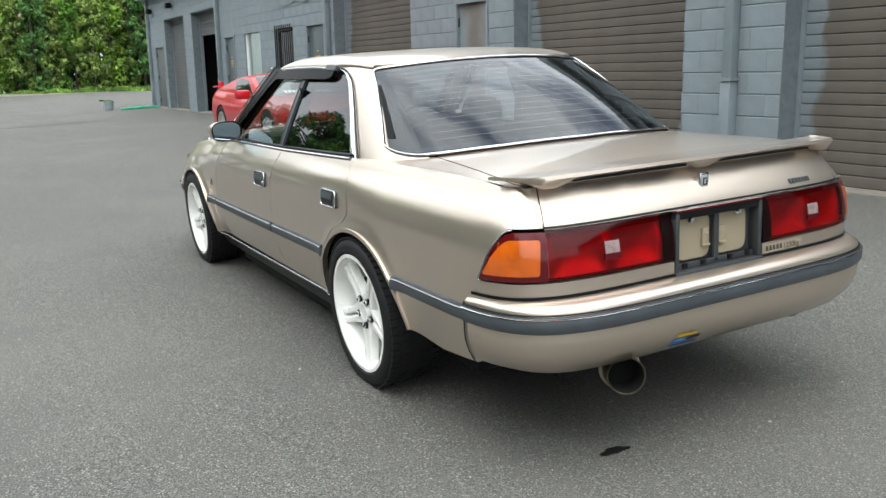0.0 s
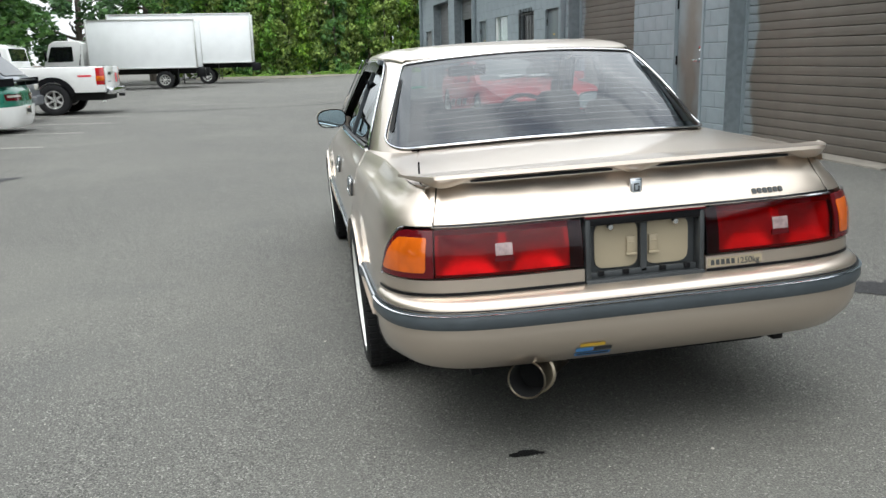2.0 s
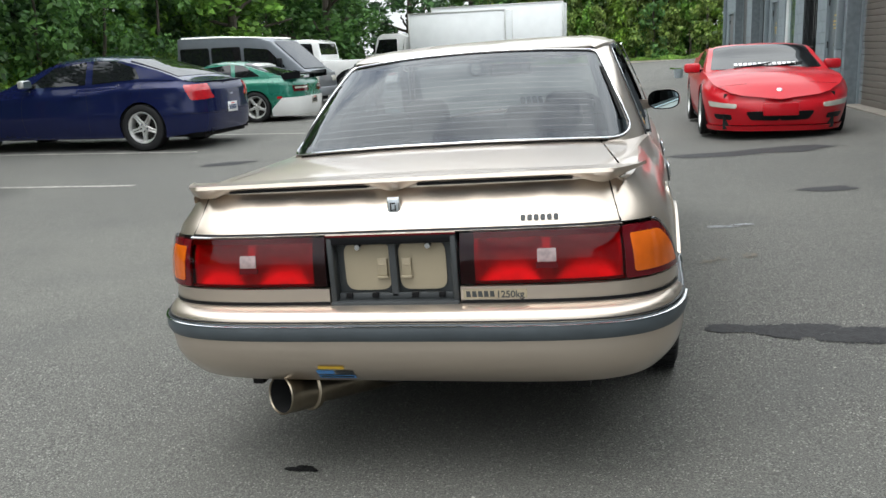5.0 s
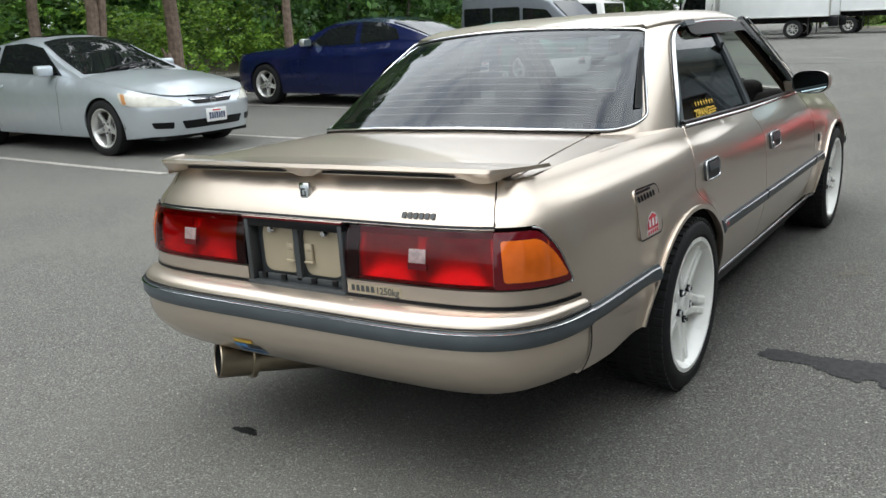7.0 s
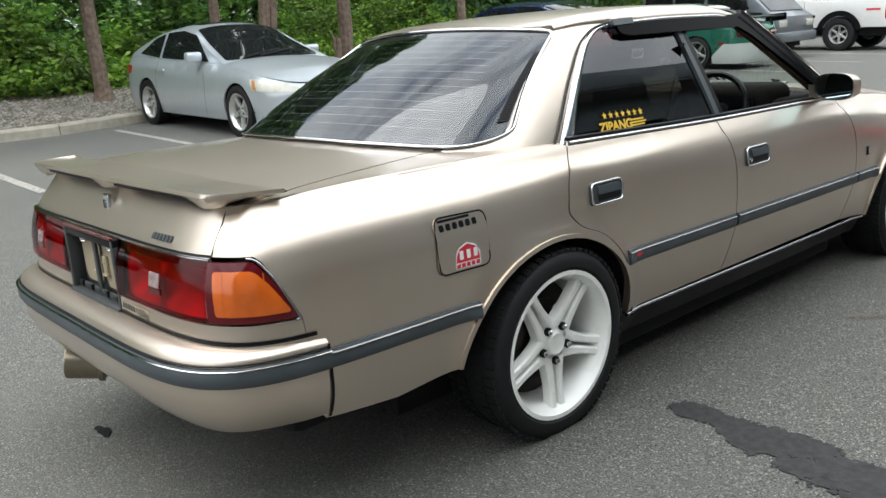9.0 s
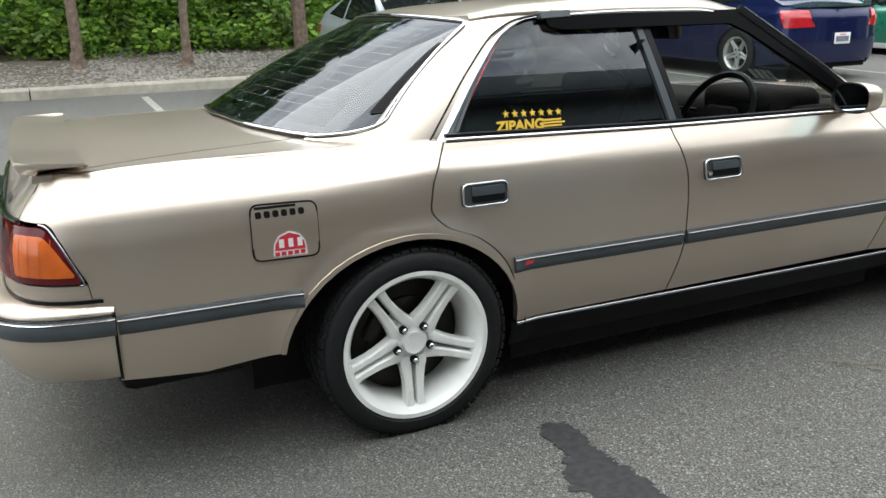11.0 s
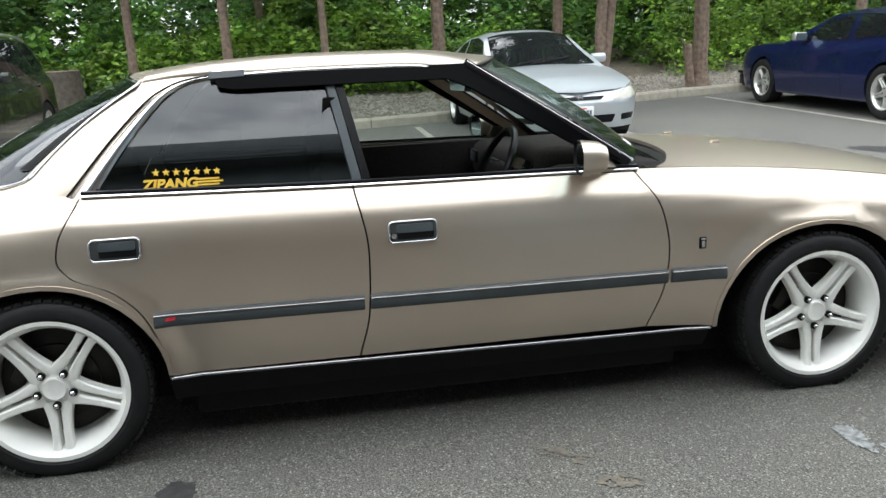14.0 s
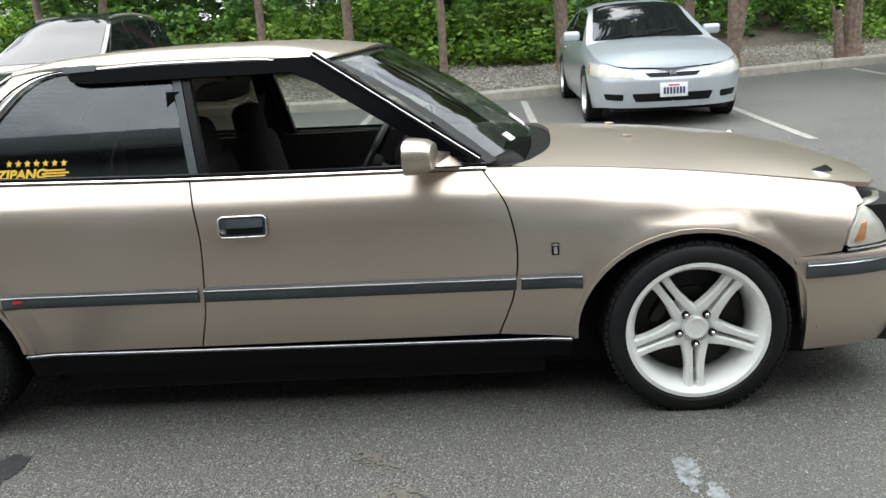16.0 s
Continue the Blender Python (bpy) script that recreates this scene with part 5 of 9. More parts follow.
for s in (-1, 1):
    part("window_band", facing(panel(rounded([(s * 0.972, 0.06, 0.18), (s * 0.87, 0.06, 0.12), (s * 0.89, 0.95, 0.05), (s * 0.955, 0.965, 0.05)], 0.05), rearg, 0.06, lift=-0.004), (0, 0, 1)), M_BAND, car, "dark printed edge of the rear window")
    for k in range(30):
        v = 0.195 + 0.0185 * k
        part("vent_slot", facing(panel([(s * (0.974 - 0.008 * v), v), (s * (0.961 - 0.008 * v), v), (s * (0.961 - 0.008 * v), v + 0.011), (s * (0.974 - 0.008 * v), v + 0.011)], rearg, 0.1, lift=0.0045, thick=0.003), (0, 0, 1)), M_DARK, car, smooth=0)
    part("vent_strip", facing(panel(rounded([(s * 0.9755, 0.18), (s * 0.9555, 0.18), (s * 0.951, 0.77), (s * 0.971, 0.77)], 0.008), rearg, 0.1, lift=0.003), (0, 0, 1)), M_BLACK, car)
part("window_band", facing(panel([(-0.9, 0.03), (0.9, 0.03), (0.9, 0.085), (-0.9, 0.085)], rearg, 0.08, lift=-0.004), (0, 0, 1)), M_BAND, car)
RW = rounded([(-0.985, 0.015, 0.13), (0.985, 0.015, 0.13), (0.970, 0.985, 0.055), (-0.970, 0.985, 0.055)], 0.10, 9)
RW = [tuple(Vector(p).lerp(Vector(RW[(i + 1) % len(RW)]), k / 24)) for i, p in enumerate(RW) for k in range(24 if (Vector(p) - Vector(RW[(i + 1) % len(RW)])).length > 0.2 else 1)]
for s_ in (-1, 1):
    tip = [(0.90, 1.01), (0.975, 1.01), (0.978, 0.90), (0.955, 0.95), (0.93, 0.98)]
    part("glass_corner", facing(panel([(s_ * u, v) for u, v in tip], rearg, 0.03, lift=-0.003), (0, 0, 1)), PAINT, car)
    fill = [(0.84, -0.14), (0.992, -0.14), (0.992, 0.15)] + [(0.985 - 0.13 * t * t, 0.145 - 0.26 * t + 0.13 * t * t) for t in np.linspace(0, 1, 12)]
    part("glass_corner", facing(panel([(s_ * float(u), float(v)) for u, v in fill], rearg, 0.03, lift=-0.002), (0, 0, 1)), PAINT, car)
part("window_rubber", sweep([tuple(rearg(u, v, 0.001)) for u, v in RW], [(-0.006, -0.004), (0.005, -0.004), (0.005, 0.002), (-0.006, 0.002)], closed=True, up=Vector((0, -0.5, 0.86))), M_BLACK, car)
part("window_trim", sweep([tuple(rearg(u * 1.004, 0.5 + (v - 0.5) * 1.008, 0.004)) for u, v in RW], ring(0.0046, 8), closed=True, up=Vector((0, -0.5, 0.86))), M_CHROME, car, "bright surround of the rear window")
part("windscreen_trim", sweep([tuple(wind(-0.96 + 1.92 * i / 24, 0.985, 0.003)) for i in range(25)], [(-0.008, -0.004), (0.008, -0.004), (0.008, 0.004), (-0.008, 0.004)]), M_BLACK, car)
# C-pillar skin, between the rear window and the rear side window
WIN_REAR = line((0.150, 0.868), (0.205, 0.950), (0.31, 1.085), (0.42, 1.195), (0.50, 1.232), (0.60, 1.247), n=6)
cp, n_c = [], 30
for i in range(n_c + 1):
    t = i / n_c
    a = rearg(0.977 - 0.010 * t, -0.14 + 1.14 * t, -0.002)
    k = WIN_REAR[int(t * (len(WIN_REAR) - 1))]
    b = gs(k[0], k[1], 0.004)
    for j in range(9):
        w = j / 8
        p = lerp(a, b, w) + Vector((0.006, -0.004, 0.006)) * math.sin(math.pi * w)
        cp.append(tuple(p))
piece = (cp, [(9 * i + j, 9 * i + j + 1, 9 * i + j + 10, 9 * i + j + 9) for i in range(n_c) for j in range(8)])
both("c_pillar", piece, PAINT, smooth=60)
# the roof's rear corner, rolled down on to the pillar
over = [roof(x, y) for x, y in roof_side]
foot_a, foot_b = rearg(0.967, 1.0, -0.002), gs(*WIN_REAR[-1], 0.004)
cor = []
for i, p_ in enumerate(over):
    w_ = i / (len(over) - 1)
    q_ = lerp(foot_a, foot_b, w_) + Vector((0.006, -0.004, 0.006)) * math.sin(math.pi * w_)
    for k in range(6):
        w = k / 5
        cor.append(tuple(lerp(p_, q_, w) + Vector((0.004, -0.001, 0.003)) * math.sin(math.pi * w)))
both("roof_corner", (cor, [(6 * i + k, 6 * i + k + 1, 6 * i + k + 7, 6 * i + k + 6) for i in range(len(over) - 1) for k in range(5)]), PAINT, smooth=70)
surround, n_b = [], 8
edge_run = WIN_REAR[1:]
for i, (y, z) in enumerate(edge_run):
    t = i / (len(edge_run) - 1)
    wide = 0.036 * (1 - t) ** 1.5 + 0.013
    for k in range(n_b):
        a = k / (n_b - 1)
        surround.append(tuple(gs(y + wide * (0.35 - a) * 1.15 + 0.004, z + wide * (a - 0.35) * 0.25, 0.004 + 0.007 * math.sin(math.pi * a))))
both("c_pillar_chrome", (surround, [(n_b * i + k, n_b * i + k + 1, n_b * (i + 1) + k + 1, n_b * (i + 1) + k) for i in range(len(edge_run) - 1) for k in range(n_b - 1)]), M_CHROME, "bright window surround", smooth=60)
both("pillar_seal", sweep([tuple(gs(y - (0.050 * (1 - i / (len(edge_run) - 1)) ** 1.5 + 0.012), z + 0.004, 0.006)) for i, (y, z) in enumerate(edge_run)], ring(0.0035, 6), up=Vector((1, 0, 0))), M_BLACK)
rear_win = [(0.19, 0.885), (1.005, 0.878), (0.93, 1.238, 0.02), (0.52, 1.236, 0.06), (0.42, 1.19), (0.30, 1.065)]
piece = panel(rounded(rear_win, 0.02), gs, 0.08, lift=-0.004)
for o in both("rear_door_window", piece, M_TINT, "black-tinted side window"):
    o.visible_shadow = False
front_win = rounded([(1.068, 0.876), (1.93, 0.868), (1.41, 1.238, 0.05), (0.995, 1.240)], 0.02)
piece = mirrored(panel(front_win, gs, 0.08, lift=-0.006))
o = part("front_door_window", facing(piece, (-1, 0, 0)), M_CLEAR, car, "clear closed side window")
o.visible_shadow = False
both("b_pillar", panel([(1.006, 0.880), (1.036, 0.880), (0.964, 1.240), (0.936, 1.240)], gs, 0.05, 0.03, lift=0.006), M_STRIP, "dark grey door pillar")
both("b_pillar", panel([(1.040, 0.880), (1.066, 0.880), (0.994, 1.240), (0.968, 1.240)], gs, 0.05, 0.03, lift=0.004), M_BLACK, "black door pillar")
apil = [tuple(gs(1.975 - 0.55 * i / 14, 0.884 + 0.362 * i / 14, 0.002)) for i in range(15)]
both("a_pillar", sweep(apil, [(-0.030, -0.012), (0.020, -0.012), (0.020, 0.014), (-0.02, 0.02)], up=Vector((1, 0, 0))), M_BLACK, "black windscreen pillar")
both("a_pillar_chrome", sweep([tuple(Vector(p) + Vector((0.034, 0.004, 0.010))) for p in apil], ring(0.0034, 6), up=Vector((1, 0, 0))), M_CHROME)
visor = [(0.580, 1.244), (0.590, 1.206), (0.640, 1.196), (1.36, 1.196), (1.44, 1.160), (1.79, 0.945), (1.86, 0.905), (1.945, 0.888), (1.455, 1.244)]
both("wind_deflector", panel(rounded(visor, 0.012), lambda y, z, o: gs(y, z, 0.018 + o), 0.05, 0.012), M_SMOKE, "smoked black wind deflector")
both("deflector_end", panel(rounded([(0.565, 1.232), (0.680, 1.236), (0.680, 1.256), (0.565, 1.252)], 0.004), lambda y, z, o: gs(y, z, 0.022 + o), 0.05, 0.02), M_STRIP, "grey deflector end clip")
for s_ in (-1, 1):
    part("screen_edge", facing(panel([(s_ * 0.985, 0.0), (s_ * 0.90, 0.0), (s_ * 0.93, 0.99), (s_ * 0.985, 0.99)], wind, 0.06, lift=0.003), (0, 0.5, 1)), M_BLACK, car)
belt = [(0.15 + 1.85 * i / 30, S.shoulder(0.15 + 1.85 * i / 30) + 0.002) for i in range(31)]
fn_belt = lambda y, z, o: Vector((S.side(y, S.shoulder(y)).x + o - 0.004, y, z))
both("belt_moulding", strip_on(fn_belt, [(y, z + 0.010) for y, z in belt], 0.006, 0.009), M_BLACK)
both("belt_chrome", bead_on(fn_belt, belt, 0.0065, 0.017), M_CHROME, "bright belt moulding", smooth=60)
both("belt_shadow_gap", bead_on(fn_belt, [(y, z - 0.0095) for y, z in belt], 0.0035, 0.010), M_BLACK, smooth=60)
both("window_corner", panel([(0.168, 0.882), (0.290, 0.882), (0.200, 0.912), (0.184, 0.912)], gs, 0.03, 0.01, lift=0.007), M_BLACK, "black window corner piece")

# side mouldings, sills
for a, b in ((-0.835, -0.345), (0.338, 1.012), (1.032, 2.082), (2.098, 2.30)):
    za, zb = 0.503 - 0.008 * (a - 1) / 1.2, 0.503 - 0.008 * (b - 1) / 1.2
    path = [(S.s_at(a + (b - a) * i / 12), za - 0.013 + (zb - za) * i / 12) for i in range(13)]
    both("side_moulding", strip_on(S.at, path, 0.025, 0.014), M_STRIP, "grey rubber side moulding")
    both("moulding_chrome", bead_on(S.at, [(u, z + 0.0160) for u, z in path], 0.0032, 0.0175), M_BRIGHT, smooth=60)
sill = [(0.355, 0.282), (2.275, 0.262), (2.262, 0.184), (0.362, 0.190)]
both("sill_skirt", panel(ys(sill), S.at, 0.05, 0.03, lift=-0.012), M_BLACK, "black sill skirt")
both("sill_chrome", bead_on(S.at, [(S.s_at(0.365 + 1.9 * i / 20), 0.282 - 0.020 * i / 20) for i in range(21)], 0.0080, 0.010), M_BRIGHT, "bright sill moulding", smooth=60)


SB = Shape(0.828, -1.172, 3.60, -0.45, 2.72, 5.5, 3.4, [(-1.2, 0.9), (3.6, 0.9)], [(0.1, 0.0), (0.9, 0.0)], top=0.0)


def bump_fn(s, z, off=0.0):
    """The skin of the bumpers: proud of the body, rolled under at the foot and over at the top."""
    under, top = max(0.0, 0.45 - z), max(0.0, z - 0.53)
    return SB.at(s, z, off - (5.5 - 2.8 * min(1.0, max(0.0, (abs(s) - 0.80) / 0.22)) ** 2) * under ** 2 - 10 * top ** 2)


e = SB.s_at(-0.842)
low_r = curve([(0.0, 0.335), (0.55, 0.335), (0.8, 0.345), (1.2, 0.352)])
rb = [(-e, 0.355)] + [(-e + 2 * e * i / 30, low_r(abs(-e + 2 * e * i / 30))) for i in range(1, 30)] + [(e, 0.355), (e, 0.541), (-e, 0.541)]
rear_bumper = part("rear_bumper", facing(panel(rb, bump_fn, 0.035, 0.03), (0, -1, 0)), PAINT, car)
lip = [(bump_fn(-e + 2 * e * i / 60, 0.5405), SB.at(-e + 2 * e * i / 60, 0.5405, -0.105)) for i in range(61)]
vs = []
for p, q in lip:
    q = Vector((q.x, max(q.y, p.y + 0.004), 0.5405))
    f_end = min(1.0, 0.75 + (abs(p.y + 0.842)) / 0.2) if p.y > -1.0 else 1.0
    for k in range(8):
        a = math.pi / 2 * k / 7
        w = p.lerp(q, 0.62 * (1 - math.cos(a)) if k < 7 else 1.0)
        vs.append((w.x, w.y, 0.5405 + 0.030 * f_end * math.sin(a)))
part("bumper_ledge", facing((vs, [(8 * i + k, 8 * i + k + 1, 8 * i + k + 9, 8 * i + k + 8) for i in range(60) for k in range(7)]), (0, 0, 1)), PAINT, rear_bumper)
for s_ in (-1, 1):
    part("bumper_seam", facing(seam_on(bump_fn, [(s_ * (e - 0.002), 0.345 + 0.20 * i / 12) for i in range(13)], 0.008, 0.0035), (s_, 0, 0)), M_BLACK, rear_bumper, smooth=0)
run = [(-e + 2 * e * i / 60, 0.515) for i in range(61)]
part("bumper_strip", facing(strip_on(bump_fn, [(u, 0.508) for u, z in run], 0.025, 0.013), (0, -1, 0)), M_STRIP, rear_bumper, "grey rubber bumper strip")
part("bumper_chrome", facing(bead_on(bump_fn, [(u, 0.5285) for u, z in run], 0.0024, 0.0150), (0, -1, 0)), M_CHROME, rear_bumper, smooth=60)
part("bumper_groove", facing(strip_on(bump_fn, [(u, 0.5385) for u, z in run], 0.0022, 0.006), (0, -1, 0)), M_BLACK, rear_bumper)
f0, f1 = SB.s_at(2.99), SB.length
fb = [(f0, 0.515), (f0 + 0.045, 0.40), (f0 + 0.065, 0.185), (f1, 0.185), (f1, 0.53), (f0, 0.522)]


def front_fn(s, z, off=0.0):
    under, top = max(0.0, 0.42 - z), max(0.0, z - 0.50)
    return SB.at(s, z, off - 0.9 * under ** 2 - 10 * top ** 2)


piece = panel(fb, front_fn, 0.035, 0.02)
both("front_bumper", piece, PAINT)
run = [(f0 + 0.04 + (f1 - f0 - 0.04) * i / 30, 0.478) for i in range(31)]
both("bumper_strip", strip_on(bump_fn, run, 0.026, 0.013), M_STRIP)
both("bumper_chrome", bead_on(bump_fn, [(u, 0.497) for u, z in run], 0.0026, 0.0155), M_CHROME, smooth=60)
lamp_f = rounded([(S.s_at(3.168), 0.540), (S.s_front(0.36), 0.540), (S.s_front(0.36), 0.655), (S.s_at(3.34), 0.672), (S.s_at(3.262), 0.658), (S.s_at(3.200), 0.602)], 0.02)
both("headlamp", panel(lamp_f, S.at, 0.04, 0.02, lift=0.004), M_CLEARL, "clear headlamp")
both("front_indicator", panel(rounded([(S.s_at(3.195), 0.556), (S.s_at(3.238), 0.556), (S.s_at(3.262), 0.615), (S.s_at(3.238), 0.612)], 0.01), S.at, 0.04, 0.01, lift=0.006), M_PALEAMBER, "pale amber front indicator")
both("headlamp_chrome", strip_on(S.at, [(S.s_at(3.17) + (S.s_front(0.36) - S.s_at(3.17)) * i / 12, 0.532) for i in range(13)], 0.004, 0.012), M_CHROME)
gq = S.length - S.s_front(0.34)
both("grille", panel([(S.length - gq, 0.535), (S.length, 0.535), (S.length, 0.67), (S.length - gq, 0.66)], S.at, 0.05, 0.02), M_BLACK, "dark front grille")

# rear lamps
for side in (1, -1):
    fnl = (lambda s, z, o=0.0: S.at(s, z, o)) if side > 0 else (lambda s, z, o=0.0: S.at(-s, z, o))
    out = (0.3 * side, -1, 0)
    a, b = S.s_rear(0.196), S.s_at(-0.900)
    am = S.s_rear(0.655)
    lamp = part("tail_lamp", facing(panel(rounded([(a, 0.622), (b, 0.622, 0.012), (S.s_at(-0.946), 0.720, 0.03), (S.s_at(-0.984), 0.771, 0.022), (a, 0.771)], 0.006), fnl, 0.04, 0.006, lift=-0.062), out), M_BLACK, car, "wide red and amber tail lamp")
    cm = S.s_rear(0.443)

    def bowl(s, z, o=0.0):
        """The mirrored bowls behind the red shell, one on each side of the reversing lens."""
        lo, hi = (a + 0.05, cm - 0.012) if s < cm else (cm + 0.012, am - 0.012)
        u = min(1.0, abs(2 * (s - lo) / (hi - lo) - 1))
        v = min(1.0, abs((z - 0.690) / 0.066))
        return fnl(s, z, o - 0.008 - 0.042 * (1 - u ** 3) * (1 - v ** 2.4))
    part("reflector_bowl", facing(panel([(a + 0.03, 0.626), (am - 0.006, 0.626), (am - 0.006, 0.768), (a + 0.03, 0.768)], bowl, 0.012), out), M_REFLECTOR, lamp, "bright reflector bowls")
    shell = part("red_lens", facing(panel(rounded([(a + 0.004, 0.626), (am - 0.004, 0.626), (am - 0.004, 0.768), (a + 0.004, 0.768)], 0.006), fnl, 0.04, lift=0.010), out), M_LENSRED, lamp, "glossy red lens")
    shell.visible_shadow = False
    part("lens_band", facing(panel([(a + 0.004, 0.626), (a + 0.044, 0.626), (a + 0.044, 0.768), (a + 0.004, 0.768)], fnl, 0.04, 0.004, lift=0.003), out), M_BLACK, lamp)
    part("lens_edge", facing(panel([(a + 0.046, 0.626), (am - 0.006, 0.626), (am - 0.006, 0.634), (a + 0.046, 0.634)], fnl, 0.04, 0.004, lift=0.003), out), M_DKRED, lamp)
    # dark red strip imitates the dimmer upper part of the lit lens
    part("lens_brow", facing(panel([(a + 0.046, 0.752), (am - 0.006, 0.752), (am - 0.006, 0.768), (a + 0.046, 0.768)], fnl, 0.04, 0.004, lift=0.003), out), M_DKRED, lamp)
    part("lens_corner", facing(panel(rounded([(am - 0.003, 0.626), (b - 0.002, 0.626, 0.012), (S.s_at(-0.947), 0.720, 0.03), (S.s_at(-0.985), 0.768, 0.022), (am - 0.003, 0.768)], 0.006), fnl, 0.03, 0.008, lift=0.0095), out), M_DKRED, lamp, "dark red corner of the lens")
    part("amber_lens", facing(panel(rounded([(am + 0.022, 0.643), (b - 0.016, 0.643, 0.012), (S.s_at(-0.957), 0.714, 0.03), (S.s_at(-0.988), 0.748, 0.018), (am + 0.016, 0.748)], 0.01), fnl, 0.03, 0.004, lift=0.0112), out), M_AMBER, lamp, "amber lens")
    for i in range(5):
        u = am + 0.045 + 0.034 * i
        if u < b - 0.05:
            part("lens_rib", facing(seam_on(fnl, [(u, 0.646), (u - 0.001, 0.70), (u - 0.002, 0.742)], 0.0025, 0.0120), out), M_AMBER, lamp, smooth=0)
    c = S.s_rear(0.443)
    part("reverse_lamp", facing(panel(rounded([(c - 0.026, 0.686), (c + 0.026, 0.686), (c + 0.026, 0.722), (c - 0.026, 0.722)], 0.003), fnl, 0.03, 0.006, lift=0.0125), out), M_REVLENS, lamp, "clear reversing lens")
    part("lamp_step", facing(panel([(c - 0.029, 0.668), (c + 0.029, 0.668), (c + 0.029, 0.684), (c - 0.029, 0.684)], fnl, 0.03, 0.006, lift=0.0115), out), M_DKRED, lamp)
    rimline = rounded([(a, 0.620), (b + 0.004, 0.620, 0.014), (S.s_at(-0.942), 0.720, 0.03), (S.s_at(-0.981), 0.775, 0.024), (a, 0.775)], 0.006)
    part("lamp_chrome", sweep([tuple(fnl(u, v, 0.008)) for u, v in rimline[6:-6]], ring(0.0030, 8), up=Vector((0.3, 0.9, 0.1))), M_BRIGHT, lamp, smooth=60)
    # black strip drawn for the shadow line between garnish and bumper ledge
    part("garnish_gap", facing(seam_on(fnl, [(a + (S.s_at(-0.862) - a) * i / 30, 0.5745) for i in range(31)], 0.010, 0.0045), out), M_BLACK, car, smooth=0)
    part("lower_garnish", facing(panel([(a, 0.560), (S.s_at(-0.886), 0.560), (S.s_at(-0.894), 0.618), (a, 0.618)], fnl, 0.04, 0.02, lift=0.002), out), PAINT, car)

# number plate recess
pz0, pz1, px = 0.566, 0.768, 0.192
rec = new("plate_recess")
rec.parent = car
rec.matrix_local = Matrix.Translation((0, S.at(0, 0.66).y, 0))
part("recess_back", box(-px, px, 0.035, 0.045, pz0, pz1), M_PLATEGREY, rec, "empty grey number plate recess", 0)
for x0, x1 in ((-px, -px + 0.018), (px - 0.018, px)):
    part("recess_side", box(x0, x1, -0.006, 0.04, pz0, pz1, 0.006), M_PLATEGREY, rec)
part("recess_base", box(-px, px, -0.014, 0.04, pz0 - 0.008, pz0 + 0.014, 0.004), M_PLATEGREY, rec)
part("recess_head", box(-px, px, -0.004, 0.04, pz1 - 0.022, pz1 + 0.003, 0.004), M_BLACK, rec)
part("recess_trim", box(-px, px, -0.008, 0.002, pz1 + 0.003, pz1 + 0.009), M_DKRED, rec, smooth=0)
for x0, x1 in ((-0.152, -0.013), (0.013, 0.152)):
    flat = panel(rounded([(x0, 0.604), (x1, 0.604), (x1, 0.746), (x0, 0.746)], 0.034), lambda a, b, o: Vector((a, 0.030 - o, b)), 0.08, 0.006)
    part("plate_mount", facing(flat, (0, -1, 0)), M_BEIGE, rec, "bare beige panel where the plate was")
part("mount_lip", box(-px + 0.02, px - 0.02, 0.010, 0.020, pz0 + 0.012, pz0 + 0.034, 0.004), M_PLATEGREY, rec)
for x in (-0.036, 0.036):
    part("plate_bracket", join(box(x - 0.015, x + 0.015, 0.020, 0.032, 0.646, 0.700, 0.005), box(x - 0.017, x + 0.017, 0.016, 0.030, 0.640, 0.648, 0.003), box(x - 0.009, x + 0.009, 0.017, 0.030, 0.678, 0.684, 0.002)), M_BEIGE, rec)
part("mount_groove", box(-0.011, 0.011, 0.010, 0.02, pz0 + 0.02, pz1 - 0.02, 0.003), M_PLATEGREY, rec, smooth=0)
for x in (-0.105, 0.105):
    part("mount_screw", moved(lathe([(0.012, 0), (0.012, 0.008), (0.02, 0.012)], 10, "y"), Matrix.Translation((x, 0, 0.735))), M_CHROME, rec)
for x in (-0.14, -0.06, 0.06, 0.14):
    part("mount_clip", box(x - 0.01, x + 0.01, 0.004, 0.014, pz0 + 0.02, pz0 + 0.036, 0.002), M_BLACK, rec)

# boot spoiler: a slim blade flush with the lid, on three feet that grow out of its underside
vs, n_s, prof = [], 110, 11
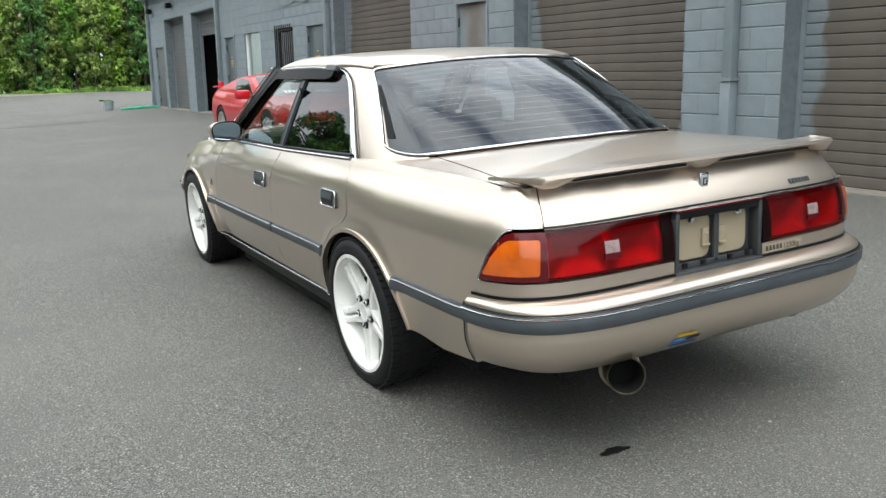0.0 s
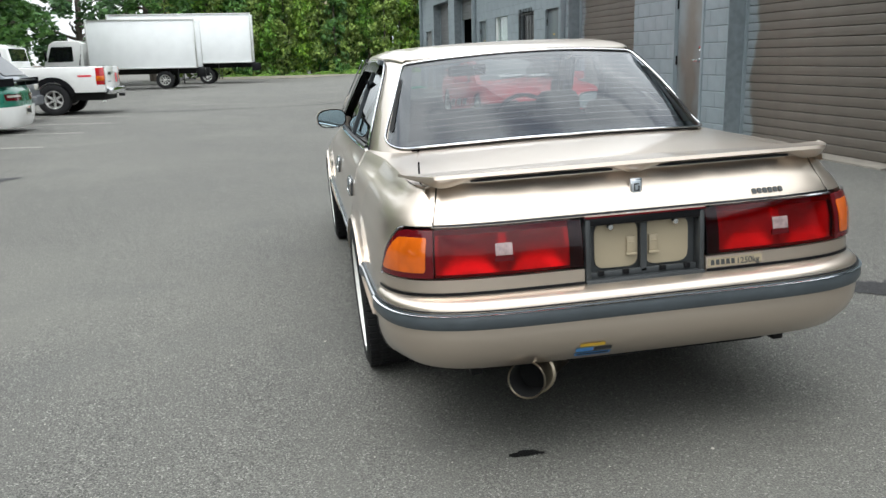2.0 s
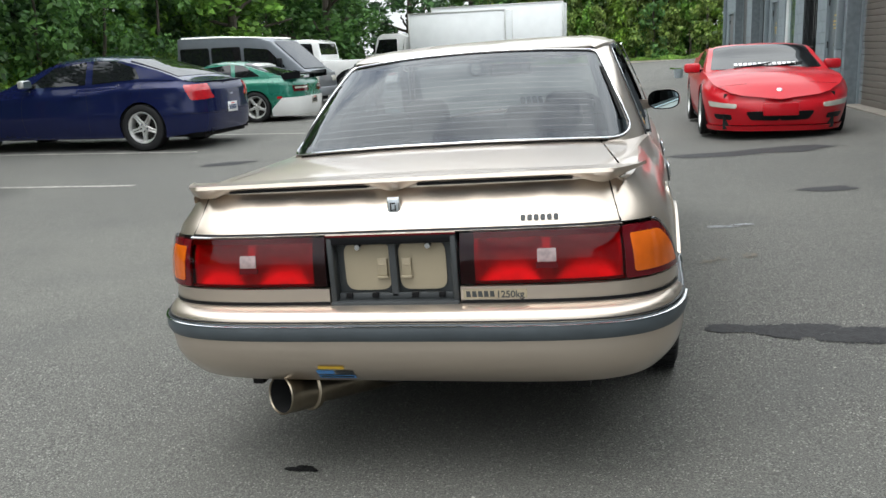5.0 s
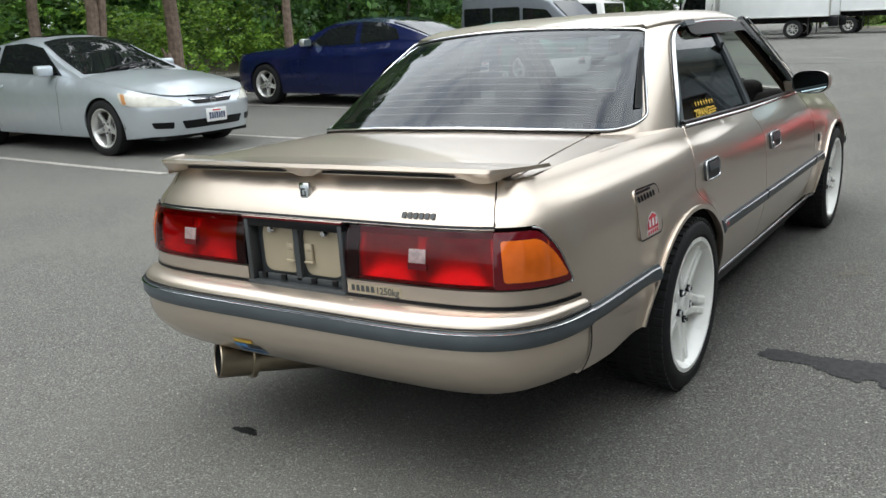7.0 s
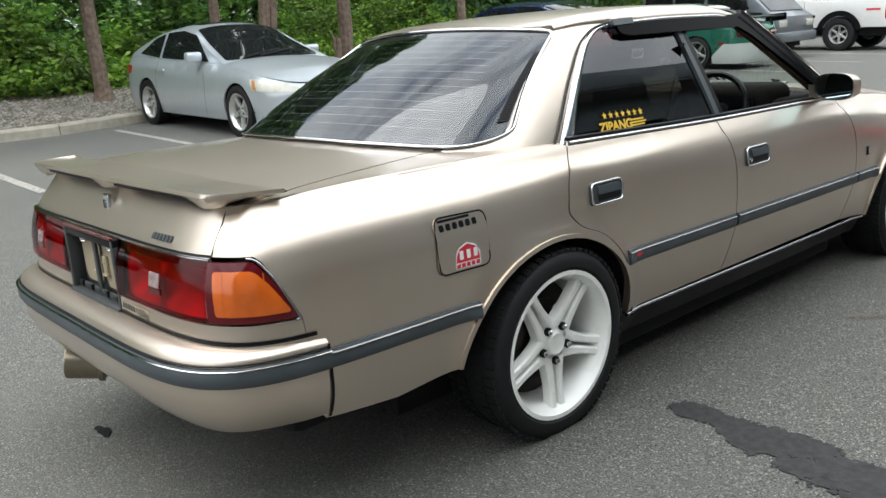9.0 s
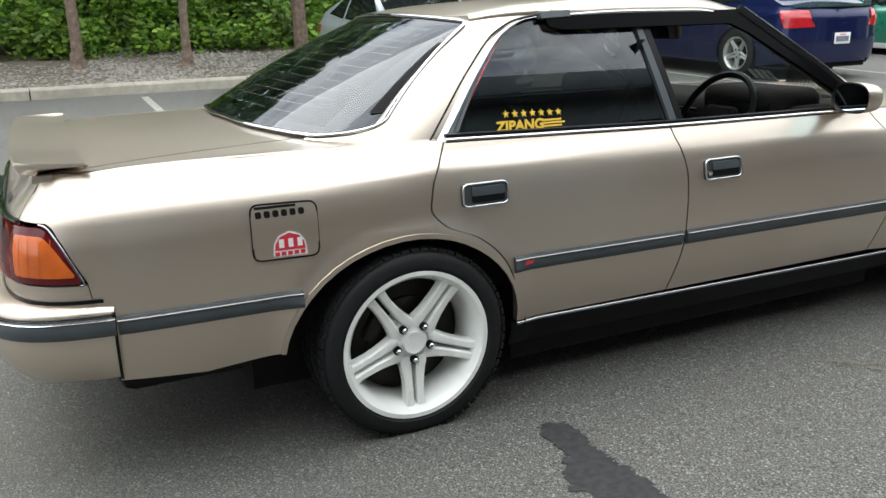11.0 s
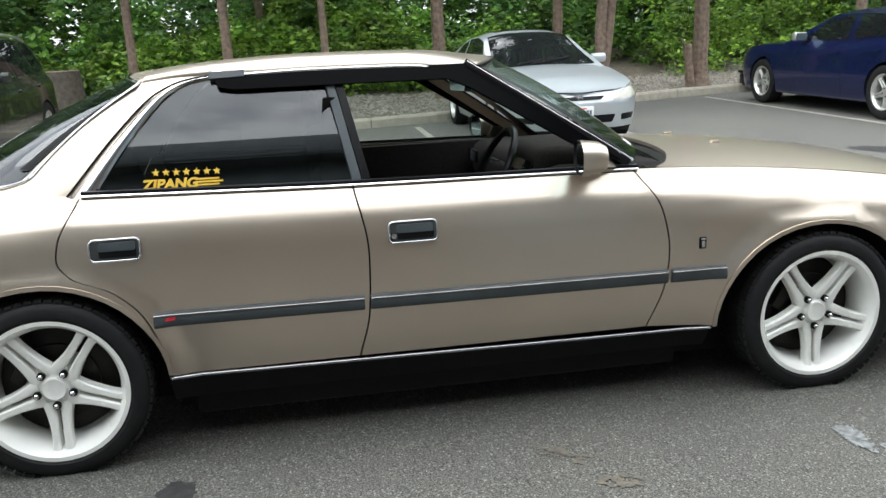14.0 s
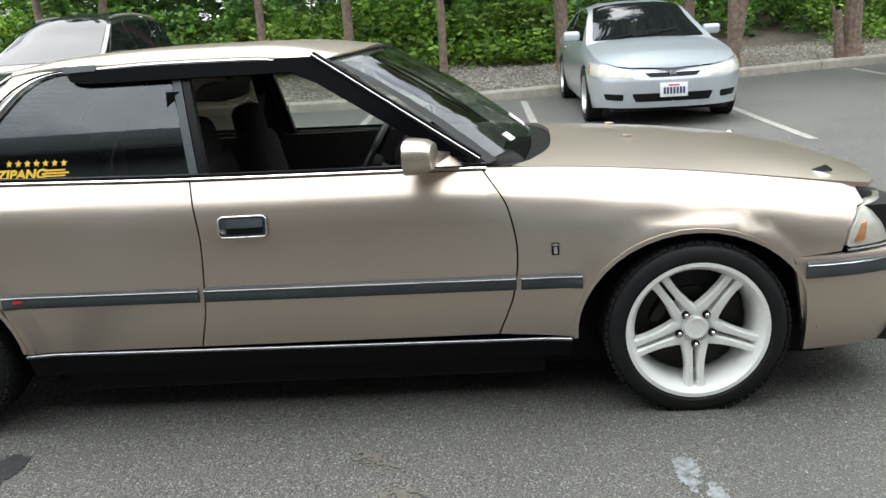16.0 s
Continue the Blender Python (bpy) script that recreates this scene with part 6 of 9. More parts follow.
for i in range(n_s + 1):
    x = -0.716 * math.cos(math.pi * i / n_s)
    k = abs(x) / 0.716
    tip = max(0.0, (k - 0.86) / 0.14)
    y1 = -0.865 + 0.012 * k ** 4
    y0 = -1.040 + 0.022 * k ** 2
    y0 = y0 + (y1 - 0.006 - y0) * tip ** 2.0
    zt = 0.927 - 0.004 * k ** 2 - 0.004 * tip
    zl = max(deck(x, y1).z + 0.005, 0.914) if k < 0.98 else 0.914
    th = 0.019 - 0.011 * tip
    foot = max(math.exp(-((x - c) / w) ** 2) for c, w in ((0.0, 0.050), (0.595, 0.055), (-0.595, 0.055)))
    top = [(y0 + (y1 - y0) * u, zt + (zl - zt) * u - 0.003 * math.sin(math.pi * u)) for u in (0.0, 0.06, 0.2, 0.5, 0.8, 1.0)]
    d = y1 - y0
    low = [(y1 + 0.001, zl - 0.005), (y0 + d * 0.62, (zt + zl) / 2 - th - 0.008 * foot), (y0 + d * 0.30, zt - th - 0.026 * foot), (y0 + d * 0.08, zt - th - 0.020 * foot), (y0 - 0.004 * (1 - tip), zt - th * 0.55)]
    vs += [(x, y, z) for y, z in top + low]
spoiler = part("boot_spoiler", facing((vs, [(i * prof + j, i * prof + (j + 1) % prof, (i + 1) * prof + (j + 1) % prof, (i + 1) * prof + j) for i in range(n_s) for j in range(prof)]), (0, 0, 1)), PAINT, car, "slim champagne boot spoiler", 50)

# black strips put in for the dark shadow line beneath the blade
for s_ in (-1, 1):
    under = [(s_ * (0.075 + 0.44 * i / 12), -1.012 + 0.022 * ((0.075 + 0.44 * i / 12) / 0.716) ** 2, 0.9005 - 0.004 * ((0.075 + 0.44 * i / 12) / 0.716) ** 2) for i in range(13)]
    part("spoiler_seal", sweep(under, [(-0.012, -0.001), (0.012, -0.001), (0.012, 0.010), (-0.012, 0.010)]), M_BLACK, spoiler, "black strip standing in for the shadow under the blade")

# badges, lock, writing
yb = S.at(0, 0.842).y
em = part("boot_emblem", facing(moved(box(-0.020, 0.020, -0.012, 0.004, -0.028, 0.028, 0.005), Matrix.Translation((0, yb, 0.842))), (0, -1, 0)), M_CHROME, car, "square chrome boot emblem with a dark edge")
part("emblem_field", moved(box(-0.014, 0.014, -0.0145, -0.010, -0.021, 0.021, 0.002), Matrix.Translation((0, yb, 0.842))), M_SILVER, em)
part("emblem_mark", moved(join(box(-0.007, 0.007, -0.0165, -0.012, 0.008, 0.012), box(-0.009, -0.005, -0.0165, -0.012, -0.012, 0.012), box(0.005, 0.009, -0.0165, -0.012, -0.012, 0.004), box(-0.007, 0.007, -0.0165, -0.012, -0.012, -0.008)), Matrix.Translation((0, yb, 0.842))), M_PLATEGREY, em, smooth=0)
for i in range(6):
    s = S.s_rear(0.372 + 0.0185 * i)
    pc = panel(rounded([(s, 0.794), (s + 0.014, 0.794), (s + 0.014, 0.809), (s, 0.809)], 0.005), S.at, 0.03, 0.003, lift=0.004)
    part("badge_letter", facing(pc, (0, -1, 0)), M_PLATEGREY, car, "dark badge shape")


def text_on(text, size, fn, u0, v0, mat, parent, name="lettering", flip=1, off=0.002, bold=0.0):
    """Raised lettering in the built-in font, laid on the surface fn."""
    cu = bpy.data.curves.new("text", "FONT")
    cu.body, cu.size, cu.offset = text, size, bold
    tmp = new("text", cu)
    bpy.context.view_layer.update()
    me = bpy.data.meshes.new_from_object(tmp.evaluated_get(bpy.context.evaluated_depsgraph_get()))
    vs = [tuple(fn(u0 + flip * v.co.x, v0 + v.co.y, off)) for v in me.vertices]
    fs = [tuple(p.vertices) for p in me.polygons]
    bpy.data.objects.remove(tmp)
    bpy.data.curves.remove(cu)
    bpy.data.meshes.remove(me)
    return part(name, (vs, fs), mat, parent, smooth=0)


text_on("1250kg", 0.027, lambda u, v, o: S.at(S.s_rear(u), v, o), 0.297, 0.586, M_PLATEGREY, car, "load_lettering", off=0.004, bold=0.0006)
lab = part("load_sticker", facing(panel([(S.s_rear(0.203), 0.583), (S.s_rear(0.384), 0.583), (S.s_rear(0.384), 0.610), (S.s_rear(0.203), 0.610)], S.at, 0.03, lift=0.0032), (0, -1, 0)), M_BEIGE, car, "small pale gold load limit sticker")
for i in range(5):
    s = S.s_rear(0.212 + 0.017 * i)
    part("sticker_mark", facing(panel([(s, 0.588), (s + 0.013, 0.588), (s + 0.011, 0.605), (s, 0.605)], S.at, 0.03, lift=0.0042), (0, -1, 0)), M_PLATEGREY, lab, smooth=0)
for s0, s1, z0, z1, mt in ((-0.235, -0.155, 0.390, 0.402, M_GOLD), (-0.245, -0.190, 0.370, 0.386, M_BLUEVINYL), (-0.186, -0.130, 0.371, 0.385, M_PLATEGREY), (-0.245, -0.130, 0.350, 0.365, M_BLUEVINYL), (-0.238, -0.137, 0.354, 0.361, M_BLACK)):
    part("bumper_sticker", facing(panel([(s0, z0), (s1, z0), (s1, z1), (s0, z1)], bump_fn, 0.03, lift=0.002), (0, -1, 0)), mt, rear_bumper, "small worn bumper sticker", 0)

# exhaust
ex = Matrix.Translation((-0.390, -1.098, 0.284)) @ Matrix.Rotation(radians(-30), 4, "Z") @ Matrix.Rotation(radians(-9), 4, "X")
tip = part("exhaust_pipe", moved(lathe([(0.0, 0.055), (-0.004, 0.058), (0.0, 0.061), (0.100, 0.060), (0.104, 0.068), (0.118, 0.068), (0.122, 0.050), (0.50, 0.050), (0.52, 0.0)], 36, "y"), ex), M_STEEL, car, "wide burnt steel exhaust pipe")
part("exhaust_bore", moved(lathe([(0.001, 0.055), (0.12, 0.053), (0.125, 0.0)], 30, "y"), ex), M_SOOT, tip)
part("exhaust_hanger", moved(box(0.03, 0.10, 0.165, 0.185, 0.04, 0.075, 0.005), ex), M_BRAKE, tip)
both("tow_eye", moved(box(-0.02, 0.02, -0.02, 0.02, -0.03, 0.02, 0.006), Matrix.Translation((0.52, -0.96, 0.30))), M_BLACK)

# underside and wheel housings; near-black blocks hang low to deepen the car's shadow
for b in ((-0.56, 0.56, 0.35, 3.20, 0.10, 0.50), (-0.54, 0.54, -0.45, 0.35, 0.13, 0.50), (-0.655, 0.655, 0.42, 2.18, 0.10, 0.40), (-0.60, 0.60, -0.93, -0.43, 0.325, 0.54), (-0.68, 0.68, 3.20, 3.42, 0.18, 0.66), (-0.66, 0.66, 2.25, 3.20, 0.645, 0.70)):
    part("underbody", box(*b), M_DARK, car, "black underside blocks set low to deepen the shade", 0)
# tank drawn wide so that it also blocks light under the tail
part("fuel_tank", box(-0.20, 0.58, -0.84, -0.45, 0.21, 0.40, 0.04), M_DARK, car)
part("silencer", box(-0.60, -0.26, -0.72, -0.45, 0.22, 0.36, 0.05), M_BRAKE, car)
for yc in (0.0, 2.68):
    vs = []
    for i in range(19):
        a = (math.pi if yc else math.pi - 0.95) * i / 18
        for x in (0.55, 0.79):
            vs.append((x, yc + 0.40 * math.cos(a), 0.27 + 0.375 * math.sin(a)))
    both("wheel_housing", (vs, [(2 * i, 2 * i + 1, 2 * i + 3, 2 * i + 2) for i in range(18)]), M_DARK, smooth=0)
for x, y, turn in ((0.715, 0, 0), (0.715, 2.68, 0), (-0.715, 0, 180), (-0.715, 2.68, 180)):
    wheel(car, "wheel", Matrix.Translation((x, y, 0.302 if x < 0 else 0.291)) @ pose(0, 0, 0, 0, 0, turn) @ pose(0, 0, 0, 0, 2.0, 0), 0.304, 0.215, 0.236, M_WHEEL, 5, "twin", 0.014)


# handles, fuel flap, mirrors, side badges
def handle(door, side, y0, y1, z0, z1):
    fn = S.side if side > 0 else (lambda y, z, o=0.0: Vector((-S.side(y, z, o).x, y, z)))
    out = (side, 0, 0)
    h = part("door_handle", facing(panel(rounded([(y0, z0), (y1, z0), (y1, z1), (y0, z1)], 0.018), fn, 0.03, 0.012, lift=0.009), out), M_PLATEGREY, door, "chrome-edged grey pull handle")
    rim_ = rounded([(y0 + 0.003, z0 + 0.003), (y1 - 0.003, z0 + 0.003), (y1 - 0.003, z1 - 0.003), (y0 + 0.003, z1 - 0.003)], 0.018)
    part("handle_rim", sweep([tuple(fn(a_, b_, 0.010)) for a_, b_ in rim_], ring(0.0036, 8), closed=True, up=Vector((1, 0, 0))), M_CHROME, h, smooth=60)
    part("handle_cup", facing(panel(rounded([(y0 + 0.030, z0 + 0.013), (y1 - 0.014, z0 + 0.013), (y1 - 0.014, z1 - 0.012), (y0 + 0.030, z1 - 0.012)], 0.008), fn, 0.03, lift=0.0102), out), M_BLACK, h)
    zc = (z0 + z1) / 2
    part("handle_flap", facing(panel(rounded([(y0 + 0.030, zc - 0.002), (y1 - 0.016, zc - 0.002), (y1 - 0.016, z1 - 0.012), (y0 + 0.030, z1 - 0.012)], 0.006), fn, 0.03, 0.008, lift=0.014), out), M_STRIP, h)
    return h


for side, front, rear in ((1, fd, rd), (-1, fdl, rdl)):
    handle(rear, side, 0.166, 0.324, 0.695, 0.768)
    h = handle(front, side, 1.104, 1.270, 0.680, 0.754)
    y = 1.122
    fn = S.side(y, 0.706, 0.010)
    part("key_lock", moved(lathe([(0.0, 0.009), (0.005, 0.009), (0.006, 0.0)], 14), Matrix.Translation((fn.x * side, y, 0.706)) @ pose(0, 0, 0, 0, 0, 0 if side > 0 else 180)), M_CHROME, h)
flap_o = rounded([(-0.472, 0.622), (-0.287, 0.618), (-0.283, 0.770), (-0.469, 0.775)], 0.025)
flap = part("fuel_flap", facing(panel(ys(flap_o), S.at, 0.02, 0.006, lift=0.0050), (1, 0, 0)), PAINT, car, "fuel filler flap with stickers")
part("flap_gap", facing(seam_on(S.at, ys(flap_o + flap_o[:1]), 0.005, 0.0058), (1, 0, 0)), M_BLACK, flap, smooth=0)
def ysh(pts):
    return ys([(p[0] - 0.022, *p[1:]) for p in pts])


mac = [(-0.395, 0.628), (-0.300, 0.626), (-0.300, 0.640), (-0.303, 0.665), (-0.318, 0.686), (-0.348, 0.697), (-0.378, 0.686), (-0.392, 0.665), (-0.395, 0.640)]
st = part("flap_sticker", facing(panel(ysh(mac), S.at, 0.02, lift=0.0065), (1, 0, 0)), M_WHITEVINYL, flap, "white sticker with a red domed mark", 0)
part("sticker_mark", facing(panel(ysh([(-0.391, 0.645), (-0.304, 0.643), (-0.307, 0.664), (-0.320, 0.682), (-0.348, 0.692), (-0.376, 0.682), (-0.388, 0.664)]), S.at, 0.02, lift=0.0071), (1, 0, 0)), M_REDVINYL, st, smooth=0)
for i in range(3):
    y = -0.382 + 0.026 * i
    part("sticker_bar", facing(panel(ysh([(y + 0.004, 0.652), (y + 0.018, 0.652), (y + 0.018, 0.676), (y + 0.004, 0.676)]), S.at, 0.02, lift=0.0077), (1, 0, 0)), M_WHITEVINYL, st, smooth=0)
for i in range(5):
    y = -0.391 + 0.018 * i
    part("sticker_bar", facing(panel(ysh([(y, 0.630), (y + 0.013, 0.630), (y + 0.013, 0.641), (y, 0.641)]), S.at, 0.02, lift=0.0077), (1, 0, 0)), M_REDVINYL, st, smooth=0)
for i in range(6):
    y = -0.435 + 0.024 * i
    part("flap_lettering", facing(panel(ysh(rounded([(y, 0.738), (y + 0.017, 0.738), (y + 0.017, 0.756), (y, 0.756)], 0.006)), S.at, 0.02, lift=0.0065), (1, 0, 0)), M_BLACK, flap, "small black sticker bar", 0)
part("flap_lettering", facing(panel(ysh([(-0.435, 0.762), (-0.32, 0.761), (-0.32, 0.768), (-0.435, 0.769)]), S.at, 0.02, lift=0.0065), (1, 0, 0)), M_BLACK, flap, smooth=0)
for side in (1, -1):
    y, z = 2.214, 0.592
    p = S.side(y, z, 0.0)
    b = part("wing_badge", moved(box(-0.002, 0.006, -0.013, 0.013, -0.021, 0.021, 0.003), Matrix.Translation((p.x * side, y, z))), M_BLACK, car, "small dark wing badge")
    part("badge_mark", moved(join(box(-0.008, 0.008, -0.010, 0.010, 0.012, 0.018), box(-0.008, 0.008, -0.006, 0.006, -0.015, 0.008)), Matrix.Translation((p.x * side, y, z))), M_CHROME, b, smooth=0)
part("moulding_mark", facing(panel(ys([(0.372, 0.490), (0.402, 0.492), (0.408, 0.503), (0.378, 0.503)]), S.at, 0.02, lift=0.0162), (1, 0, 0)), M_REDVINYL, car, "small red mark on the moulding", 0)
# gold sticker on the rear side window
zip_p = new("window_sticker")
zip_p.parent = car
gsd = lambda y, z, o: gs(y, z, o)
for i in range(7):
    c = (0.378 + 0.032 * i, 0.952 - 0.0008 * i)
    star = [(c[0] + (0.0135 if j % 2 == 0 else 0.0055) * math.sin(math.pi * j / 5), c[1] + (0.0135 if j % 2 == 0 else 0.0055) * math.cos(math.pi * j / 5)) for j in range(10)]
    part("star", facing(panel(star, gsd, 0.02, lift=0.001), (1, 0, 0)), M_GOLD, zip_p, smooth=0)
text_on("ZIPANG", 0.041, lambda u, v, o: gs(0.334 + 1.17 * (u - 0.334) + 0.18 * (v - 0.9), v, o), 0.334, 0.902, M_GOLD, zip_p, "gold_lettering", off=0.0012, bold=0.0019)
for k in range(3):
    part("sticker_flash", facing(panel(rounded([(0.500, 0.904 + 0.009 * k), (0.588 - 0.012 * abs(k - 1), 0.904 + 0.009 * k), (0.588 - 0.012 * abs(k - 1), 0.910 + 0.009 * k), (0.500, 0.910 + 0.009 * k)], 0.002), gsd, 0.03, lift=0.001), (1, 0, 0)), M_GOLD, zip_p, smooth=0)
for side in (1, -1):
    mm = Matrix.Translation((0.850 if side > 0 else -0.812, 1.795, 0.925)) @ pose(0, 0, 0, 0, 0, -8 * side)
    pts, fs = [], []
    secs = [(0.050, 0.030, 0.012), (0.040, 0.068, 0.040), (0.018, 0.085, 0.052), (-0.025, 0.090, 0.057), (-0.045, 0.090, 0.057)]
    n = 20
    for y, a, b in secs:
        for i in range(n):
            t = 2 * math.pi * i / n
            cx, cz = math.cos(t), math.sin(t)
            pts.append((a * math.copysign(abs(cx) ** 0.72, cx), y, b * math.copysign(abs(cz) ** 0.72, cz)))
    fs = [(j * n + i, j * n + (i + 1) % n, (j + 1) * n + (i + 1) % n, (j + 1) * n + i) for j in range(len(secs) - 1) for i in range(n)] + [tuple(range(n))[::-1]]
    mir = part("door_mirror", moved(facing((pts, [tuple(reversed(f)) for f in fs]), (0, 1, 0)), mm), PAINT, car, "champagne door mirror")
    part("mirror_rim", moved(([(x * 0.99, -0.046, z * 0.99) for x, y, z in pts[-n:]] + [(x * 0.90, -0.038, z * 0.86) for x, y, z in pts[-n:]], [(i, n + i, n + (i + 1) % n, (i + 1) % n) for i in range(n)]), mm), M_BLACK, mir)
    part("mirror_glass", moved(facing(([(x * 0.91, -0.040, z * 0.87) for x, y, z in pts[-n:]], [tuple(range(n))]), (0, -1, 0)), mm), M_MIRROR, mir, "mirror glass")
    part("mirror_stalk", facing(([(side * x, y, z) for x, y, z in ((0.72, 1.95, 0.868), (0.72, 1.80, 0.872), (0.82, 1.77, 0.885), (0.82, 1.83, 0.885), (0.70, 1.90, 0.915), (0.70, 1.82, 0.930), (0.82, 1.78, 0.925), (0.82, 1.83, 0.925))], [(0, 1, 2, 3), (4, 7, 6, 5), (0, 3, 7, 4), (1, 5, 6, 2), (2, 6, 7, 3), (0, 4, 5, 1)]), (side, 0, 0)), PAINT, mir)


# interior
def rounded_slab(w, d, h, r=0.05, taper=1.0):
    bm = bmesh.new()
    bmesh.ops.create_cube(bm, size=1, matrix=Matrix.Diagonal((w, d, h, 1)))
    for v in bm.verts:
        if v.co.z > 0:
            v.co.x *= taper
    bmesh.ops.bevel(bm, geom=bm.edges[:], offset=r, segments=4, affect="EDGES", profile=0.5)
    bm.verts.index_update()
    out = [tuple(v.co) for v in bm.verts], [tuple(v.index for v in f.verts) for f in bm.faces]
    bm.free()
    return out


for x, dy in ((-0.36, 0.21), (0.36, 0.20)):
    seat = part("front_seat", moved(rounded_slab(0.50, 0.52, 0.16, 0.06), Matrix.Translation((x, 1.05 + dy, 0.46))), M_CLOTH, car, "dark cloth front seat")
    part("seat_back", moved(rounded_slab(0.48, 0.15, 0.50, 0.06, 0.80), pose(x, 0.78 + dy, 0.675, 12)), M_CLOTH, seat)
    part("head_restraint", moved(rounded_slab(0.27, 0.11, 0.19, 0.05, 0.80), pose(x, 0.725 + dy, 0.955, 10)), M_CLOTH, seat)
part("rear_seat", join(moved(rounded_slab(1.22, 0.48, 0.16, 0.05), Matrix.Translation((0, 0.30, 0.50))), moved(rounded_slab(1.22, 0.16, 0.52, 0.06), pose(0, 0.06, 0.74, 18))), M_CLOTH, car, "dark cloth rear seat")
for x in (-0.34, 0.34):
    part("rear_headrest", moved(rounded_slab(0.30, 0.10, 0.12, 0.04), pose(x, -0.03, 0.99, 12)), M_CLOTH, car)
part("parcel_shelf", box(-0.56, 0.56, -0.33, 0.02, 0.875, 0.890, 0.004), M_CLOTH, car)
part("cabin_floor", box(-0.70, 0.70, 0.0, 2.15, 0.401, 0.405), M_CLOTH, car, smooth=0)
both("door_card", facing(join(box(0.672, 0.70, 0.2, 2.0, 0.405, 0.865, 0.008), box(0.60, 0.68, 0.45, 1.75, 0.60, 0.66, 0.015)), (1, 0, 0)), M_CLOTH)
dsh = part("dashboard", join(moved(rounded_slab(1.36, 0.48, 0.20, 0.07), Matrix.Translation((0, 1.93, 0.775))), moved(rounded_slab(0.46, 0.24, 0.13, 0.05), Matrix.Translation((0.36, 1.80, 0.875))), box(-0.67, 0.67, 1.75, 2.15, 0.41, 0.70)), M_CLOTH, car, "dark moulded dashboard")
part("instrument_glass", moved(box(-0.17, 0.17, -0.005, 0.005, -0.045, 0.04), pose(0.36, 1.685, 0.88, -20)), M_SOLIDGLASS, dsh, smooth=0)
for x in (-0.55, -0.12, 0.04, 0.60):
    vent = part("air_vent", moved(box(-0.06, 0.06, -0.01, 0.01, -0.03, 0.03, 0.004), Matrix.Translation((x, 1.69, 0.80))), M_BLACK, dsh)
    part("vent_slat", moved(join(*[box(-0.052, 0.052, -0.014, -0.008, z, z + 0.005) for z in (-0.018, -0.004, 0.010)]), Matrix.Translation((x, 1.69, 0.80))), M_STRIP, vent, smooth=0)
sw = pose(0.36, 1.56, 0.83, 62)
wheel_path = [(0.185 * math.cos(2 * math.pi * i / 40), 0.185 * math.sin(2 * math.pi * i / 40), 0) for i in range(40)]
stw = part("steering_wheel", moved(sweep(wheel_path, ring(0.014, 8), closed=True), sw), M_BLACK, car, "dark leather steering wheel")
part("wheel_boss", moved(join(moved(rounded_slab(0.17, 0.14, 0.05, 0.022), Matrix.Translation((0, -0.02, -0.02))), box(-0.18, 0.18, -0.035, 0.01, -0.025, -0.008, 0.006), box(-0.03, 0.03, -0.18, -0.02, -0.025, -0.008, 0.006)), sw), M_CLOTH, stw)
part("steering_column", moved(lathe([(-0.30, 0.045), (-0.03, 0.04), (-0.03, 0.0)], 16, "z"), sw), M_BLACK, stw)
rvm = part("rear_view_mirror", moved(rounded_slab(0.24, 0.035, 0.065, 0.014), pose(0.0, 1.54, 1.165, 8, 0, 12)), M_TAN, car, "tan-backed interior mirror")
part("mirror_face", moved(box(-0.11, 0.11, -0.0205, -0.018, -0.026, 0.026), pose(0.0, 1.54, 1.165, 8, 0, 12)), M_MIRROR, rvm, smooth=0)
part("mirror_arm", box(-0.012, 0.012, 1.54, 1.61, 1.18, 1.20), M_TAN, rvm, smooth=0)
for x in (-0.34, 0.34):
    part("sun_visor", moved(rounded_slab(0.40, 0.15, 0.022, 0.01), pose(x, 1.40, 1.235, -8)), M_TAN, car)
both("a_pillar_trim", sweep([tuple(Vector(p) + Vector((-0.03, 0.0, -0.012))) for p in apil], [(-0.022, -0.012), (0.018, -0.012), (0.018, 0.012), (-0.022, 0.012)], up=Vector((1, 0, 0))), M_TAN)
both("b_pillar_trim", panel([(0.95, 0.40), (1.06, 0.40), (0.975, 1.235), (0.90, 1.235)], lambda y, z, o: gs(y, max(z, 0.865), o) + Vector((0, 0, min(0, z - 0.865))), 0.06, lift=-0.035), M_CLOTH)
both("seat_belt", sweep([(0.64, 0.95, 1.16), (0.60, 0.93, 1.0), (0.56, 0.90, 0.75), (0.58, 0.88, 0.5)], [(-0.022, -0.002), (0.022, -0.002), (0.022, 0.002), (-0.022, 0.002)]), M_BLACK)
part("dash_paper", facing(panel([(0.55, 0.05), (0.63, 0.05), (0.63, 0.11), (0.55, 0.11)], wind, 0.05, lift=0.003), (0, 0, 1)), M_WHITEVINYL, car, "white windscreen label", 0)
for i in range(4):
    part("windscreen_mark", facing(panel([(-0.05 + 0.055 * i, 0.06), (-0.01 + 0.055 * i, 0.06), (-0.01 + 0.055 * i, 0.17), (-0.05 + 0.055 * i, 0.17)], wind, 0.05, lift=0.003), (0, 0, 1)), M_WHITEVINYL, car, "white windscreen sticker bar", 0)


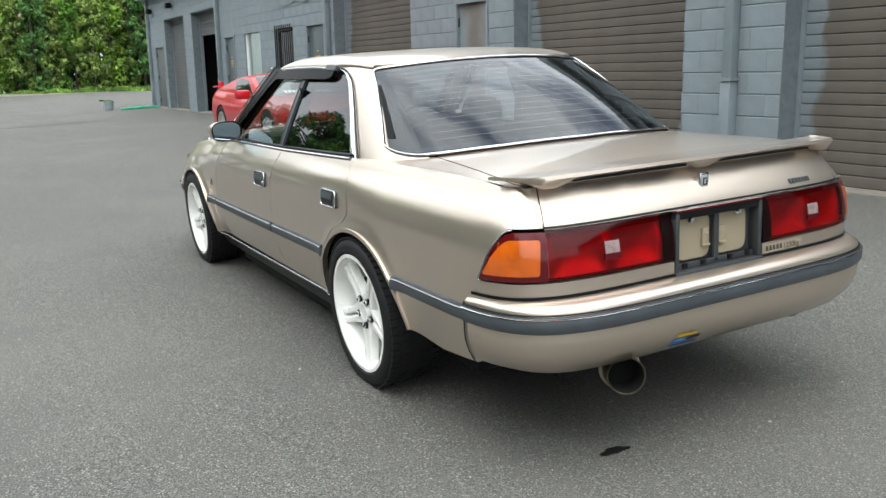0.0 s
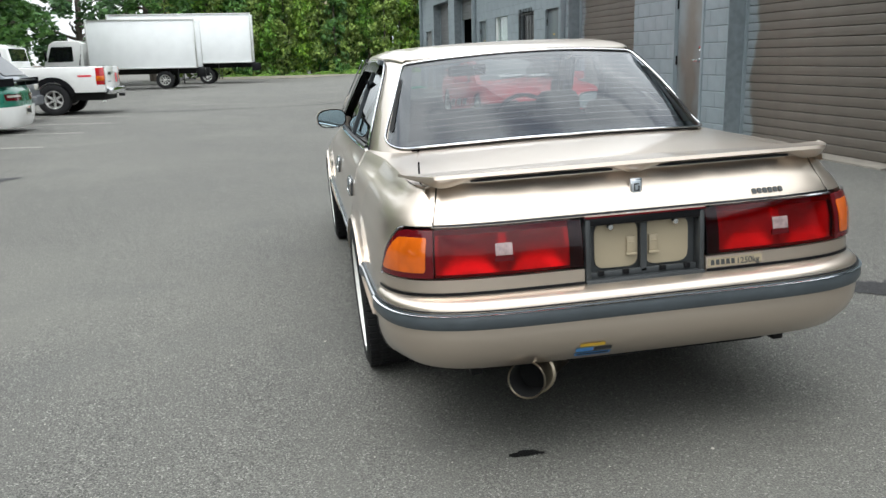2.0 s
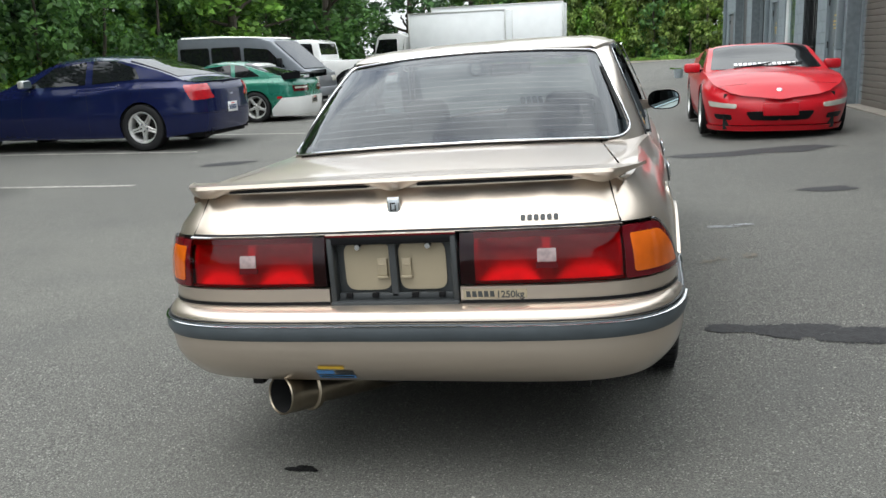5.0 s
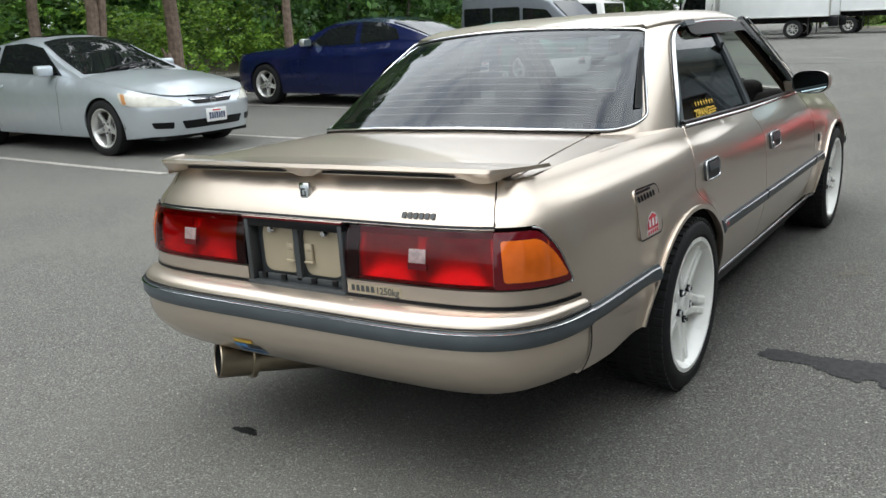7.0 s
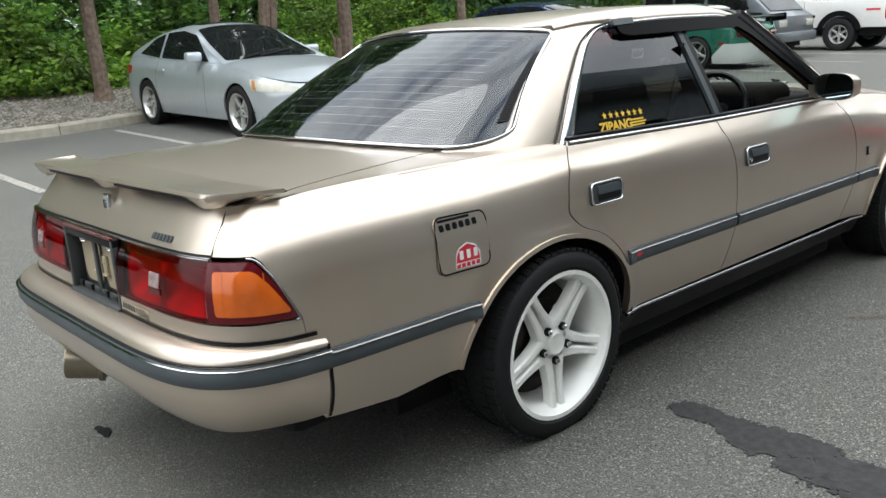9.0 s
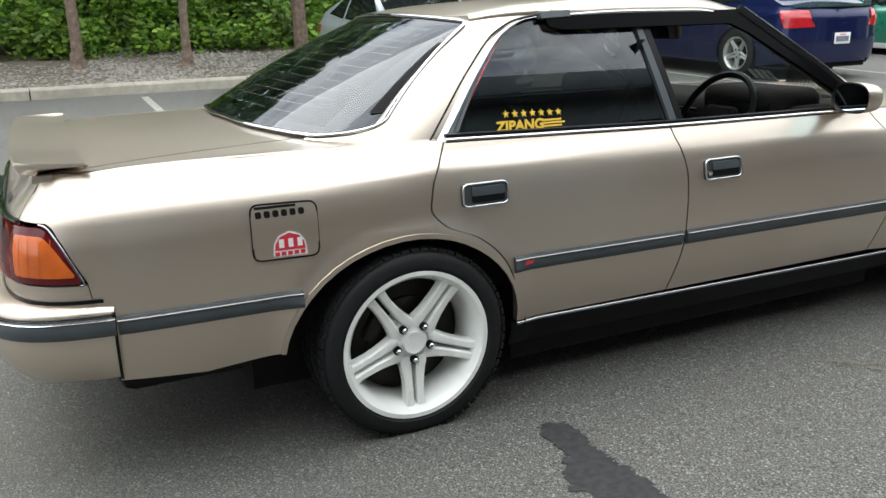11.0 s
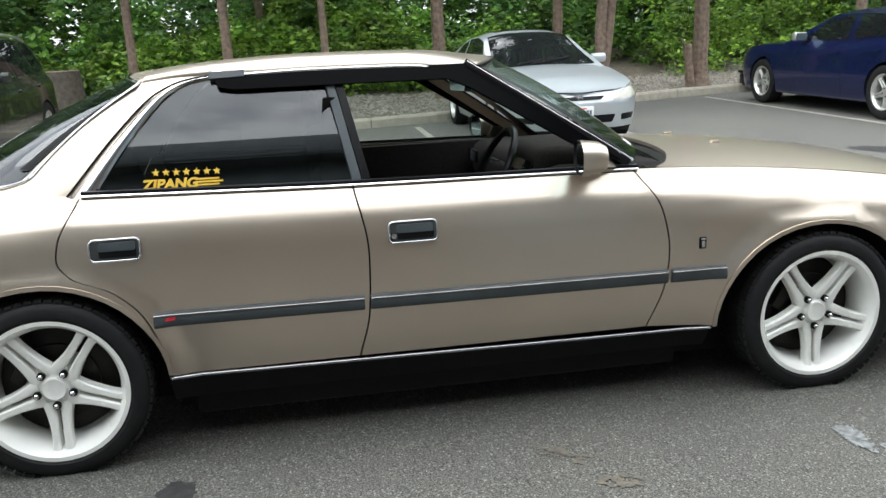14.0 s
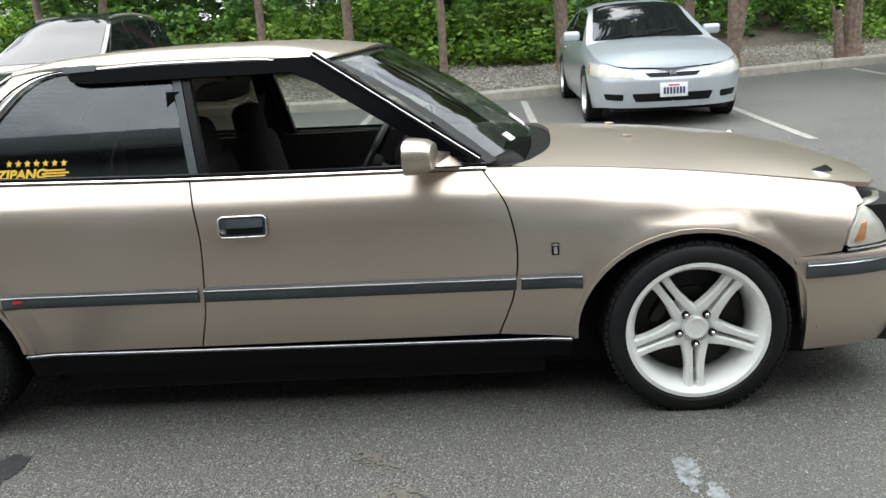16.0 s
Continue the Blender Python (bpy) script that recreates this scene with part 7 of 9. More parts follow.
# ---- parked vehicles ----
class Vehicle:
    """A parked car: a skin with wheel arches, a glasshouse, lamps, wheels. x to its right, y ahead, rear axle at 0, ground at 0."""

    def __init__(self, label, category, m, paint, w, rear, front, base, shoulder, roofline, wheel_r, low=None, n_rear=4.0, n_front=3.2, sill=0.20, lean=0.42, wheel_w=0.2, rim_mat=M_ALLOY, spokes=5, top=0.07, arch=1.12, style="plain", name="car", rim_k=0.66, lower=None, sill_ends=0.06):
        self.root = thing(name, m, label, category, "parked cars")
        self.s = Shape(w, rear, front, rear + 0.62, front - 0.80, n_rear, n_front, shoulder, low or [(0.1, 0.10), (0.22, 0.05), (0.40, 0.012), (0.55, 0.0), (0.72, 0.012), (1.2, 0.03)], top=top, band=0.15, mid=(rear + front) / 2)
        self.paint, self.base, self.w, self.lean, self.rear, self.front = paint, base, w, lean, rear, front
        self.roofline = curve(roofline)
        self.y0, self.y1 = roofline[0][0], roofline[-1][0]
        s = self.s
        R = wheel_r * arch
        zc = wheel_r
        pts = [(0.0, sill + sill_ends)] + [(s.s_at(rear + 0.2), sill + sill_ends), (s.s_at(-R), sill)]

        def cut(c):
            a0 = math.asin((sill - zc) / R)
            return [(s.s_at(c - R * math.cos(a0 + (math.pi - 2 * a0) * i / 16)), zc + R * math.sin(a0 + (math.pi - 2 * a0) * i / 16)) for i in range(17)]
        pts += cut(0.0) + cut(base) + [(s.s_at(front - 0.25), sill + sill_ends * 0.5), (s.length, sill + sill_ends * 0.5)]
        n = 40
        for i in range(n + 1):
            q = s.length * (1 - i / n)
            pts.append((q, s.shoulder(s.at(q, 0.5).y)))
        self.both("body_side", panel(pts, s.at, 0.09, 0.02), paint)
        self.tops()
        self.cabin()
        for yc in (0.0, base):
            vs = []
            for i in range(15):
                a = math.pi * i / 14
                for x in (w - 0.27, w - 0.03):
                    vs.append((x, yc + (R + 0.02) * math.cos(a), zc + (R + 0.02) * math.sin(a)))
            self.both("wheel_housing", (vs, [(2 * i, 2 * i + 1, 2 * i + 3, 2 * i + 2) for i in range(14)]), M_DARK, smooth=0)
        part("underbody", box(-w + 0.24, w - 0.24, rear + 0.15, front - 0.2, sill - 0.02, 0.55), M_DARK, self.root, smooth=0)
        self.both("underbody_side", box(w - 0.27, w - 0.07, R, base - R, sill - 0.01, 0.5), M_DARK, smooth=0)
        for side in (1, -1):
            for yc in (0.0, base):
                wheel(self.root, "wheel", Matrix.Translation((side * (w - wheel_w / 2 - 0.012), yc, wheel_r)) @ pose(0, 0, 0, 0, 0, 0 if side > 0 else 180), wheel_r, wheel_w, wheel_r * rim_k, rim_mat, spokes, style, 0.02)

    def both(self, name, piece, mat, label="", parent=None, smooth=35):
        return (part(name, facing(piece, (1, 0, 0)), mat, parent or self.root, label, smooth), part(name, facing(mirrored(piece), (-1, 0, 0)), mat, parent or self.root, label, smooth))

    def edge(self, y):
        return self.s.at(self.s.s_at(min(max(y, self.rear + 0.1), self.front - 0.14)), self.s.shoulder(y)).x

    def deck_z(self, x, y):
        k = min(1, abs(x) / max(0.2, self.edge(y)))
        return self.s.shoulder(y) + self.crown(y) * (1 - k ** 2.2)

    def crown(self, y):
        return 0.055 * min(1, max(0.15, (self.front - y) / 0.5)) * min(1, max(0.15, (y - self.rear) / 0.4))

    def tops(self):
        for nm, a, b in (("bonnet", self.y1 - 0.25, self.front - 0.012), ("boot_lid", self.rear + 0.012, self.y0 + 0.25)):
            if b - a < 0.1:
                continue
            n = 20
            out = [(self.end_x(a + (b - a) * i / n) + 0.001, a + (b - a) * i / n) for i in range(n + 1)]
            out += [(-x, y) for x, y in out[::-1]]
            part(nm, facing(panel(out, lambda x, y, o: Vector((x, y, self.deck_z(x, y) + o)), 0.10), (0, 0, 1)), self.paint, self.root)

    def end_x(self, y):
        """Half the width of the body's top at y, also where the ends close."""
        s = self.s
        best = 0.02
        for q in np.linspace(0, s.length, 120):
            p = s.at(q, s.shoulder(float(np.interp(q, s.ss, s.py))))
            if abs(p.y - y) < 0.04:
                best = max(best, p.x)
        return best

    def belt(self, y):
        return self.edge(y) - 0.01

    def roof_half(self, y):
        h = max(0.0, self.roofline(y) - self.s.shoulder(y))
        return self.belt(y) - self.lean * h * 0.94

    def gh(self, x, y, off=0.0):
        """The top of the glasshouse by x and y."""
        k = min(1.0, abs(x) / max(0.1, self.roof_half(y)))
        h = max(0.0, self.roofline(y) - self.s.shoulder(y))
        return Vector((x, y, self.roofline(y) - 0.14 * h * k ** 3 + off))

    def gside(self, y, z, off=0.0):
        d = z - self.s.shoulder(y)
        return Vector((self.belt(y) - self.lean * max(d, 0) * 0.94 - 0.10 * max(0, d) ** 2 + off, y, z + off * 0.4))

    def cabin(self):
        n, vs, m = 40, [], 15
        for i in range(n + 1):
            y = self.y0 + (self.y1 - self.y0) * i / n
            z0 = self.s.shoulder(y) - 0.02
            h = max(0.0, self.roofline(y) - self.s.shoulder(y))
            row = [tuple(self.gside(y, z0 + (0.02 + 0.84 * h) * k / 5)) for k in range(6)]
            xr = row[-1][0]
            for k in range(1, 10):
                u = k / 9
                x = xr * (1 - u)
                g = self.gh(min(x, self.roof_half(y)), y)
                z = row[5][2] + (g.z - row[5][2]) * min(1, math.sin(math.pi / 2 * min(1, u * 3.2))) if u < 0.3125 else g.z
                row.append((x, y, z))
            vs += row
        piece = (vs, [(m * i + k, m * i + k + 1, m * (i + 1) + k + 1, m * (i + 1) + k) for i in range(n) for k in range(m - 1)])
        self.both("cabin", piece, self.paint, smooth=50)

    def side_window(self, outline, mat=M_SOLIDGLASS, name="side_window", r=0.03):
        return self.both(name, panel(rounded(outline, r), self.gside, 0.08, 0.006, lift=0.004), mat)

    def end_window(self, name, ylow, yhigh, k_low, k_high, mat=M_SOLIDGLASS):
        out = [(-self.roof_half(ylow) * k_low, ylow), (self.roof_half(ylow) * k_low, ylow), (self.roof_half(yhigh) * k_high, yhigh), (-self.roof_half(yhigh) * k_high, yhigh)]
        return part(name, facing(panel(rounded(out, 0.05), self.gh, 0.10, 0.006, lift=0.006), (0, 0, 1)), mat, self.root)

    def wrap(self, name, outline, mat, label="", r=0.02, lift=0.006, twin=True, front=False, parent=None, thick=0.02):
        pc = panel(rounded(outline, r), self.s.at, 0.05, thick, lift=lift)
        out = (0.4, 1 if front else -1, 0)
        a = part(name, facing(pc, out), mat, parent or self.root, label)
        if twin:
            part(name, facing(mirrored(pc), (-0.4, out[1], 0)), mat, parent or self.root, label)
        return a

    def seams(self, *lines):
        for l in lines:
            self.both("door_seam", seam_on(self.s.side, line(*l, n=8), 0.006, 0.0015), M_BLACK, smooth=0)

    def handles(self, *at, mat=None):
        for y, z in at:
            self.both("door_handle", panel(rounded([(y - 0.09, z - 0.018), (y + 0.09, z - 0.018), (y + 0.09, z + 0.018), (y - 0.09, z + 0.018)], 0.015), self.s.side, 0.05, 0.02, lift=0.025), mat or self.paint)

    def mirrors(self, y, z, mat=None, size=1.0):
        for side in (1, -1):
            x = self.gside(y, z).x
            b = moved(box(-0.11 * size, 0.11 * size, -0.06, 0.06, -0.065 * size, 0.065 * size, 0.035), Matrix.Translation((side * (x + 0.14), y, z + 0.04)))
            mi = part("door_mirror", b, mat or self.paint, self.root)
            part("mirror_foot", box(min(side * (x - 0.02), side * (x + 0.08)), max(side * (x - 0.02), side * (x + 0.08)), y - 0.03, y + 0.04, z - 0.02, z + 0.02), M_BLACK, mi, smooth=0)
            part("mirror_glass", moved(box(-0.09 * size, 0.09 * size, -0.063, -0.061, -0.05 * size, 0.05 * size), Matrix.Translation((side * (x + 0.14), y, z + 0.04))), M_MIRROR, mi, smooth=0)

    def plate(self, y, z, front, mat=M_WHITEVINYL, bars=M_PLATEINK):
        d = 1 if front else -1
        p = part("number_plate", box(-0.155, 0.155, y - 0.006, y + 0.006, z - 0.078, z + 0.078, 0.004), mat, self.root, "white number plate with blue bars")
        for i in range(7):
            part("plate_bar", box(-0.125 + 0.036 * i, -0.10 + 0.036 * i, min(y + d * 0.006, y + d * 0.009), max(y + d * 0.006, y + d * 0.009), z - 0.045, z + 0.03), bars, p, smooth=0)
        part("plate_bar", box(-0.06, 0.06, min(y + d * 0.006, y + d * 0.009), max(y + d * 0.006, y + d * 0.009), z + 0.045, z + 0.06), M_REDVINYL, p, smooth=0)


def parked(x, y, heading):
    """A pose on the yard, its nose turned by heading from +y (degrees, anticlockwise)."""
    return pose(x, y, ground_z(x, y) + 0.003, 0, 0, heading)


# silver coupe, nose towards the yard
ac = Vehicle("silver two-door coupe parked nose out by the kerb", "car", parked(-9.92, 4.21, -90), M_SILVER, 0.905, -0.98, 3.62, 2.67,
             [(-0.98, 0.93), (-0.6, 0.965), (0.3, 0.93), (1.4, 0.90), (2.2, 0.90), (2.8, 0.83), (3.3, 0.74), (3.62, 0.66)],
             [(-0.75, 0.985), (-0.25, 1.20), (0.3, 1.38), (0.75, 1.42), (1.15, 1.38), (1.6, 1.17), (2.25, 0.90)], 0.325, spokes=5, name="parked_coupe", n_front=2.9, rim_k=0.71)
ac.side_window([(0.40, 0.965), (1.85, 0.925), (1.30, 1.265), (0.90, 1.325), (0.42, 1.305)])
ac.side_window([(-0.35, 1.02), (0.32, 0.965), (0.34, 1.29), (0.05, 1.225)], name="rear_quarter_window")
ac.end_window("windscreen", 2.15, 1.17, 0.90, 0.92)
ac.end_window("rear_window", -0.62, 0.15, 0.9, 0.9)
part("sunroof", facing(panel(rounded([(-0.40, 0.30), (0.40, 0.30), (0.40, 0.95), (-0.40, 0.95)], 0.06), ac.gh, 0.1, 0.004, lift=0.005), (0, 0, 1)), M_SOLIDGLASS, ac.root)
ac.seams(((0.36, 0.93), (0.34, 0.60), (0.42, 0.26)), ((1.78, 0.89), (1.84, 0.6), (1.78, 0.26)))
ac.handles((0.55, 0.80))
ac.mirrors(1.66, 0.955)
L = ac.s.length
ac.wrap("headlamp", [(ac.s.s_at(2.97), 0.742), (ac.s.s_at(3.16), 0.722), (ac.s.s_front(0.68), 0.690), (ac.s.s_front(0.54), 0.640), (ac.s.s_front(0.43), 0.580), (ac.s.s_front(0.45), 0.570), (ac.s.s_at(3.25), 0.582), (ac.s.s_at(3.05), 0.604)], M_CLEARL, "large clouded headlamp", 0.015, front=True)
ac.wrap("indicator", [(ac.s.s_at(3.02), 0.728), (ac.s.s_at(3.08), 0.722), (ac.s.s_at(3.14), 0.612), (ac.s.s_at(3.08), 0.614)], M_PALEAMBER, "pale amber corner lens", 0.015, lift=0.009, front=True)
ac.wrap("grille", [(ac.s.s_front(0.34), 0.635), (L, 0.635), (L, 0.575), (ac.s.s_front(0.26), 0.578)], M_BLACK, "black grille slot", 0.01, front=True)
ac.wrap("grille_chrome", [(ac.s.s_front(0.33), 0.632), (L, 0.630), (L, 0.622), (ac.s.s_front(0.32), 0.624)], M_CHROME, "", 0.004, lift=0.014, front=True)
part("maker_emblem", moved(join(box(-0.035, -0.02, -0.01, 0.02, -0.035, 0.035, 0.004), box(0.02, 0.035, -0.01, 0.02, -0.035, 0.035, 0.004), box(-0.025, 0.025, -0.01, 0.015, -0.008, 0.006, 0.003)), Matrix.Translation((0, 3.585, 0.61))), M_CHROME, ac.root, "chrome emblem shape")
ac.wrap("lower_intake", [(ac.s.s_front(0.46), 0.395), (L, 0.395), (L, 0.30), (ac.s.s_front(0.42), 0.30)], M_BLACK, "black lower intake", 0.02, front=True)
ac.wrap("fog_recess", [(ac.s.s_front(0.76), 0.395), (ac.s.s_front(0.55), 0.390), (ac.s.s_front(0.56), 0.315), (ac.s.s_front(0.74), 0.325)], M_BLACK, "black fog lamp recess", 0.02, front=True)
ac.plate(3.64, 0.43, True)
ac.wrap("tail_lamp", [(ac.s.s_rear(0.45), 0.72), (ac.s.s_at(-0.55), 0.74), (ac.s.s_at(-0.50), 0.86), (ac.s.s_rear(0.45), 0.85)], M_RED, "red tail lamp", 0.04)
for sx in (-1, 1):
    part("wiper", sweep([tuple(ac.gh(sx * 0.1 + 0.28, 2.12, 0.02)), tuple(ac.gh(sx * 0.1, 2.05, 0.025)), tuple(ac.gh(sx * 0.1 - 0.3, 1.97, 0.025))], ring(0.012, 6)), M_BLACK, ac.root)
part("air_freshener", box(-0.03, 0.03, 1.40, 1.41, 1.20, 1.28), M_WHITEVINYL, ac.root, smooth=0)

# navy saloon, tail towards the yard
ch = Vehicle("dark navy blue four-door saloon parked nose to the kerb", "car", parked(-6.80, 9.53, 90), M_BLUECAR, 0.945, -1.08, 4.00, 3.05,
             [(-1.08, 1.02), (-0.5, 1.045), (0.1, 1.05), (1.0, 0.985), (2.2, 0.97), (2.9, 0.955), (3.5, 0.91), (3.85, 0.86), (4.0, 0.80)],
             [(-0.72, 1.06), (-0.2, 1.27), (0.45, 1.445), (1.0, 1.475), (1.5, 1.44), (2.0, 1.23), (2.55, 0.97)], 0.355, spokes=5, name="parked_saloon", style="twin", n_front=4.2, n_rear=4.6, wheel_w=0.235, rim_k=0.68)
ch.side_window([(0.98, 1.035), (2.05, 1.01), (1.58, 1.31), (1.00, 1.385)], name="front_window")
ch.side_window([(0.02, 1.10), (0.86, 1.04), (0.88, 1.395), (0.45, 1.375), (0.12, 1.26)], name="rear_window_side")
ch.end_window("windscreen", 2.45, 1.58, 0.9, 0.92)
ch.end_window("rear_window", -0.58, 0.28, 0.88, 0.9)
ch.seams(((0.93, 0.98), (0.92, 0.6), (0.93, 0.28)), ((2.06, 0.97), (2.12, 0.6), (2.08, 0.28)), ((-0.02, 1.03), (-0.02, 0.86), (0.22, 0.66), (0.38, 0.40)))
ch.handles((1.12, 0.86), (0.22, 0.89))
ch.mirrors(1.98, 1.04, M_ALLOY)
ch.wrap("tail_lamp", [(ch.s.s_rear(0.52), 0.77), (ch.s.s_at(-0.86), 0.75), (ch.s.s_at(-0.74), 0.985), (ch.s.s_rear(0.62), 0.995), (ch.s.s_rear(0.60), 0.86)], M_RED, "red tail lamp", 0.03, lift=0.012)
ch.wrap("boot_seam", [(ch.s.s_rear(0.585), 0.70), (ch.s.s_rear(0.592), 0.70), (ch.s.s_rear(0.592), 0.98), (ch.s.s_rear(0.585), 0.98)], M_BLACK, "", 0.0, lift=0.002)
ch.plate(-1.095, 0.60, False)
ch.wrap("bumper_line", [(0.0, 0.545), (ch.s.s_at(-0.55), 0.55), (ch.s.s_at(-0.55), 0.556), (0.0, 0.551)], M_BLACK, "", 0.0, lift=0.002)
ch.wrap("boot_mark", [(0.0, 0.80), (0.10, 0.80), (0.10, 0.812), (0.0, 0.812)], M_CHROME, "", 0.0, lift=0.004, twin=False)
for x in (-0.6, 0.6):
    part("exhaust_tip", moved(lathe([(0, 0.035), (-0.002, 0.04), (0.2, 0.04)], 18, "y"), Matrix.Translation((x, -1.03, 0.27))), M_BLACK, ch.root)
ch.both("fuel_flap", seam_on(ch.s.side, [(-0.42, 0.80), (-0.26, 0.80), (-0.26, 0.95), (-0.42, 0.95), (-0.42, 0.80)], 0.006), M_BLACK, smooth=0)

# green coupe with a white rear bumper and tall black wing
gr = Vehicle("green two-door coupe with white rear bumper and black wing", "car", parked(-7.14, 14.32, 90), M_GREENCAR, 0.85, -0.98, 3.52, 2.475,
             [(-0.98, 0.88), (-0.4, 0.91), (0.5, 0.895), (1.6, 0.86), (2.4, 0.80), (3.0, 0.74), (3.52, 0.62)],
             [(-0.60, 0.93), (-0.1, 1.10), (0.40, 1.26), (0.80, 1.29), (1.15, 1.26), (1.55, 1.08), (2.05, 0.85)], 0.315, spokes=5, name="parked_sports_coupe", sill=0.16, rim_mat=M_ALLOY, rim_k=0.74)
gr.side_window([(0.55, 0.93), (1.55, 0.90), (1.15, 1.16), (0.60, 1.215)])
gr.side_window([(-0.10, 0.955), (0.46, 0.93), (0.50, 1.21), (0.30, 1.185)], name="rear_quarter_window")
gr.end_window("windscreen", 1.95, 1.15, 0.9, 0.92)
gr.end_window("rear_window", -0.52, 0.32, 0.9, 0.9)
gr.wrap("rear_bumper", [(0.0, 0.12), (gr.s.s_at(-0.36), 0.12), (gr.s.s_at(-0.36), 0.26), (gr.s.s_at(-0.62), 0.50), (0.0, 0.52)], M_WHITECAR, "deep white rear bumper", 0.02, lift=0.035, thick=0.05)
gr.wrap("tail_lamp", [(gr.s.s_rear(0.25), 0.62), (gr.s.s_rear(0.74), 0.62), (gr.s.s_rear(0.76), 0.74), (gr.s.s_rear(0.25), 0.74)], M_DKRED, "dark red tail lamp", 0.02)
gr.wrap("lamp_stripe", [(gr.s.s_rear(0.3), 0.68), (gr.s.s_rear(0.72), 0.68), (gr.s.s_rear(0.72), 0.72), (gr.s.s_rear(0.3), 0.72)], M_CLEARL, "", 0.01, lift=0.012)
gr.both("side_marker", panel([(-0.62, 0.48), (-0.50, 0.48), (-0.50, 0.53), (-0.62, 0.53)], gr.s.side, 0.05, 0.01, lift=0.008), M_RED)
gr.both("side_skirt", panel([(0.36, 0.13), (2.10, 0.13), (2.10, 0.23), (0.36, 0.23)], gr.s.side, 0.08, 0.03, lift=0.02), M_WHITECAR)
gw = part("rear_wing", box(-0.80, 0.80, -1.00, -0.72, 0.965, 0.995, 0.012), M_BLACK, gr.root, "tall black rear wing")
for x in (-0.80, 0.775):
    part("wing_end", facing(([(x + dx, y, z) for dx in (0, 0.025) for y, z in ((-1.04, 0.90), (-0.66, 0.86), (-0.60, 0.96), (-0.70, 1.01), (-1.03, 1.035))], [(0, 1, 2, 3, 4), (9, 8, 7, 6, 5)] + [(k, 5 + k, 5 + (k + 1) % 5, (k + 1) % 5) for k in range(5)]), (1, 0, 0)), M_BLACK, gw, smooth=0)
for x in (-0.45, 0.45):
    part("wing_post", box(x - 0.02, x + 0.02, -0.88, -0.78, 0.86, 0.97, 0.008), M_BLACK, gw)
part("roof_flap", facing(panel(rounded([(-0.45, 0.02), (0.45, 0.02), (0.48, 0.16), (-0.48, 0.16)], 0.03), gr.gh, 0.1, 0.02, lift=0.03), (0, 0, 1)), M_WHITECAR, gr.root)
gr.plate(-1.01, 0.42, False, M_CLEARL, M_BLACK)
gr.seams(((0.52, 0.89), (0.50, 0.6), (0.56, 0.24)), ((1.60, 0.86), (1.66, 0.6), (1.60, 0.24)))
gr.mirrors(1.42, 0.91)

# red sports car by the workshop, nose towards the champagne car
rx = Vehicle("red low sports car parked beside the workshop wall", "car", parked(2.38, 10.85, 180), M_REDCAR, 0.875, -0.95, 3.34, 2.425,
             [(-0.95, 0.84), (-0.4, 0.86), (0.4, 0.84), (1.4, 0.80), (2.0, 0.77), (2.6, 0.735), (3.0, 0.64), (3.22, 0.54), (3.34, 0.47)],
             [(-0.55, 0.88), (0.0, 0.99), (0.5, 1.10), (0.85, 1.135), (1.10, 1.115), (1.5, 0.965), (2.0, 0.78)], 0.315, spokes=5, name="parked_red_sports_car", sill=0.14, n_front=2.6, n_rear=3.4, rim_k=0.7, wheel_w=0.225, arch=1.08)
rx.side_window([(0.50, 0.88), (1.50, 0.825), (1.08, 1.03), (0.70, 1.06), (0.50, 1.02)], r=0.05)
rx.end_window("windscreen", 1.93, 1.13, 0.92, 0.92, M_SOLIDGLASS)
rx.end_window("rear_window", -0.45, 0.45, 0.9, 0.9)
for i in range(13):
    part("windscreen_lettering", facing(panel([(-0.40 + 0.062 * i, 1.76), (-0.355 + 0.062 * i, 1.76), (-0.355 + 0.062 * i, 1.84), (-0.40 + 0.062 * i, 1.84)], rx.gh, 0.1, lift=0.012), (0, 0, 1)), M_WHITEVINYL, rx.root, "white sticker bar", 0)
rx.wrap("front_lip", [(rx.s.length, 0.10), (rx.s.s_at(2.75), 0.10), (rx.s.s_at(2.75), 0.155), (rx.s.length, 0.165)], M_REDCAR, "red front lip", 0.01, lift=0.03, front=True)
rx.wrap("nose_intake", [(rx.s.s_front(0.40), 0.34), (rx.s.length, 0.34), (rx.s.length, 0.225), (rx.s.s_front(0.34), 0.235)], M_BLACK, "black nose intake", 0.04, front=True)
rx.wrap("side_intake", [(rx.s.s_front(0.76), 0.31), (rx.s.s_front(0.56), 0.30), (rx.s.s_front(0.56), 0.235), (rx.s.s_front(0.74), 0.245)], M_BLACK, "black side intake", 0.03, front=True)
rx.wrap("nose_lamp", [(rx.s.s_front(0.80), 0.465), (rx.s.s_front(0.50), 0.43), (rx.s.s_front(0.50), 0.375), (rx.s.s_front(0.79), 0.40)], M_CLEARL, "clear nose lamp", 0.03, lift=0.012, front=True)
part("plate_holder", moved(box(-0.20, 0.20, -0.012, 0.02, -0.075, 0.075, 0.008), Matrix.Translation((0, 3.36, 0.365))), M_REDCAR, rx.root, "red empty plate holder")
part("nose_emblem", moved(lathe([(0, 0.035), (0.006, 0.03), (0.008, 0)], 18, "z"), Matrix.Translation((0, 3.17, rx.deck_z(0, 3.17))) @ pose(0, 0, 0, -35, 0, 0)), M_CHROME, rx.root)
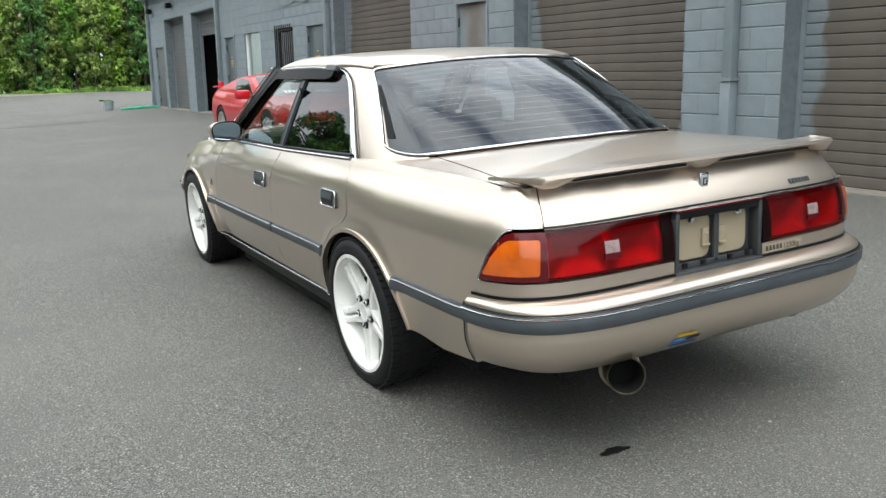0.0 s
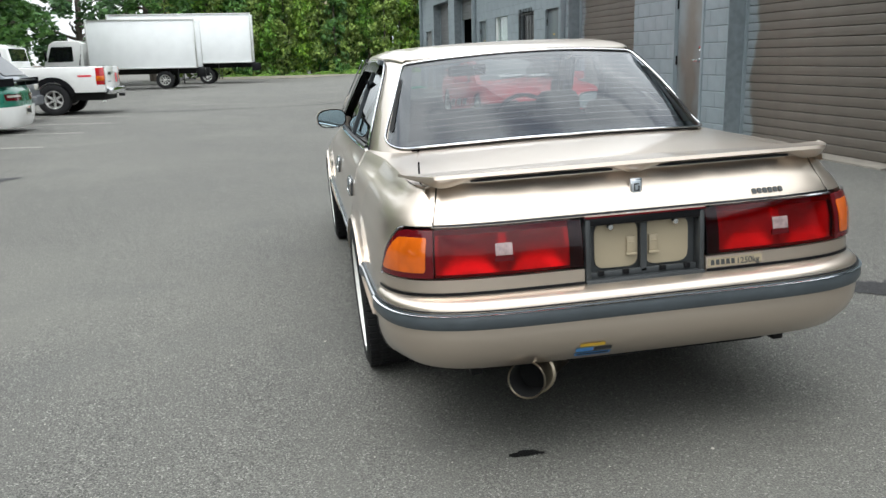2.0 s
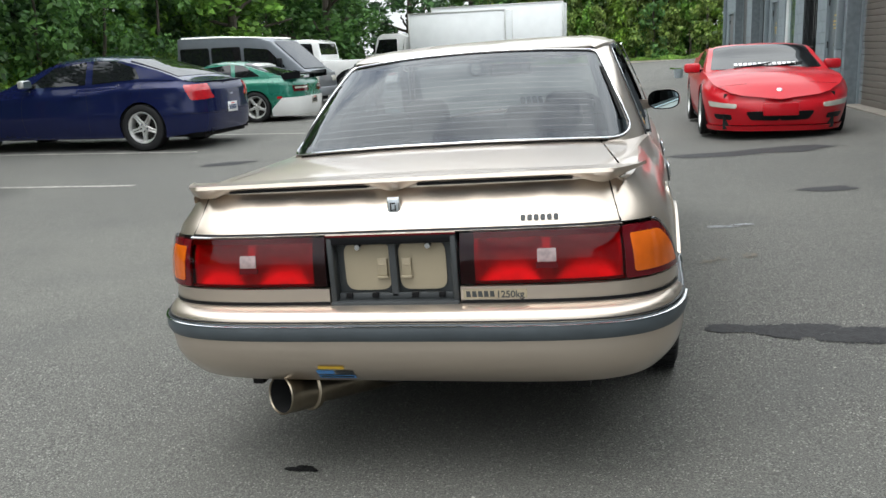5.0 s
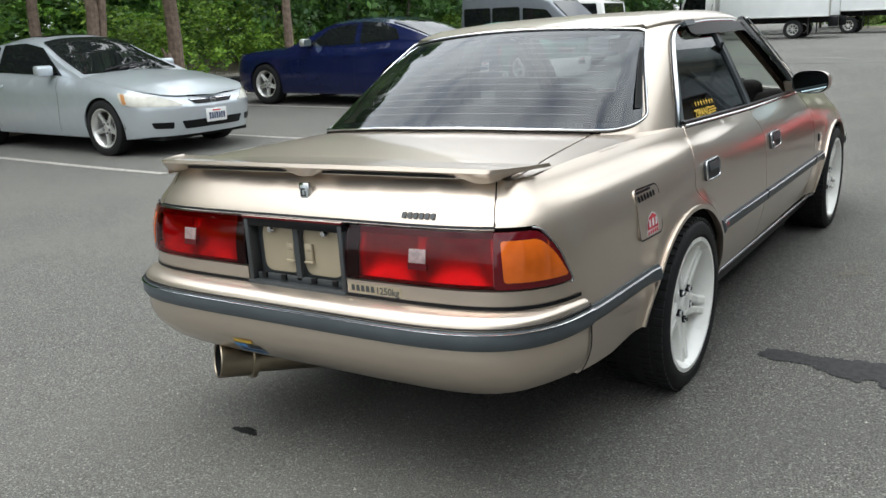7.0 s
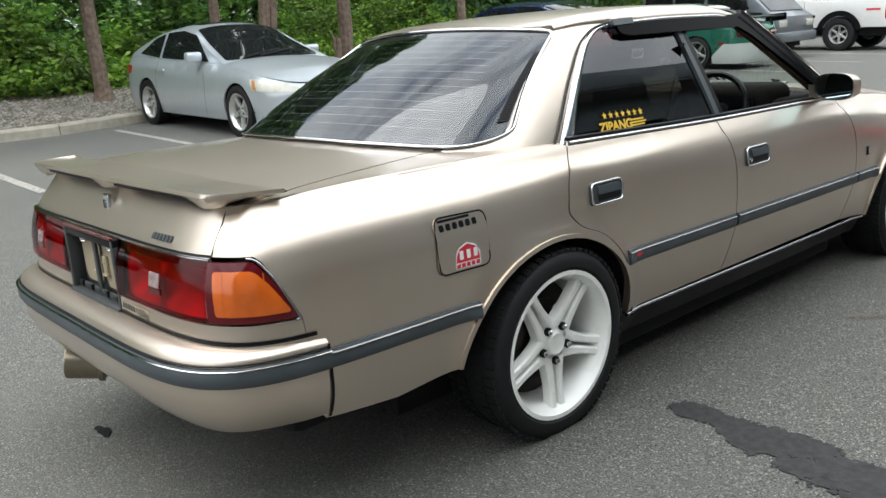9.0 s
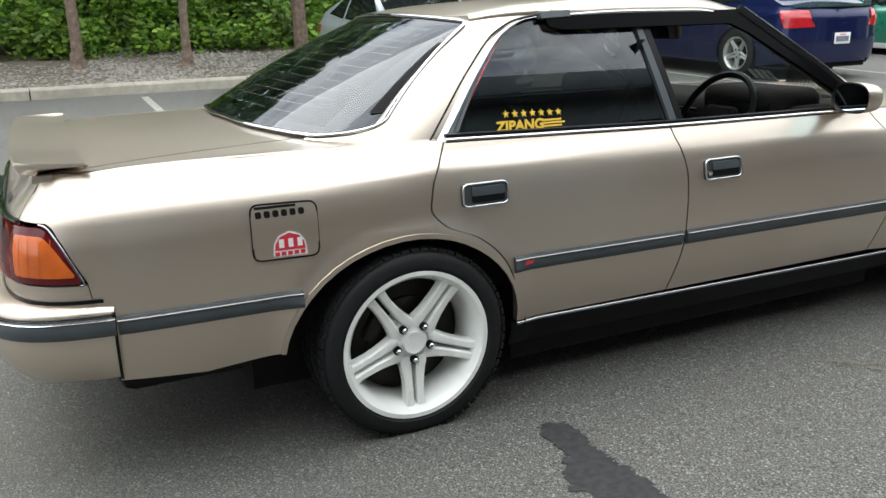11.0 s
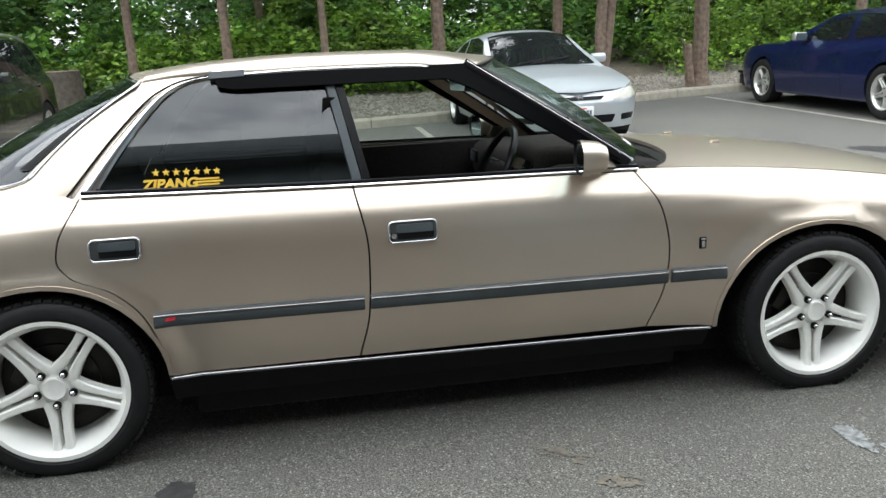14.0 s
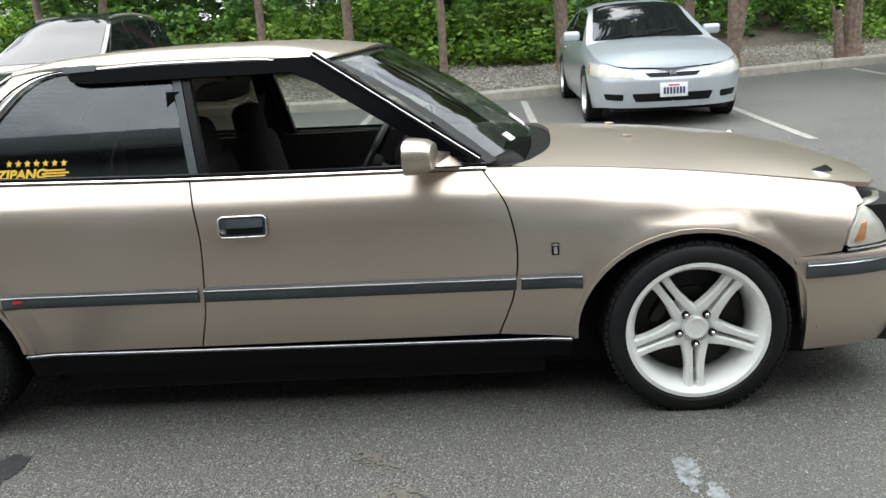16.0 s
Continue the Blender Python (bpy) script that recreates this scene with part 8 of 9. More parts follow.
for x in (-0.52, 0.52):
    part("popup_lamp_lid", facing(seam_on(lambda a, b, o: Vector((a, b, rx.deck_z(a, b) + o)), [(x - 0.17, 2.72), (x + 0.17, 2.72), (x + 0.15, 3.02), (x - 0.15, 3.02), (x - 0.17, 2.72)], 0.007, 0.002), (0, 0, 1)), M_DKRED, rx.root, smooth=0)
rx.mirrors(1.50, 0.79)
rx.seams(((0.50, 0.83), (0.48, 0.5), (0.55, 0.18)), ((1.56, 0.79), (1.62, 0.5), (1.55, 0.18)))
rs = part("rear_spoiler", box(-0.72, 0.72, -0.97, -0.74, 0.905, 0.935, 0.012), M_REDCAR, rx.root, "red rear spoiler")
for x in (-0.62, 0.62):
    part("spoiler_post", box(x - 0.03, x + 0.03, -0.88, -0.76, 0.85, 1.005, 0.01), M_REDCAR, rs)
for sx in (-1, 1):
    part("wiper", sweep([tuple(rx.gh(sx * 0.2 + 0.2, 1.93, 0.015)), tuple(rx.gh(sx * 0.2 - 0.28, 1.80, 0.02))], ring(0.010, 6)), M_BLACK, rx.root)

# dark estate car beyond the rear glass
su = Vehicle("dark grey-green sport utility car parked nose out", "car", parked(-9.55, -3.55, -90), M_DARKSUV, 0.91, -0.95, 3.60, 2.62,
             [(-0.95, 1.06), (0.0, 1.06), (1.0, 1.02), (2.0, 1.0), (2.7, 0.96), (3.3, 0.86), (3.6, 0.74)],
             [(-0.92, 1.08), (-0.75, 1.42), (-0.4, 1.62), (0.4, 1.68), (1.1, 1.64), (1.6, 1.38), (2.2, 1.02)], 0.345, spokes=7, name="parked_utility_car", sill=0.26)
su.side_window([(0.86, 1.08), (1.95, 1.05), (1.25, 1.50), (0.88, 1.54)], name="front_window")
su.side_window([(0.0, 1.11), (0.78, 1.09), (0.80, 1.55), (0.02, 1.55)], name="rear_window_side")
su.side_window([(-0.70, 1.15), (-0.10, 1.12), (-0.08, 1.54), (-0.42, 1.50)], name="cargo_window")
su.end_window("windscreen", 2.1, 1.2, 0.92, 0.93)
su.both("roof_rail", sweep([tuple(su.gh(su.roof_half(y) * 0.93, y, 0.035)) for y in np.linspace(-0.55, 1.05, 9)], ring(0.018, 8)), M_ALLOY)
su.mirrors(1.85, 1.08)
su.seams(((0.83, 1.02), (0.82, 0.6), (0.84, 0.3)), ((1.96, 1.0), (2.0, 0.6), (1.96, 0.3)))
su.handles((1.0, 0.92), (0.12, 0.94))


# ---- van, pickup and box lorries ----
def road_wheel(root, x, y, r, w, rim, side, mat=M_ALLOY, spokes=6):
    wheel(root, "wheel", Matrix.Translation((x, y, r)) @ pose(0, 0, 0, 0, 0, 0 if side > 0 else 180), r, w, rim, mat, spokes, "plain", 0.03)


pk = thing("pickup_truck", parked(-7.03, 20.6, 90), "white extended-cab pickup truck with black arch trims", "pickup")


def extrude_side(profile, x0, x1, b=0.02):
    """A body cut to a side profile of (y, z), from x0 to x1."""
    n = len(profile)
    bm = bmesh.new()
    a = [bm.verts.new((x0, y, z)) for y, z in profile]
    c = [bm.verts.new((x1, y, z)) for y, z in profile]
    bm.faces.new(a)
    bm.faces.new(c[::-1])
    for i in range(n):
        bm.faces.new((a[i], c[i], c[(i + 1) % n], a[(i + 1) % n]))
    bmesh.ops.recalc_face_normals(bm, faces=bm.faces[:])
    if b:
        es = [e for e in bm.edges if abs(e.verts[0].co.x - e.verts[1].co.x) < 1e-6]
        bmesh.ops.bevel(bm, geom=es, offset=b, segments=2, affect="EDGES", profile=0.5)
    bm.verts.index_update()
    out = [tuple(v.co) for v in bm.verts], [tuple(v.index for v in f.verts) for f in bm.faces]
    bm.free()
    return out


def arch_cut(c, r, z0, n=10):
    a0 = math.asin(max(-1, (z0 - r * 0.92) / (r * 1.15)))
    return [(c - r * 1.15 * math.cos(a0 + (math.pi - 2 * a0) * i / n), r * 0.92 + r * 1.15 * math.sin(a0 + (math.pi - 2 * a0) * i / n)) for i in range(n + 1)]


bed = [(-1.25, 0.55)] + arch_cut(0, 0.39, 0.55) + [(0.90, 0.55), (0.90, 1.20), (-1.25, 1.20)]
part("load_bed", extrude_side(bed, -0.97, 0.97, 0.03), M_WHITECAR, pk)
cab = [(0.91, 0.50), (3.05, 0.50)] + [(y, z) for y, z in arch_cut(3.60, 0.39, 0.52)] + [(4.45, 0.55), (4.48, 1.05), (4.2, 1.17), (3.05, 1.24), (0.91, 1.24)]
part("cab_body", extrude_side(cab, -0.97, 0.97, 0.03), M_WHITECAR, pk)
top = [(0.93, 1.22), (3.12, 1.22), (2.55, 1.70), (2.3, 1.79), (1.30, 1.80), (1.03, 1.72)]
part("cab_roof", moved(extrude_side(top, -0.83, 0.83, 0.05), Matrix.Identity(4)), M_WHITECAR, pk)
for x0, x1 in ((-0.842, -0.828), (0.828, 0.842)):
    part("cab_window", extrude_side([(1.12, 1.27), (1.92, 1.27), (1.92, 1.71), (1.18, 1.68)], x0, x1, 0), M_SOLIDGLASS, pk, smooth=0)
    part("door_window", extrude_side([(2.14, 1.27), (2.92, 1.27), (2.46, 1.68), (2.14, 1.71)], x0, x1, 0), M_SOLIDGLASS, pk, smooth=0)
part("rear_window", facing(([(-0.70, 0.945, 1.29), (0.70, 0.945, 1.29), (0.68, 1.018, 1.68), (-0.68, 1.018, 1.68)], [(0, 1, 2, 3)]), (0, -1, 0)), M_SOLIDGLASS, pk, smooth=0)
# near-black slab over the solid bed, standing in for its shaded hollow
part("bed_floor_hole", box(-0.85, 0.85, -1.15, 0.80, 1.16, 1.204), M_DARK, pk, smooth=0)
tg_ = part("tailgate", box(-0.80, 0.80, -1.275, -1.245, 0.66, 1.19, 0.012), M_WHITECAR, pk, "white tailgate with small dark stickers")
for b in ((-0.55, -0.20, 0.98, 1.06, M_BLACK), (-0.60, -0.25, 0.80, 0.83, M_STRIP), (0.35, 0.55, 0.78, 1.02, M_REDVINYL)):
    part("sticker_bar", box(b[0], b[1], -1.279, -1.274, b[2], b[3]), b[4], tg_, smooth=0)
for s in (-1, 1):
    part("tail_lamp", box(min(s * 0.84, s * 0.975), max(s * 0.84, s * 0.975), -1.262, -1.06, 0.74, 1.17, 0.01), M_RED, pk, "tall red tail lamp")
    part("lamp_amber", box(min(s * 0.845, s * 0.979), max(s * 0.845, s * 0.979), -1.266, -1.056, 0.84, 0.96, 0.006), M_AMBER, pk)
    part("arch_trim", sweep([(s * 0.975, y, z) for y, z in arch_cut(0, 0.43, 0.50, 18)], [(-0.065, -0.02), (0.065, -0.02), (0.065, 0.025), (-0.05, 0.04)], up=Vector((1, 0, 0))), M_BLACK, pk)
    part("side_strip", box(min(s * 0.965, s * 0.985), max(s * 0.965, s * 0.985), 0.6, 3.0, 0.80, 0.86), M_BLACK, pk, smooth=0)
    for y in (0, 3.60):
        road_wheel(pk, s * 0.86, y, 0.39, 0.25, 0.225, s)
    part("side_mark", box(min(s * 0.965, s * 0.975), max(s * 0.965, s * 0.975), -0.95, -0.62, 0.94, 0.99), M_REDVINYL, pk, smooth=0)
part("rear_bumper", box(-0.93, 0.93, -1.42, -1.28, 0.50, 0.66, 0.02), M_CHROME, pk, "chrome step bumper")
part("tow_hitch", box(-0.04, 0.04, -1.55, -1.40, 0.42, 0.50, 0.01), M_BLACK, pk)
part("underbody", box(-0.75, 0.75, -1.2, 4.2, 0.35, 0.56), M_DARK, pk, smooth=0)

vn = thing("passenger_van", parked(-9.62, 17.24, -90), "grey high-roofed passenger van with dark windows", "van")
side = [(-0.85, 0.40)] + arch_cut(0, 0.31, 0.40) + arch_cut(1.98, 0.31, 0.40) + [(2.62, 0.42), (2.72, 0.60), (2.68, 0.92), (2.46, 1.03), (1.66, 1.74), (1.35, 1.82), (0.4, 1.90), (-0.70, 1.92), (-0.84, 1.86), (-0.92, 0.9)]
part("van_body", extrude_side(side, -0.84, 0.84, 0.06), M_GREYVAN, vn)
for s in (-1, 1):
    for a, b in ((-0.76, 0.0), (0.08, 0.84)):
        w = part("side_window", extrude_side(rounded([(a, 1.17), (b, 1.17), (b, 1.62), (a, 1.62)], 0.05), min(s * 0.838, s * 0.850), max(s * 0.838, s * 0.850), 0), M_SOLIDGLASS, vn, smooth=0)
        part("window_rubber", sweep([(s * 0.846, y, z) for y, z in rounded([(a, 1.17), (b, 1.17), (b, 1.62), (a, 1.62)], 0.05)], ring(0.014, 5), closed=True, up=Vector((1, 0, 0))), M_BLACK, w)
    part("cab_window", extrude_side(rounded([(0.94, 1.10), (2.00, 1.10), (1.58, 1.54), (0.94, 1.60)], 0.05), min(s * 0.838, s * 0.850), max(s * 0.838, s * 0.850), 0), M_SOLIDGLASS, vn, smooth=0)
    part("rub_rail", box(min(s * 0.84, s * 0.853), max(s * 0.84, s * 0.853), -0.80, 2.3, 0.98, 1.02, 0.004), M_BLACK, vn)
    part("roof_gutter", sweep([(s * 0.83, y, 1.90 - 0.05 * max(0, y) ** 2 * 0.5 - 0.03) for y in np.linspace(-0.7, 1.5, 12)], ring(0.018, 5)), M_ALLOY, vn)
    part("door_mirror", box(min(s * 0.86, s * 1.02), max(s * 0.86, s * 1.02), 1.84, 1.95, 1.08, 1.32, 0.03), M_BLACK, vn)
    part("headlamp", box(min(s * 0.45, s * 0.80), max(s * 0.45, s * 0.80), 2.66, 2.71, 0.68, 0.84, 0.02), M_CLEARL, vn)
    for y in (0, 1.98):
        road_wheel(vn, s * 0.75, y, 0.31, 0.18, 0.19, s)
part("windscreen", facing(([(-0.76, 2.462, 1.055), (0.76, 2.462, 1.055), (0.72, 1.70, 1.735), (-0.72, 1.70, 1.735)], [(0, 1, 2, 3)]), (0, 1, 1)), M_SOLIDGLASS, vn, "bright reflecting windscreen", 0)
part("front_bumper", box(-0.84, 0.84, 2.62, 2.78, 0.36, 0.58, 0.04), M_GREYVAN, vn)
part("underbody", box(-0.62, 0.62, -0.8, 2.5, 0.24, 0.45), M_DARK, vn, smooth=0)


def lorry(m, label, length, height, floor, with_cab, tail=0.0, rear_axle=1.5):
    lo = thing("box_lorry", m, label, "lorry", "box lorries")
    bx = part("cargo_box", box(-1.18, 1.18, 0, length, floor, height, 0.03), M_WHITEPAINT, lo, "plain white cargo box")
    for x in (-1.19, 1.19):
        for y in (0.0, length):
            part("corner_post", box(x - 0.03, x + 0.03, y - 0.035, y + 0.035, floor - 0.02, height + 0.02, 0.01), M_ALLOY, bx)
        part("top_rail", box(x - 0.025, x + 0.025, 0, length, height - 0.05, height + 0.015, 0.01), M_ALLOY, bx)
        part("base_rail", box(x - 0.025, x + 0.025, 0, length, floor - 0.03, floor + 0.03, 0.01), M_ALLOY, bx)
    part("chassis", box(-0.5, 0.5, -0.1, length + (1.6 if with_cab else 0.3), floor - 0.28, floor - 0.02), M_DARK, lo, smooth=0)
    for s in (-1, 1):
        road_wheel(lo, s * 1.0, rear_axle, 0.40, 0.26, 0.24, s, M_ALLOY, 8)
        part("mud_flap", box(min(s * 0.85, s * 1.12), max(s * 0.85, s * 1.12), rear_axle - 0.62, rear_axle - 0.60, 0.2, floor - 0.05), M_BLACK, lo, smooth=0)
        part("tail_bracket", box(min(s * 0.9, s * 1.1), max(s * 0.9, s * 1.1), -0.35, 0.05, floor - 0.45, floor - 0.05, 0.02), M_BLACK, lo)
        if with_cab:
            road_wheel(lo, s * 0.95, length + 1.05, 0.40, 0.22, 0.24, s, M_ALLOY, 8)
    if with_cab:
        c0 = length + 0.25
        prof = [(c0, 0.55), (c0 + 0.35, 0.55)] + arch_cut(length + 1.05, 0.42, 0.55) + [(c0 + 1.70, 0.50), (c0 + 1.75, 1.15), (c0 + 1.45, 2.10), (c0 + 1.2, 2.24), (c0 + 0.2, 2.24), (c0, 2.1)]
        cb = part("cab", extrude_side(prof, -0.98, 0.98, 0.06), M_WHITECAR, lo, "white lorry cab")
        for s in (-1, 1):
            part("cab_window", extrude_side(rounded([(c0 + 0.45, 1.32), (c0 + 1.58, 1.30), (c0 + 1.35, 1.98), (c0 + 0.45, 1.98)], 0.05), min(s * 0.975, s * 0.988), max(s * 0.975, s * 0.988), 0), M_SOLIDGLASS, cb, smooth=0)
            part("cab_mirror", box(min(s * 1.05, s * 1.2), max(s * 1.05, s * 1.2), c0 + 1.55, c0 + 1.62, 1.35, 1.75, 0.02), M_BLACK, cb)
        part("windscreen", facing(([(-0.88, c0 + 1.725, 1.25), (0.88, c0 + 1.725, 1.25), (0.84, c0 + 1.465, 2.08), (-0.84, c0 + 1.465, 2.08)], [(0, 1, 2, 3)]), (0, 1, 0)), M_SOLIDGLASS, cb, smooth=0)
    return lo


lorry(parked(-5.4, 39.3, 90), "white box lorry with a short cab parked across the yard", 4.75, 3.12, 0.95, True)
lorry(parked(-3.15, 45.2, 90), "white box trailer body on a dark chassis", 7.2, 3.62, 1.10, False, rear_axle=2.4)
tr = thing("flat_trailer", parked(-7.9, 27.5, 90), "low flat trailer with a raised drawbar", "trailer")
part("trailer_deck", box(-0.8, 0.8, 0.9, 3.4, 0.45, 0.53, 0.02), M_BLACK, tr)
part("drawbar", sweep([(-0.6, 0.9, 0.5), (0, -0.6, 0.52), (0.6, 0.9, 0.5)], ring(0.05, 8)), M_BLACK, tr)
part("jack_post", moved(lathe([(0.0, 0.06), (0.02, 0.06), (0.03, 0.03), (0.75, 0.03), (0.75, 0)], 10, "z"), pose(0, -0.45, 0)), M_ALLOY, tr)
part("coupling", box(-0.06, 0.06, -0.85, -0.55, 0.48, 0.58, 0.02), M_BLACK, tr)
for s in (-1, 1):
    road_wheel(tr, s * 0.85, 2.2, 0.30, 0.18, 0.18, s)


# ---- trees and undergrowth ----
def leaves(centres, radii, per, size, seed, flat=0.35, droop=0.0, long=1.6):
    """Many small folded leaves scattered about clump centres, as one mesh."""
    rng = np.random.default_rng(seed)
    c = np.repeat(np.asarray(centres, float), per, 0)
    r = np.repeat(np.asarray(radii, float), per, 0)[:, None]
    d = rng.normal(size=(len(c), 3))
    d /= np.linalg.norm(d, axis=1)[:, None]
    p = c + d * r * rng.uniform(0.45, 1.0, (len(c), 1)) ** 0.6
    a = rng.normal(size=(len(c), 3))
    a[:, 2] = a[:, 2] * flat - droop
    a /= np.linalg.norm(a, axis=1)[:, None]
    b = np.cross(a, d + rng.normal(scale=0.6, size=d.shape))
    b /= np.linalg.norm(b, axis=1)[:, None] + 1e-9
    s = size * rng.uniform(0.6, 1.3, (len(c), 1))
    v = np.stack([p - a * s * long * 0.5, p + b * s * 0.42, p + a * s * long * 0.5, p - b * s * 0.42], 1).reshape(-1, 3)
    f = np.arange(len(v)).reshape(-1, 4)
    return v, f


def leaf_object(name, data, mat, parent=None):
    v, f = data
    me = bpy.data.meshes.new(name)
    me.vertices.add(len(v))
    me.vertices.foreach_set("co", v.astype(np.float32).ravel())
    me.loops.add(f.size)
    me.loops.foreach_set("vertex_index", f.ravel().astype(np.int32))
    me.polygons.add(len(f))
    me.polygons.foreach_set("loop_start", np.arange(0, f.size, 4, dtype=np.int32))
    me.update()
    me.materials.append(mat)
    ob = new(name, me)
    if parent is not None:
        ob.parent = parent
    return ob


def limb(p0, p1, r0, r1, seed, n=7, wob=0.05):
    rng = random.Random(seed)
    a, b = Vector(p0), Vector(p1)
    path = [a.lerp(b, i / n) + Vector((rng.uniform(-wob, wob), rng.uniform(-wob, wob), 0)) * (i > 0) for i in range(n + 1)]
    return sweep(path, ring(1.0, 10), up=Vector((1, 0.2, 0)), scale=[r0 + (r1 - r0) * i / n for i in range(n + 1)])


def tree(x, y, z, r, height, seed, kind="pine", label="", lean=(0, 0), bare=2.6, mat=M_BARK, fork=False):
    rng = random.Random(seed)
    t = thing("tree", pose(x, y, z), label, "tree", "trees behind the kerb")
    top = (lean[0] * height, lean[1] * height, height)
    wood = [limb((0, 0, -0.15), top, r, r * 0.35, seed, 14, r * 0.25), lathe([(-0.1, r * 1.7), (0.06, r * 1.3), (0.25, r * 1.02)], 12, "z")]
    if fork:
        wood.append(limb((0.02, 0.05, 0.35), (lean[0] * height + 0.2, lean[1] * height + 0.9, height), r * 0.75, r * 0.3, seed + 5, 12, r * 0.2))
    part("trunk", join(*wood), mat, t, "rough brown bark")
    cs, rs, boughs = [], [], []
    for i in range(26):
        u = rng.random()
        zz = bare + (height - bare) * u
        reach = (1.9 - 1.1 * u) * rng.uniform(0.5, 1.0)
        a = rng.uniform(0, 6.28)
        q = Vector((top[0] * zz / height, top[1] * zz / height, zz))
        tip = q + Vector((math.cos(a) * reach, math.sin(a) * reach, -0.35 * reach if kind == "pine" else 0.3 * reach))
        boughs.append(limb(q, tip, 0.03, 0.008, seed * 31 + i, 4, 0.03))
        for k in range(4):
            w = (k + 1) / 4
            cs.append(tuple(q.lerp(tip, w) + Vector((0, 0, -0.1 * w))))
            rs.append(rng.uniform(0.22, 0.42))
    part("bough", join(*boughs), mat, t)
    leaf_object("crown", leaves(cs, rs, 42, 0.10 if kind == "pine" else 0.12, seed, 0.5, 0.6 if kind == "pine" else 0.0, 2.6 if kind == "pine" else 1.5), M_NEEDLE if kind == "pine" else M_LEAF2, t)
    return t


for i, (x, y, r, lean, fork) in enumerate(((-12.4, -1.9, 0.085, (0.008, 0.0), False), (-12.0, -0.25, 0.095, (0.0, 0.0), False), (-15.0, 0.27, 0.10, (0, 0.004), False), (-11.75, 1.43, 0.075, (0, -0.006), False), (-12.5, 3.62, 0.135, (0.01, -0.015), False), (-12.55, 5.92, 0.105, (0, 0), False), (-11.75, 6.45, 0.12, (0, 0.01), True), (-12.5, 8.8, 0.16, (0.0, 0.012), False), (-13.0, 12.6, 0.12, (0, 0), False), (-13.4, -5.2, 0.10, (0, 0), False), (-13.0, -6.3, 0.09, (0, 0), False))):
    tree(x, y, strip_z(x, y), r, 8.5, 40 + i, "pine", "slender pine with reddish bark in the gravel strip", lean, 2.9, fork=fork)
x, y = -12.35, 8.55
sn = thing("broken_stub", pose(x, y, strip_z(x, y)), "short broken stub of a trunk beside a pine", "stump")
part("stub", join(limb((0, 0, -0.1), (0.02, -0.10, 0.85), 0.10, 0.06, 3, 6, 0.02), limb((0.0, -0.08, 0.5), (0.02, -0.22, 0.95), 0.05, 0.02, 4, 4, 0.02)), M_BARK, sn)
x, y = -12.6, -3.25
st_ = thing("tree_stump", pose(x, y, strip_z(x, y)), "broad sawn tree stump beside a black ground sheet", "stump")
part("stump_wood", lathe([(-0.1, 0.62), (0.05, 0.52), (0.3, 0.44), (0.75, 0.40), (0.80, 0.385), (0.80, 0.0)], 18, "z"), M_BARK2, st_)
part("sawn_top", lathe([(0.802, 0.385), (0.806, 0.0)], 18, "z"), M_BARK, st_)
sheet = thing("ground_sheet", pose(-11.6, -2.6, 0), "torn black weed sheet lying on the gravel", "sheet")
part("cloth", facing(panel(rounded([(-0.6, -0.45), (0.5, -0.5), (0.75, 0.35), (0.0, 0.55), (-0.75, 0.4)], 0.2), lambda a, b, o: Vector((a, b, strip_z(a - 11.6, b - 2.6) + 0.06 + 0.03 * math.sin(5 * a) * math.cos(4 * b) + 0.25 * max(0, -a - 0.2))), 0.1, 0.02), (0, 0, 1)), M_BLACK, sheet)
bxx = thing("black_box", pose(-12.0, 9.75, strip_z(-12.0, 9.75)), "small black plastic box on the gravel", "box")
part("case", box(-0.18, 0.18, -0.28, 0.28, 0, 0.24, 0.03), M_BLACK, bxx)
part("lid", box(-0.20, 0.20, -0.30, 0.30, 0.24, 0.29, 0.015), M_BLACK, bxx)


def bank(count, ymin, ymax, dmin, dmax, hmax, seed, rise=0.8):
    """Clump centres of the undergrowth behind the gravel."""
    rng = np.random.default_rng(seed)
    out, rad = [], []
    for _ in range(count):
        y = rng.uniform(ymin, ymax)
        d = rng.uniform(dmin, dmax)
        x = kerb_x(min(y, 26)) - d
        h = hmax * (0.45 + 0.55 * noise.noise(Vector((y * 0.35, d * 0.5, seed * 1.7)))) * min(1, (d - dmin) / rise + 0.25)
        z = strip_z(x, min(y, 26)) if d < 9 else 1.0
        out.append((x, y, z + rng.uniform(0.05, 1) ** 0.8 * max(0.15, h)))
        rad.append(rng.uniform(0.16, 0.38))
    return out, rad


def stuff(name, data, mat, label, category):
    return tagged(leaf_object(name, data, mat), label, category, kind="stuff")


c, r = bank(2300, -16, 5.5, 3.5, 6.2, 2.4, 3)
stuff("undergrowth", leaves(c, r, 40, 0.088, 11), M_LEAF3, "bright green bramble and shrub leaves behind the gravel", "bushes")
c, r = bank(1900, -16, 34, 4.0, 7.5, 3.6, 5)
stuff("undergrowth", leaves(c, r, 40, 0.098, 12), M_LEAF, "mixed green shrub leaves under the trees", "bushes")
c, r = bank(2400, -18, 36, 4.6, 9, 5.2, 7)
stuff("thicket", leaves(c, r, 44, 0.095, 13), M_LEAF2, "dark green thicket under the trees", "bushes")
c, r = bank(900, 9, 34, 2.2, 4.2, 2.8, 9)
stuff("undergrowth", leaves(c, r, 44, 0.075, 14), M_LEAF3, "bright green leaves behind the parked cars", "bushes")


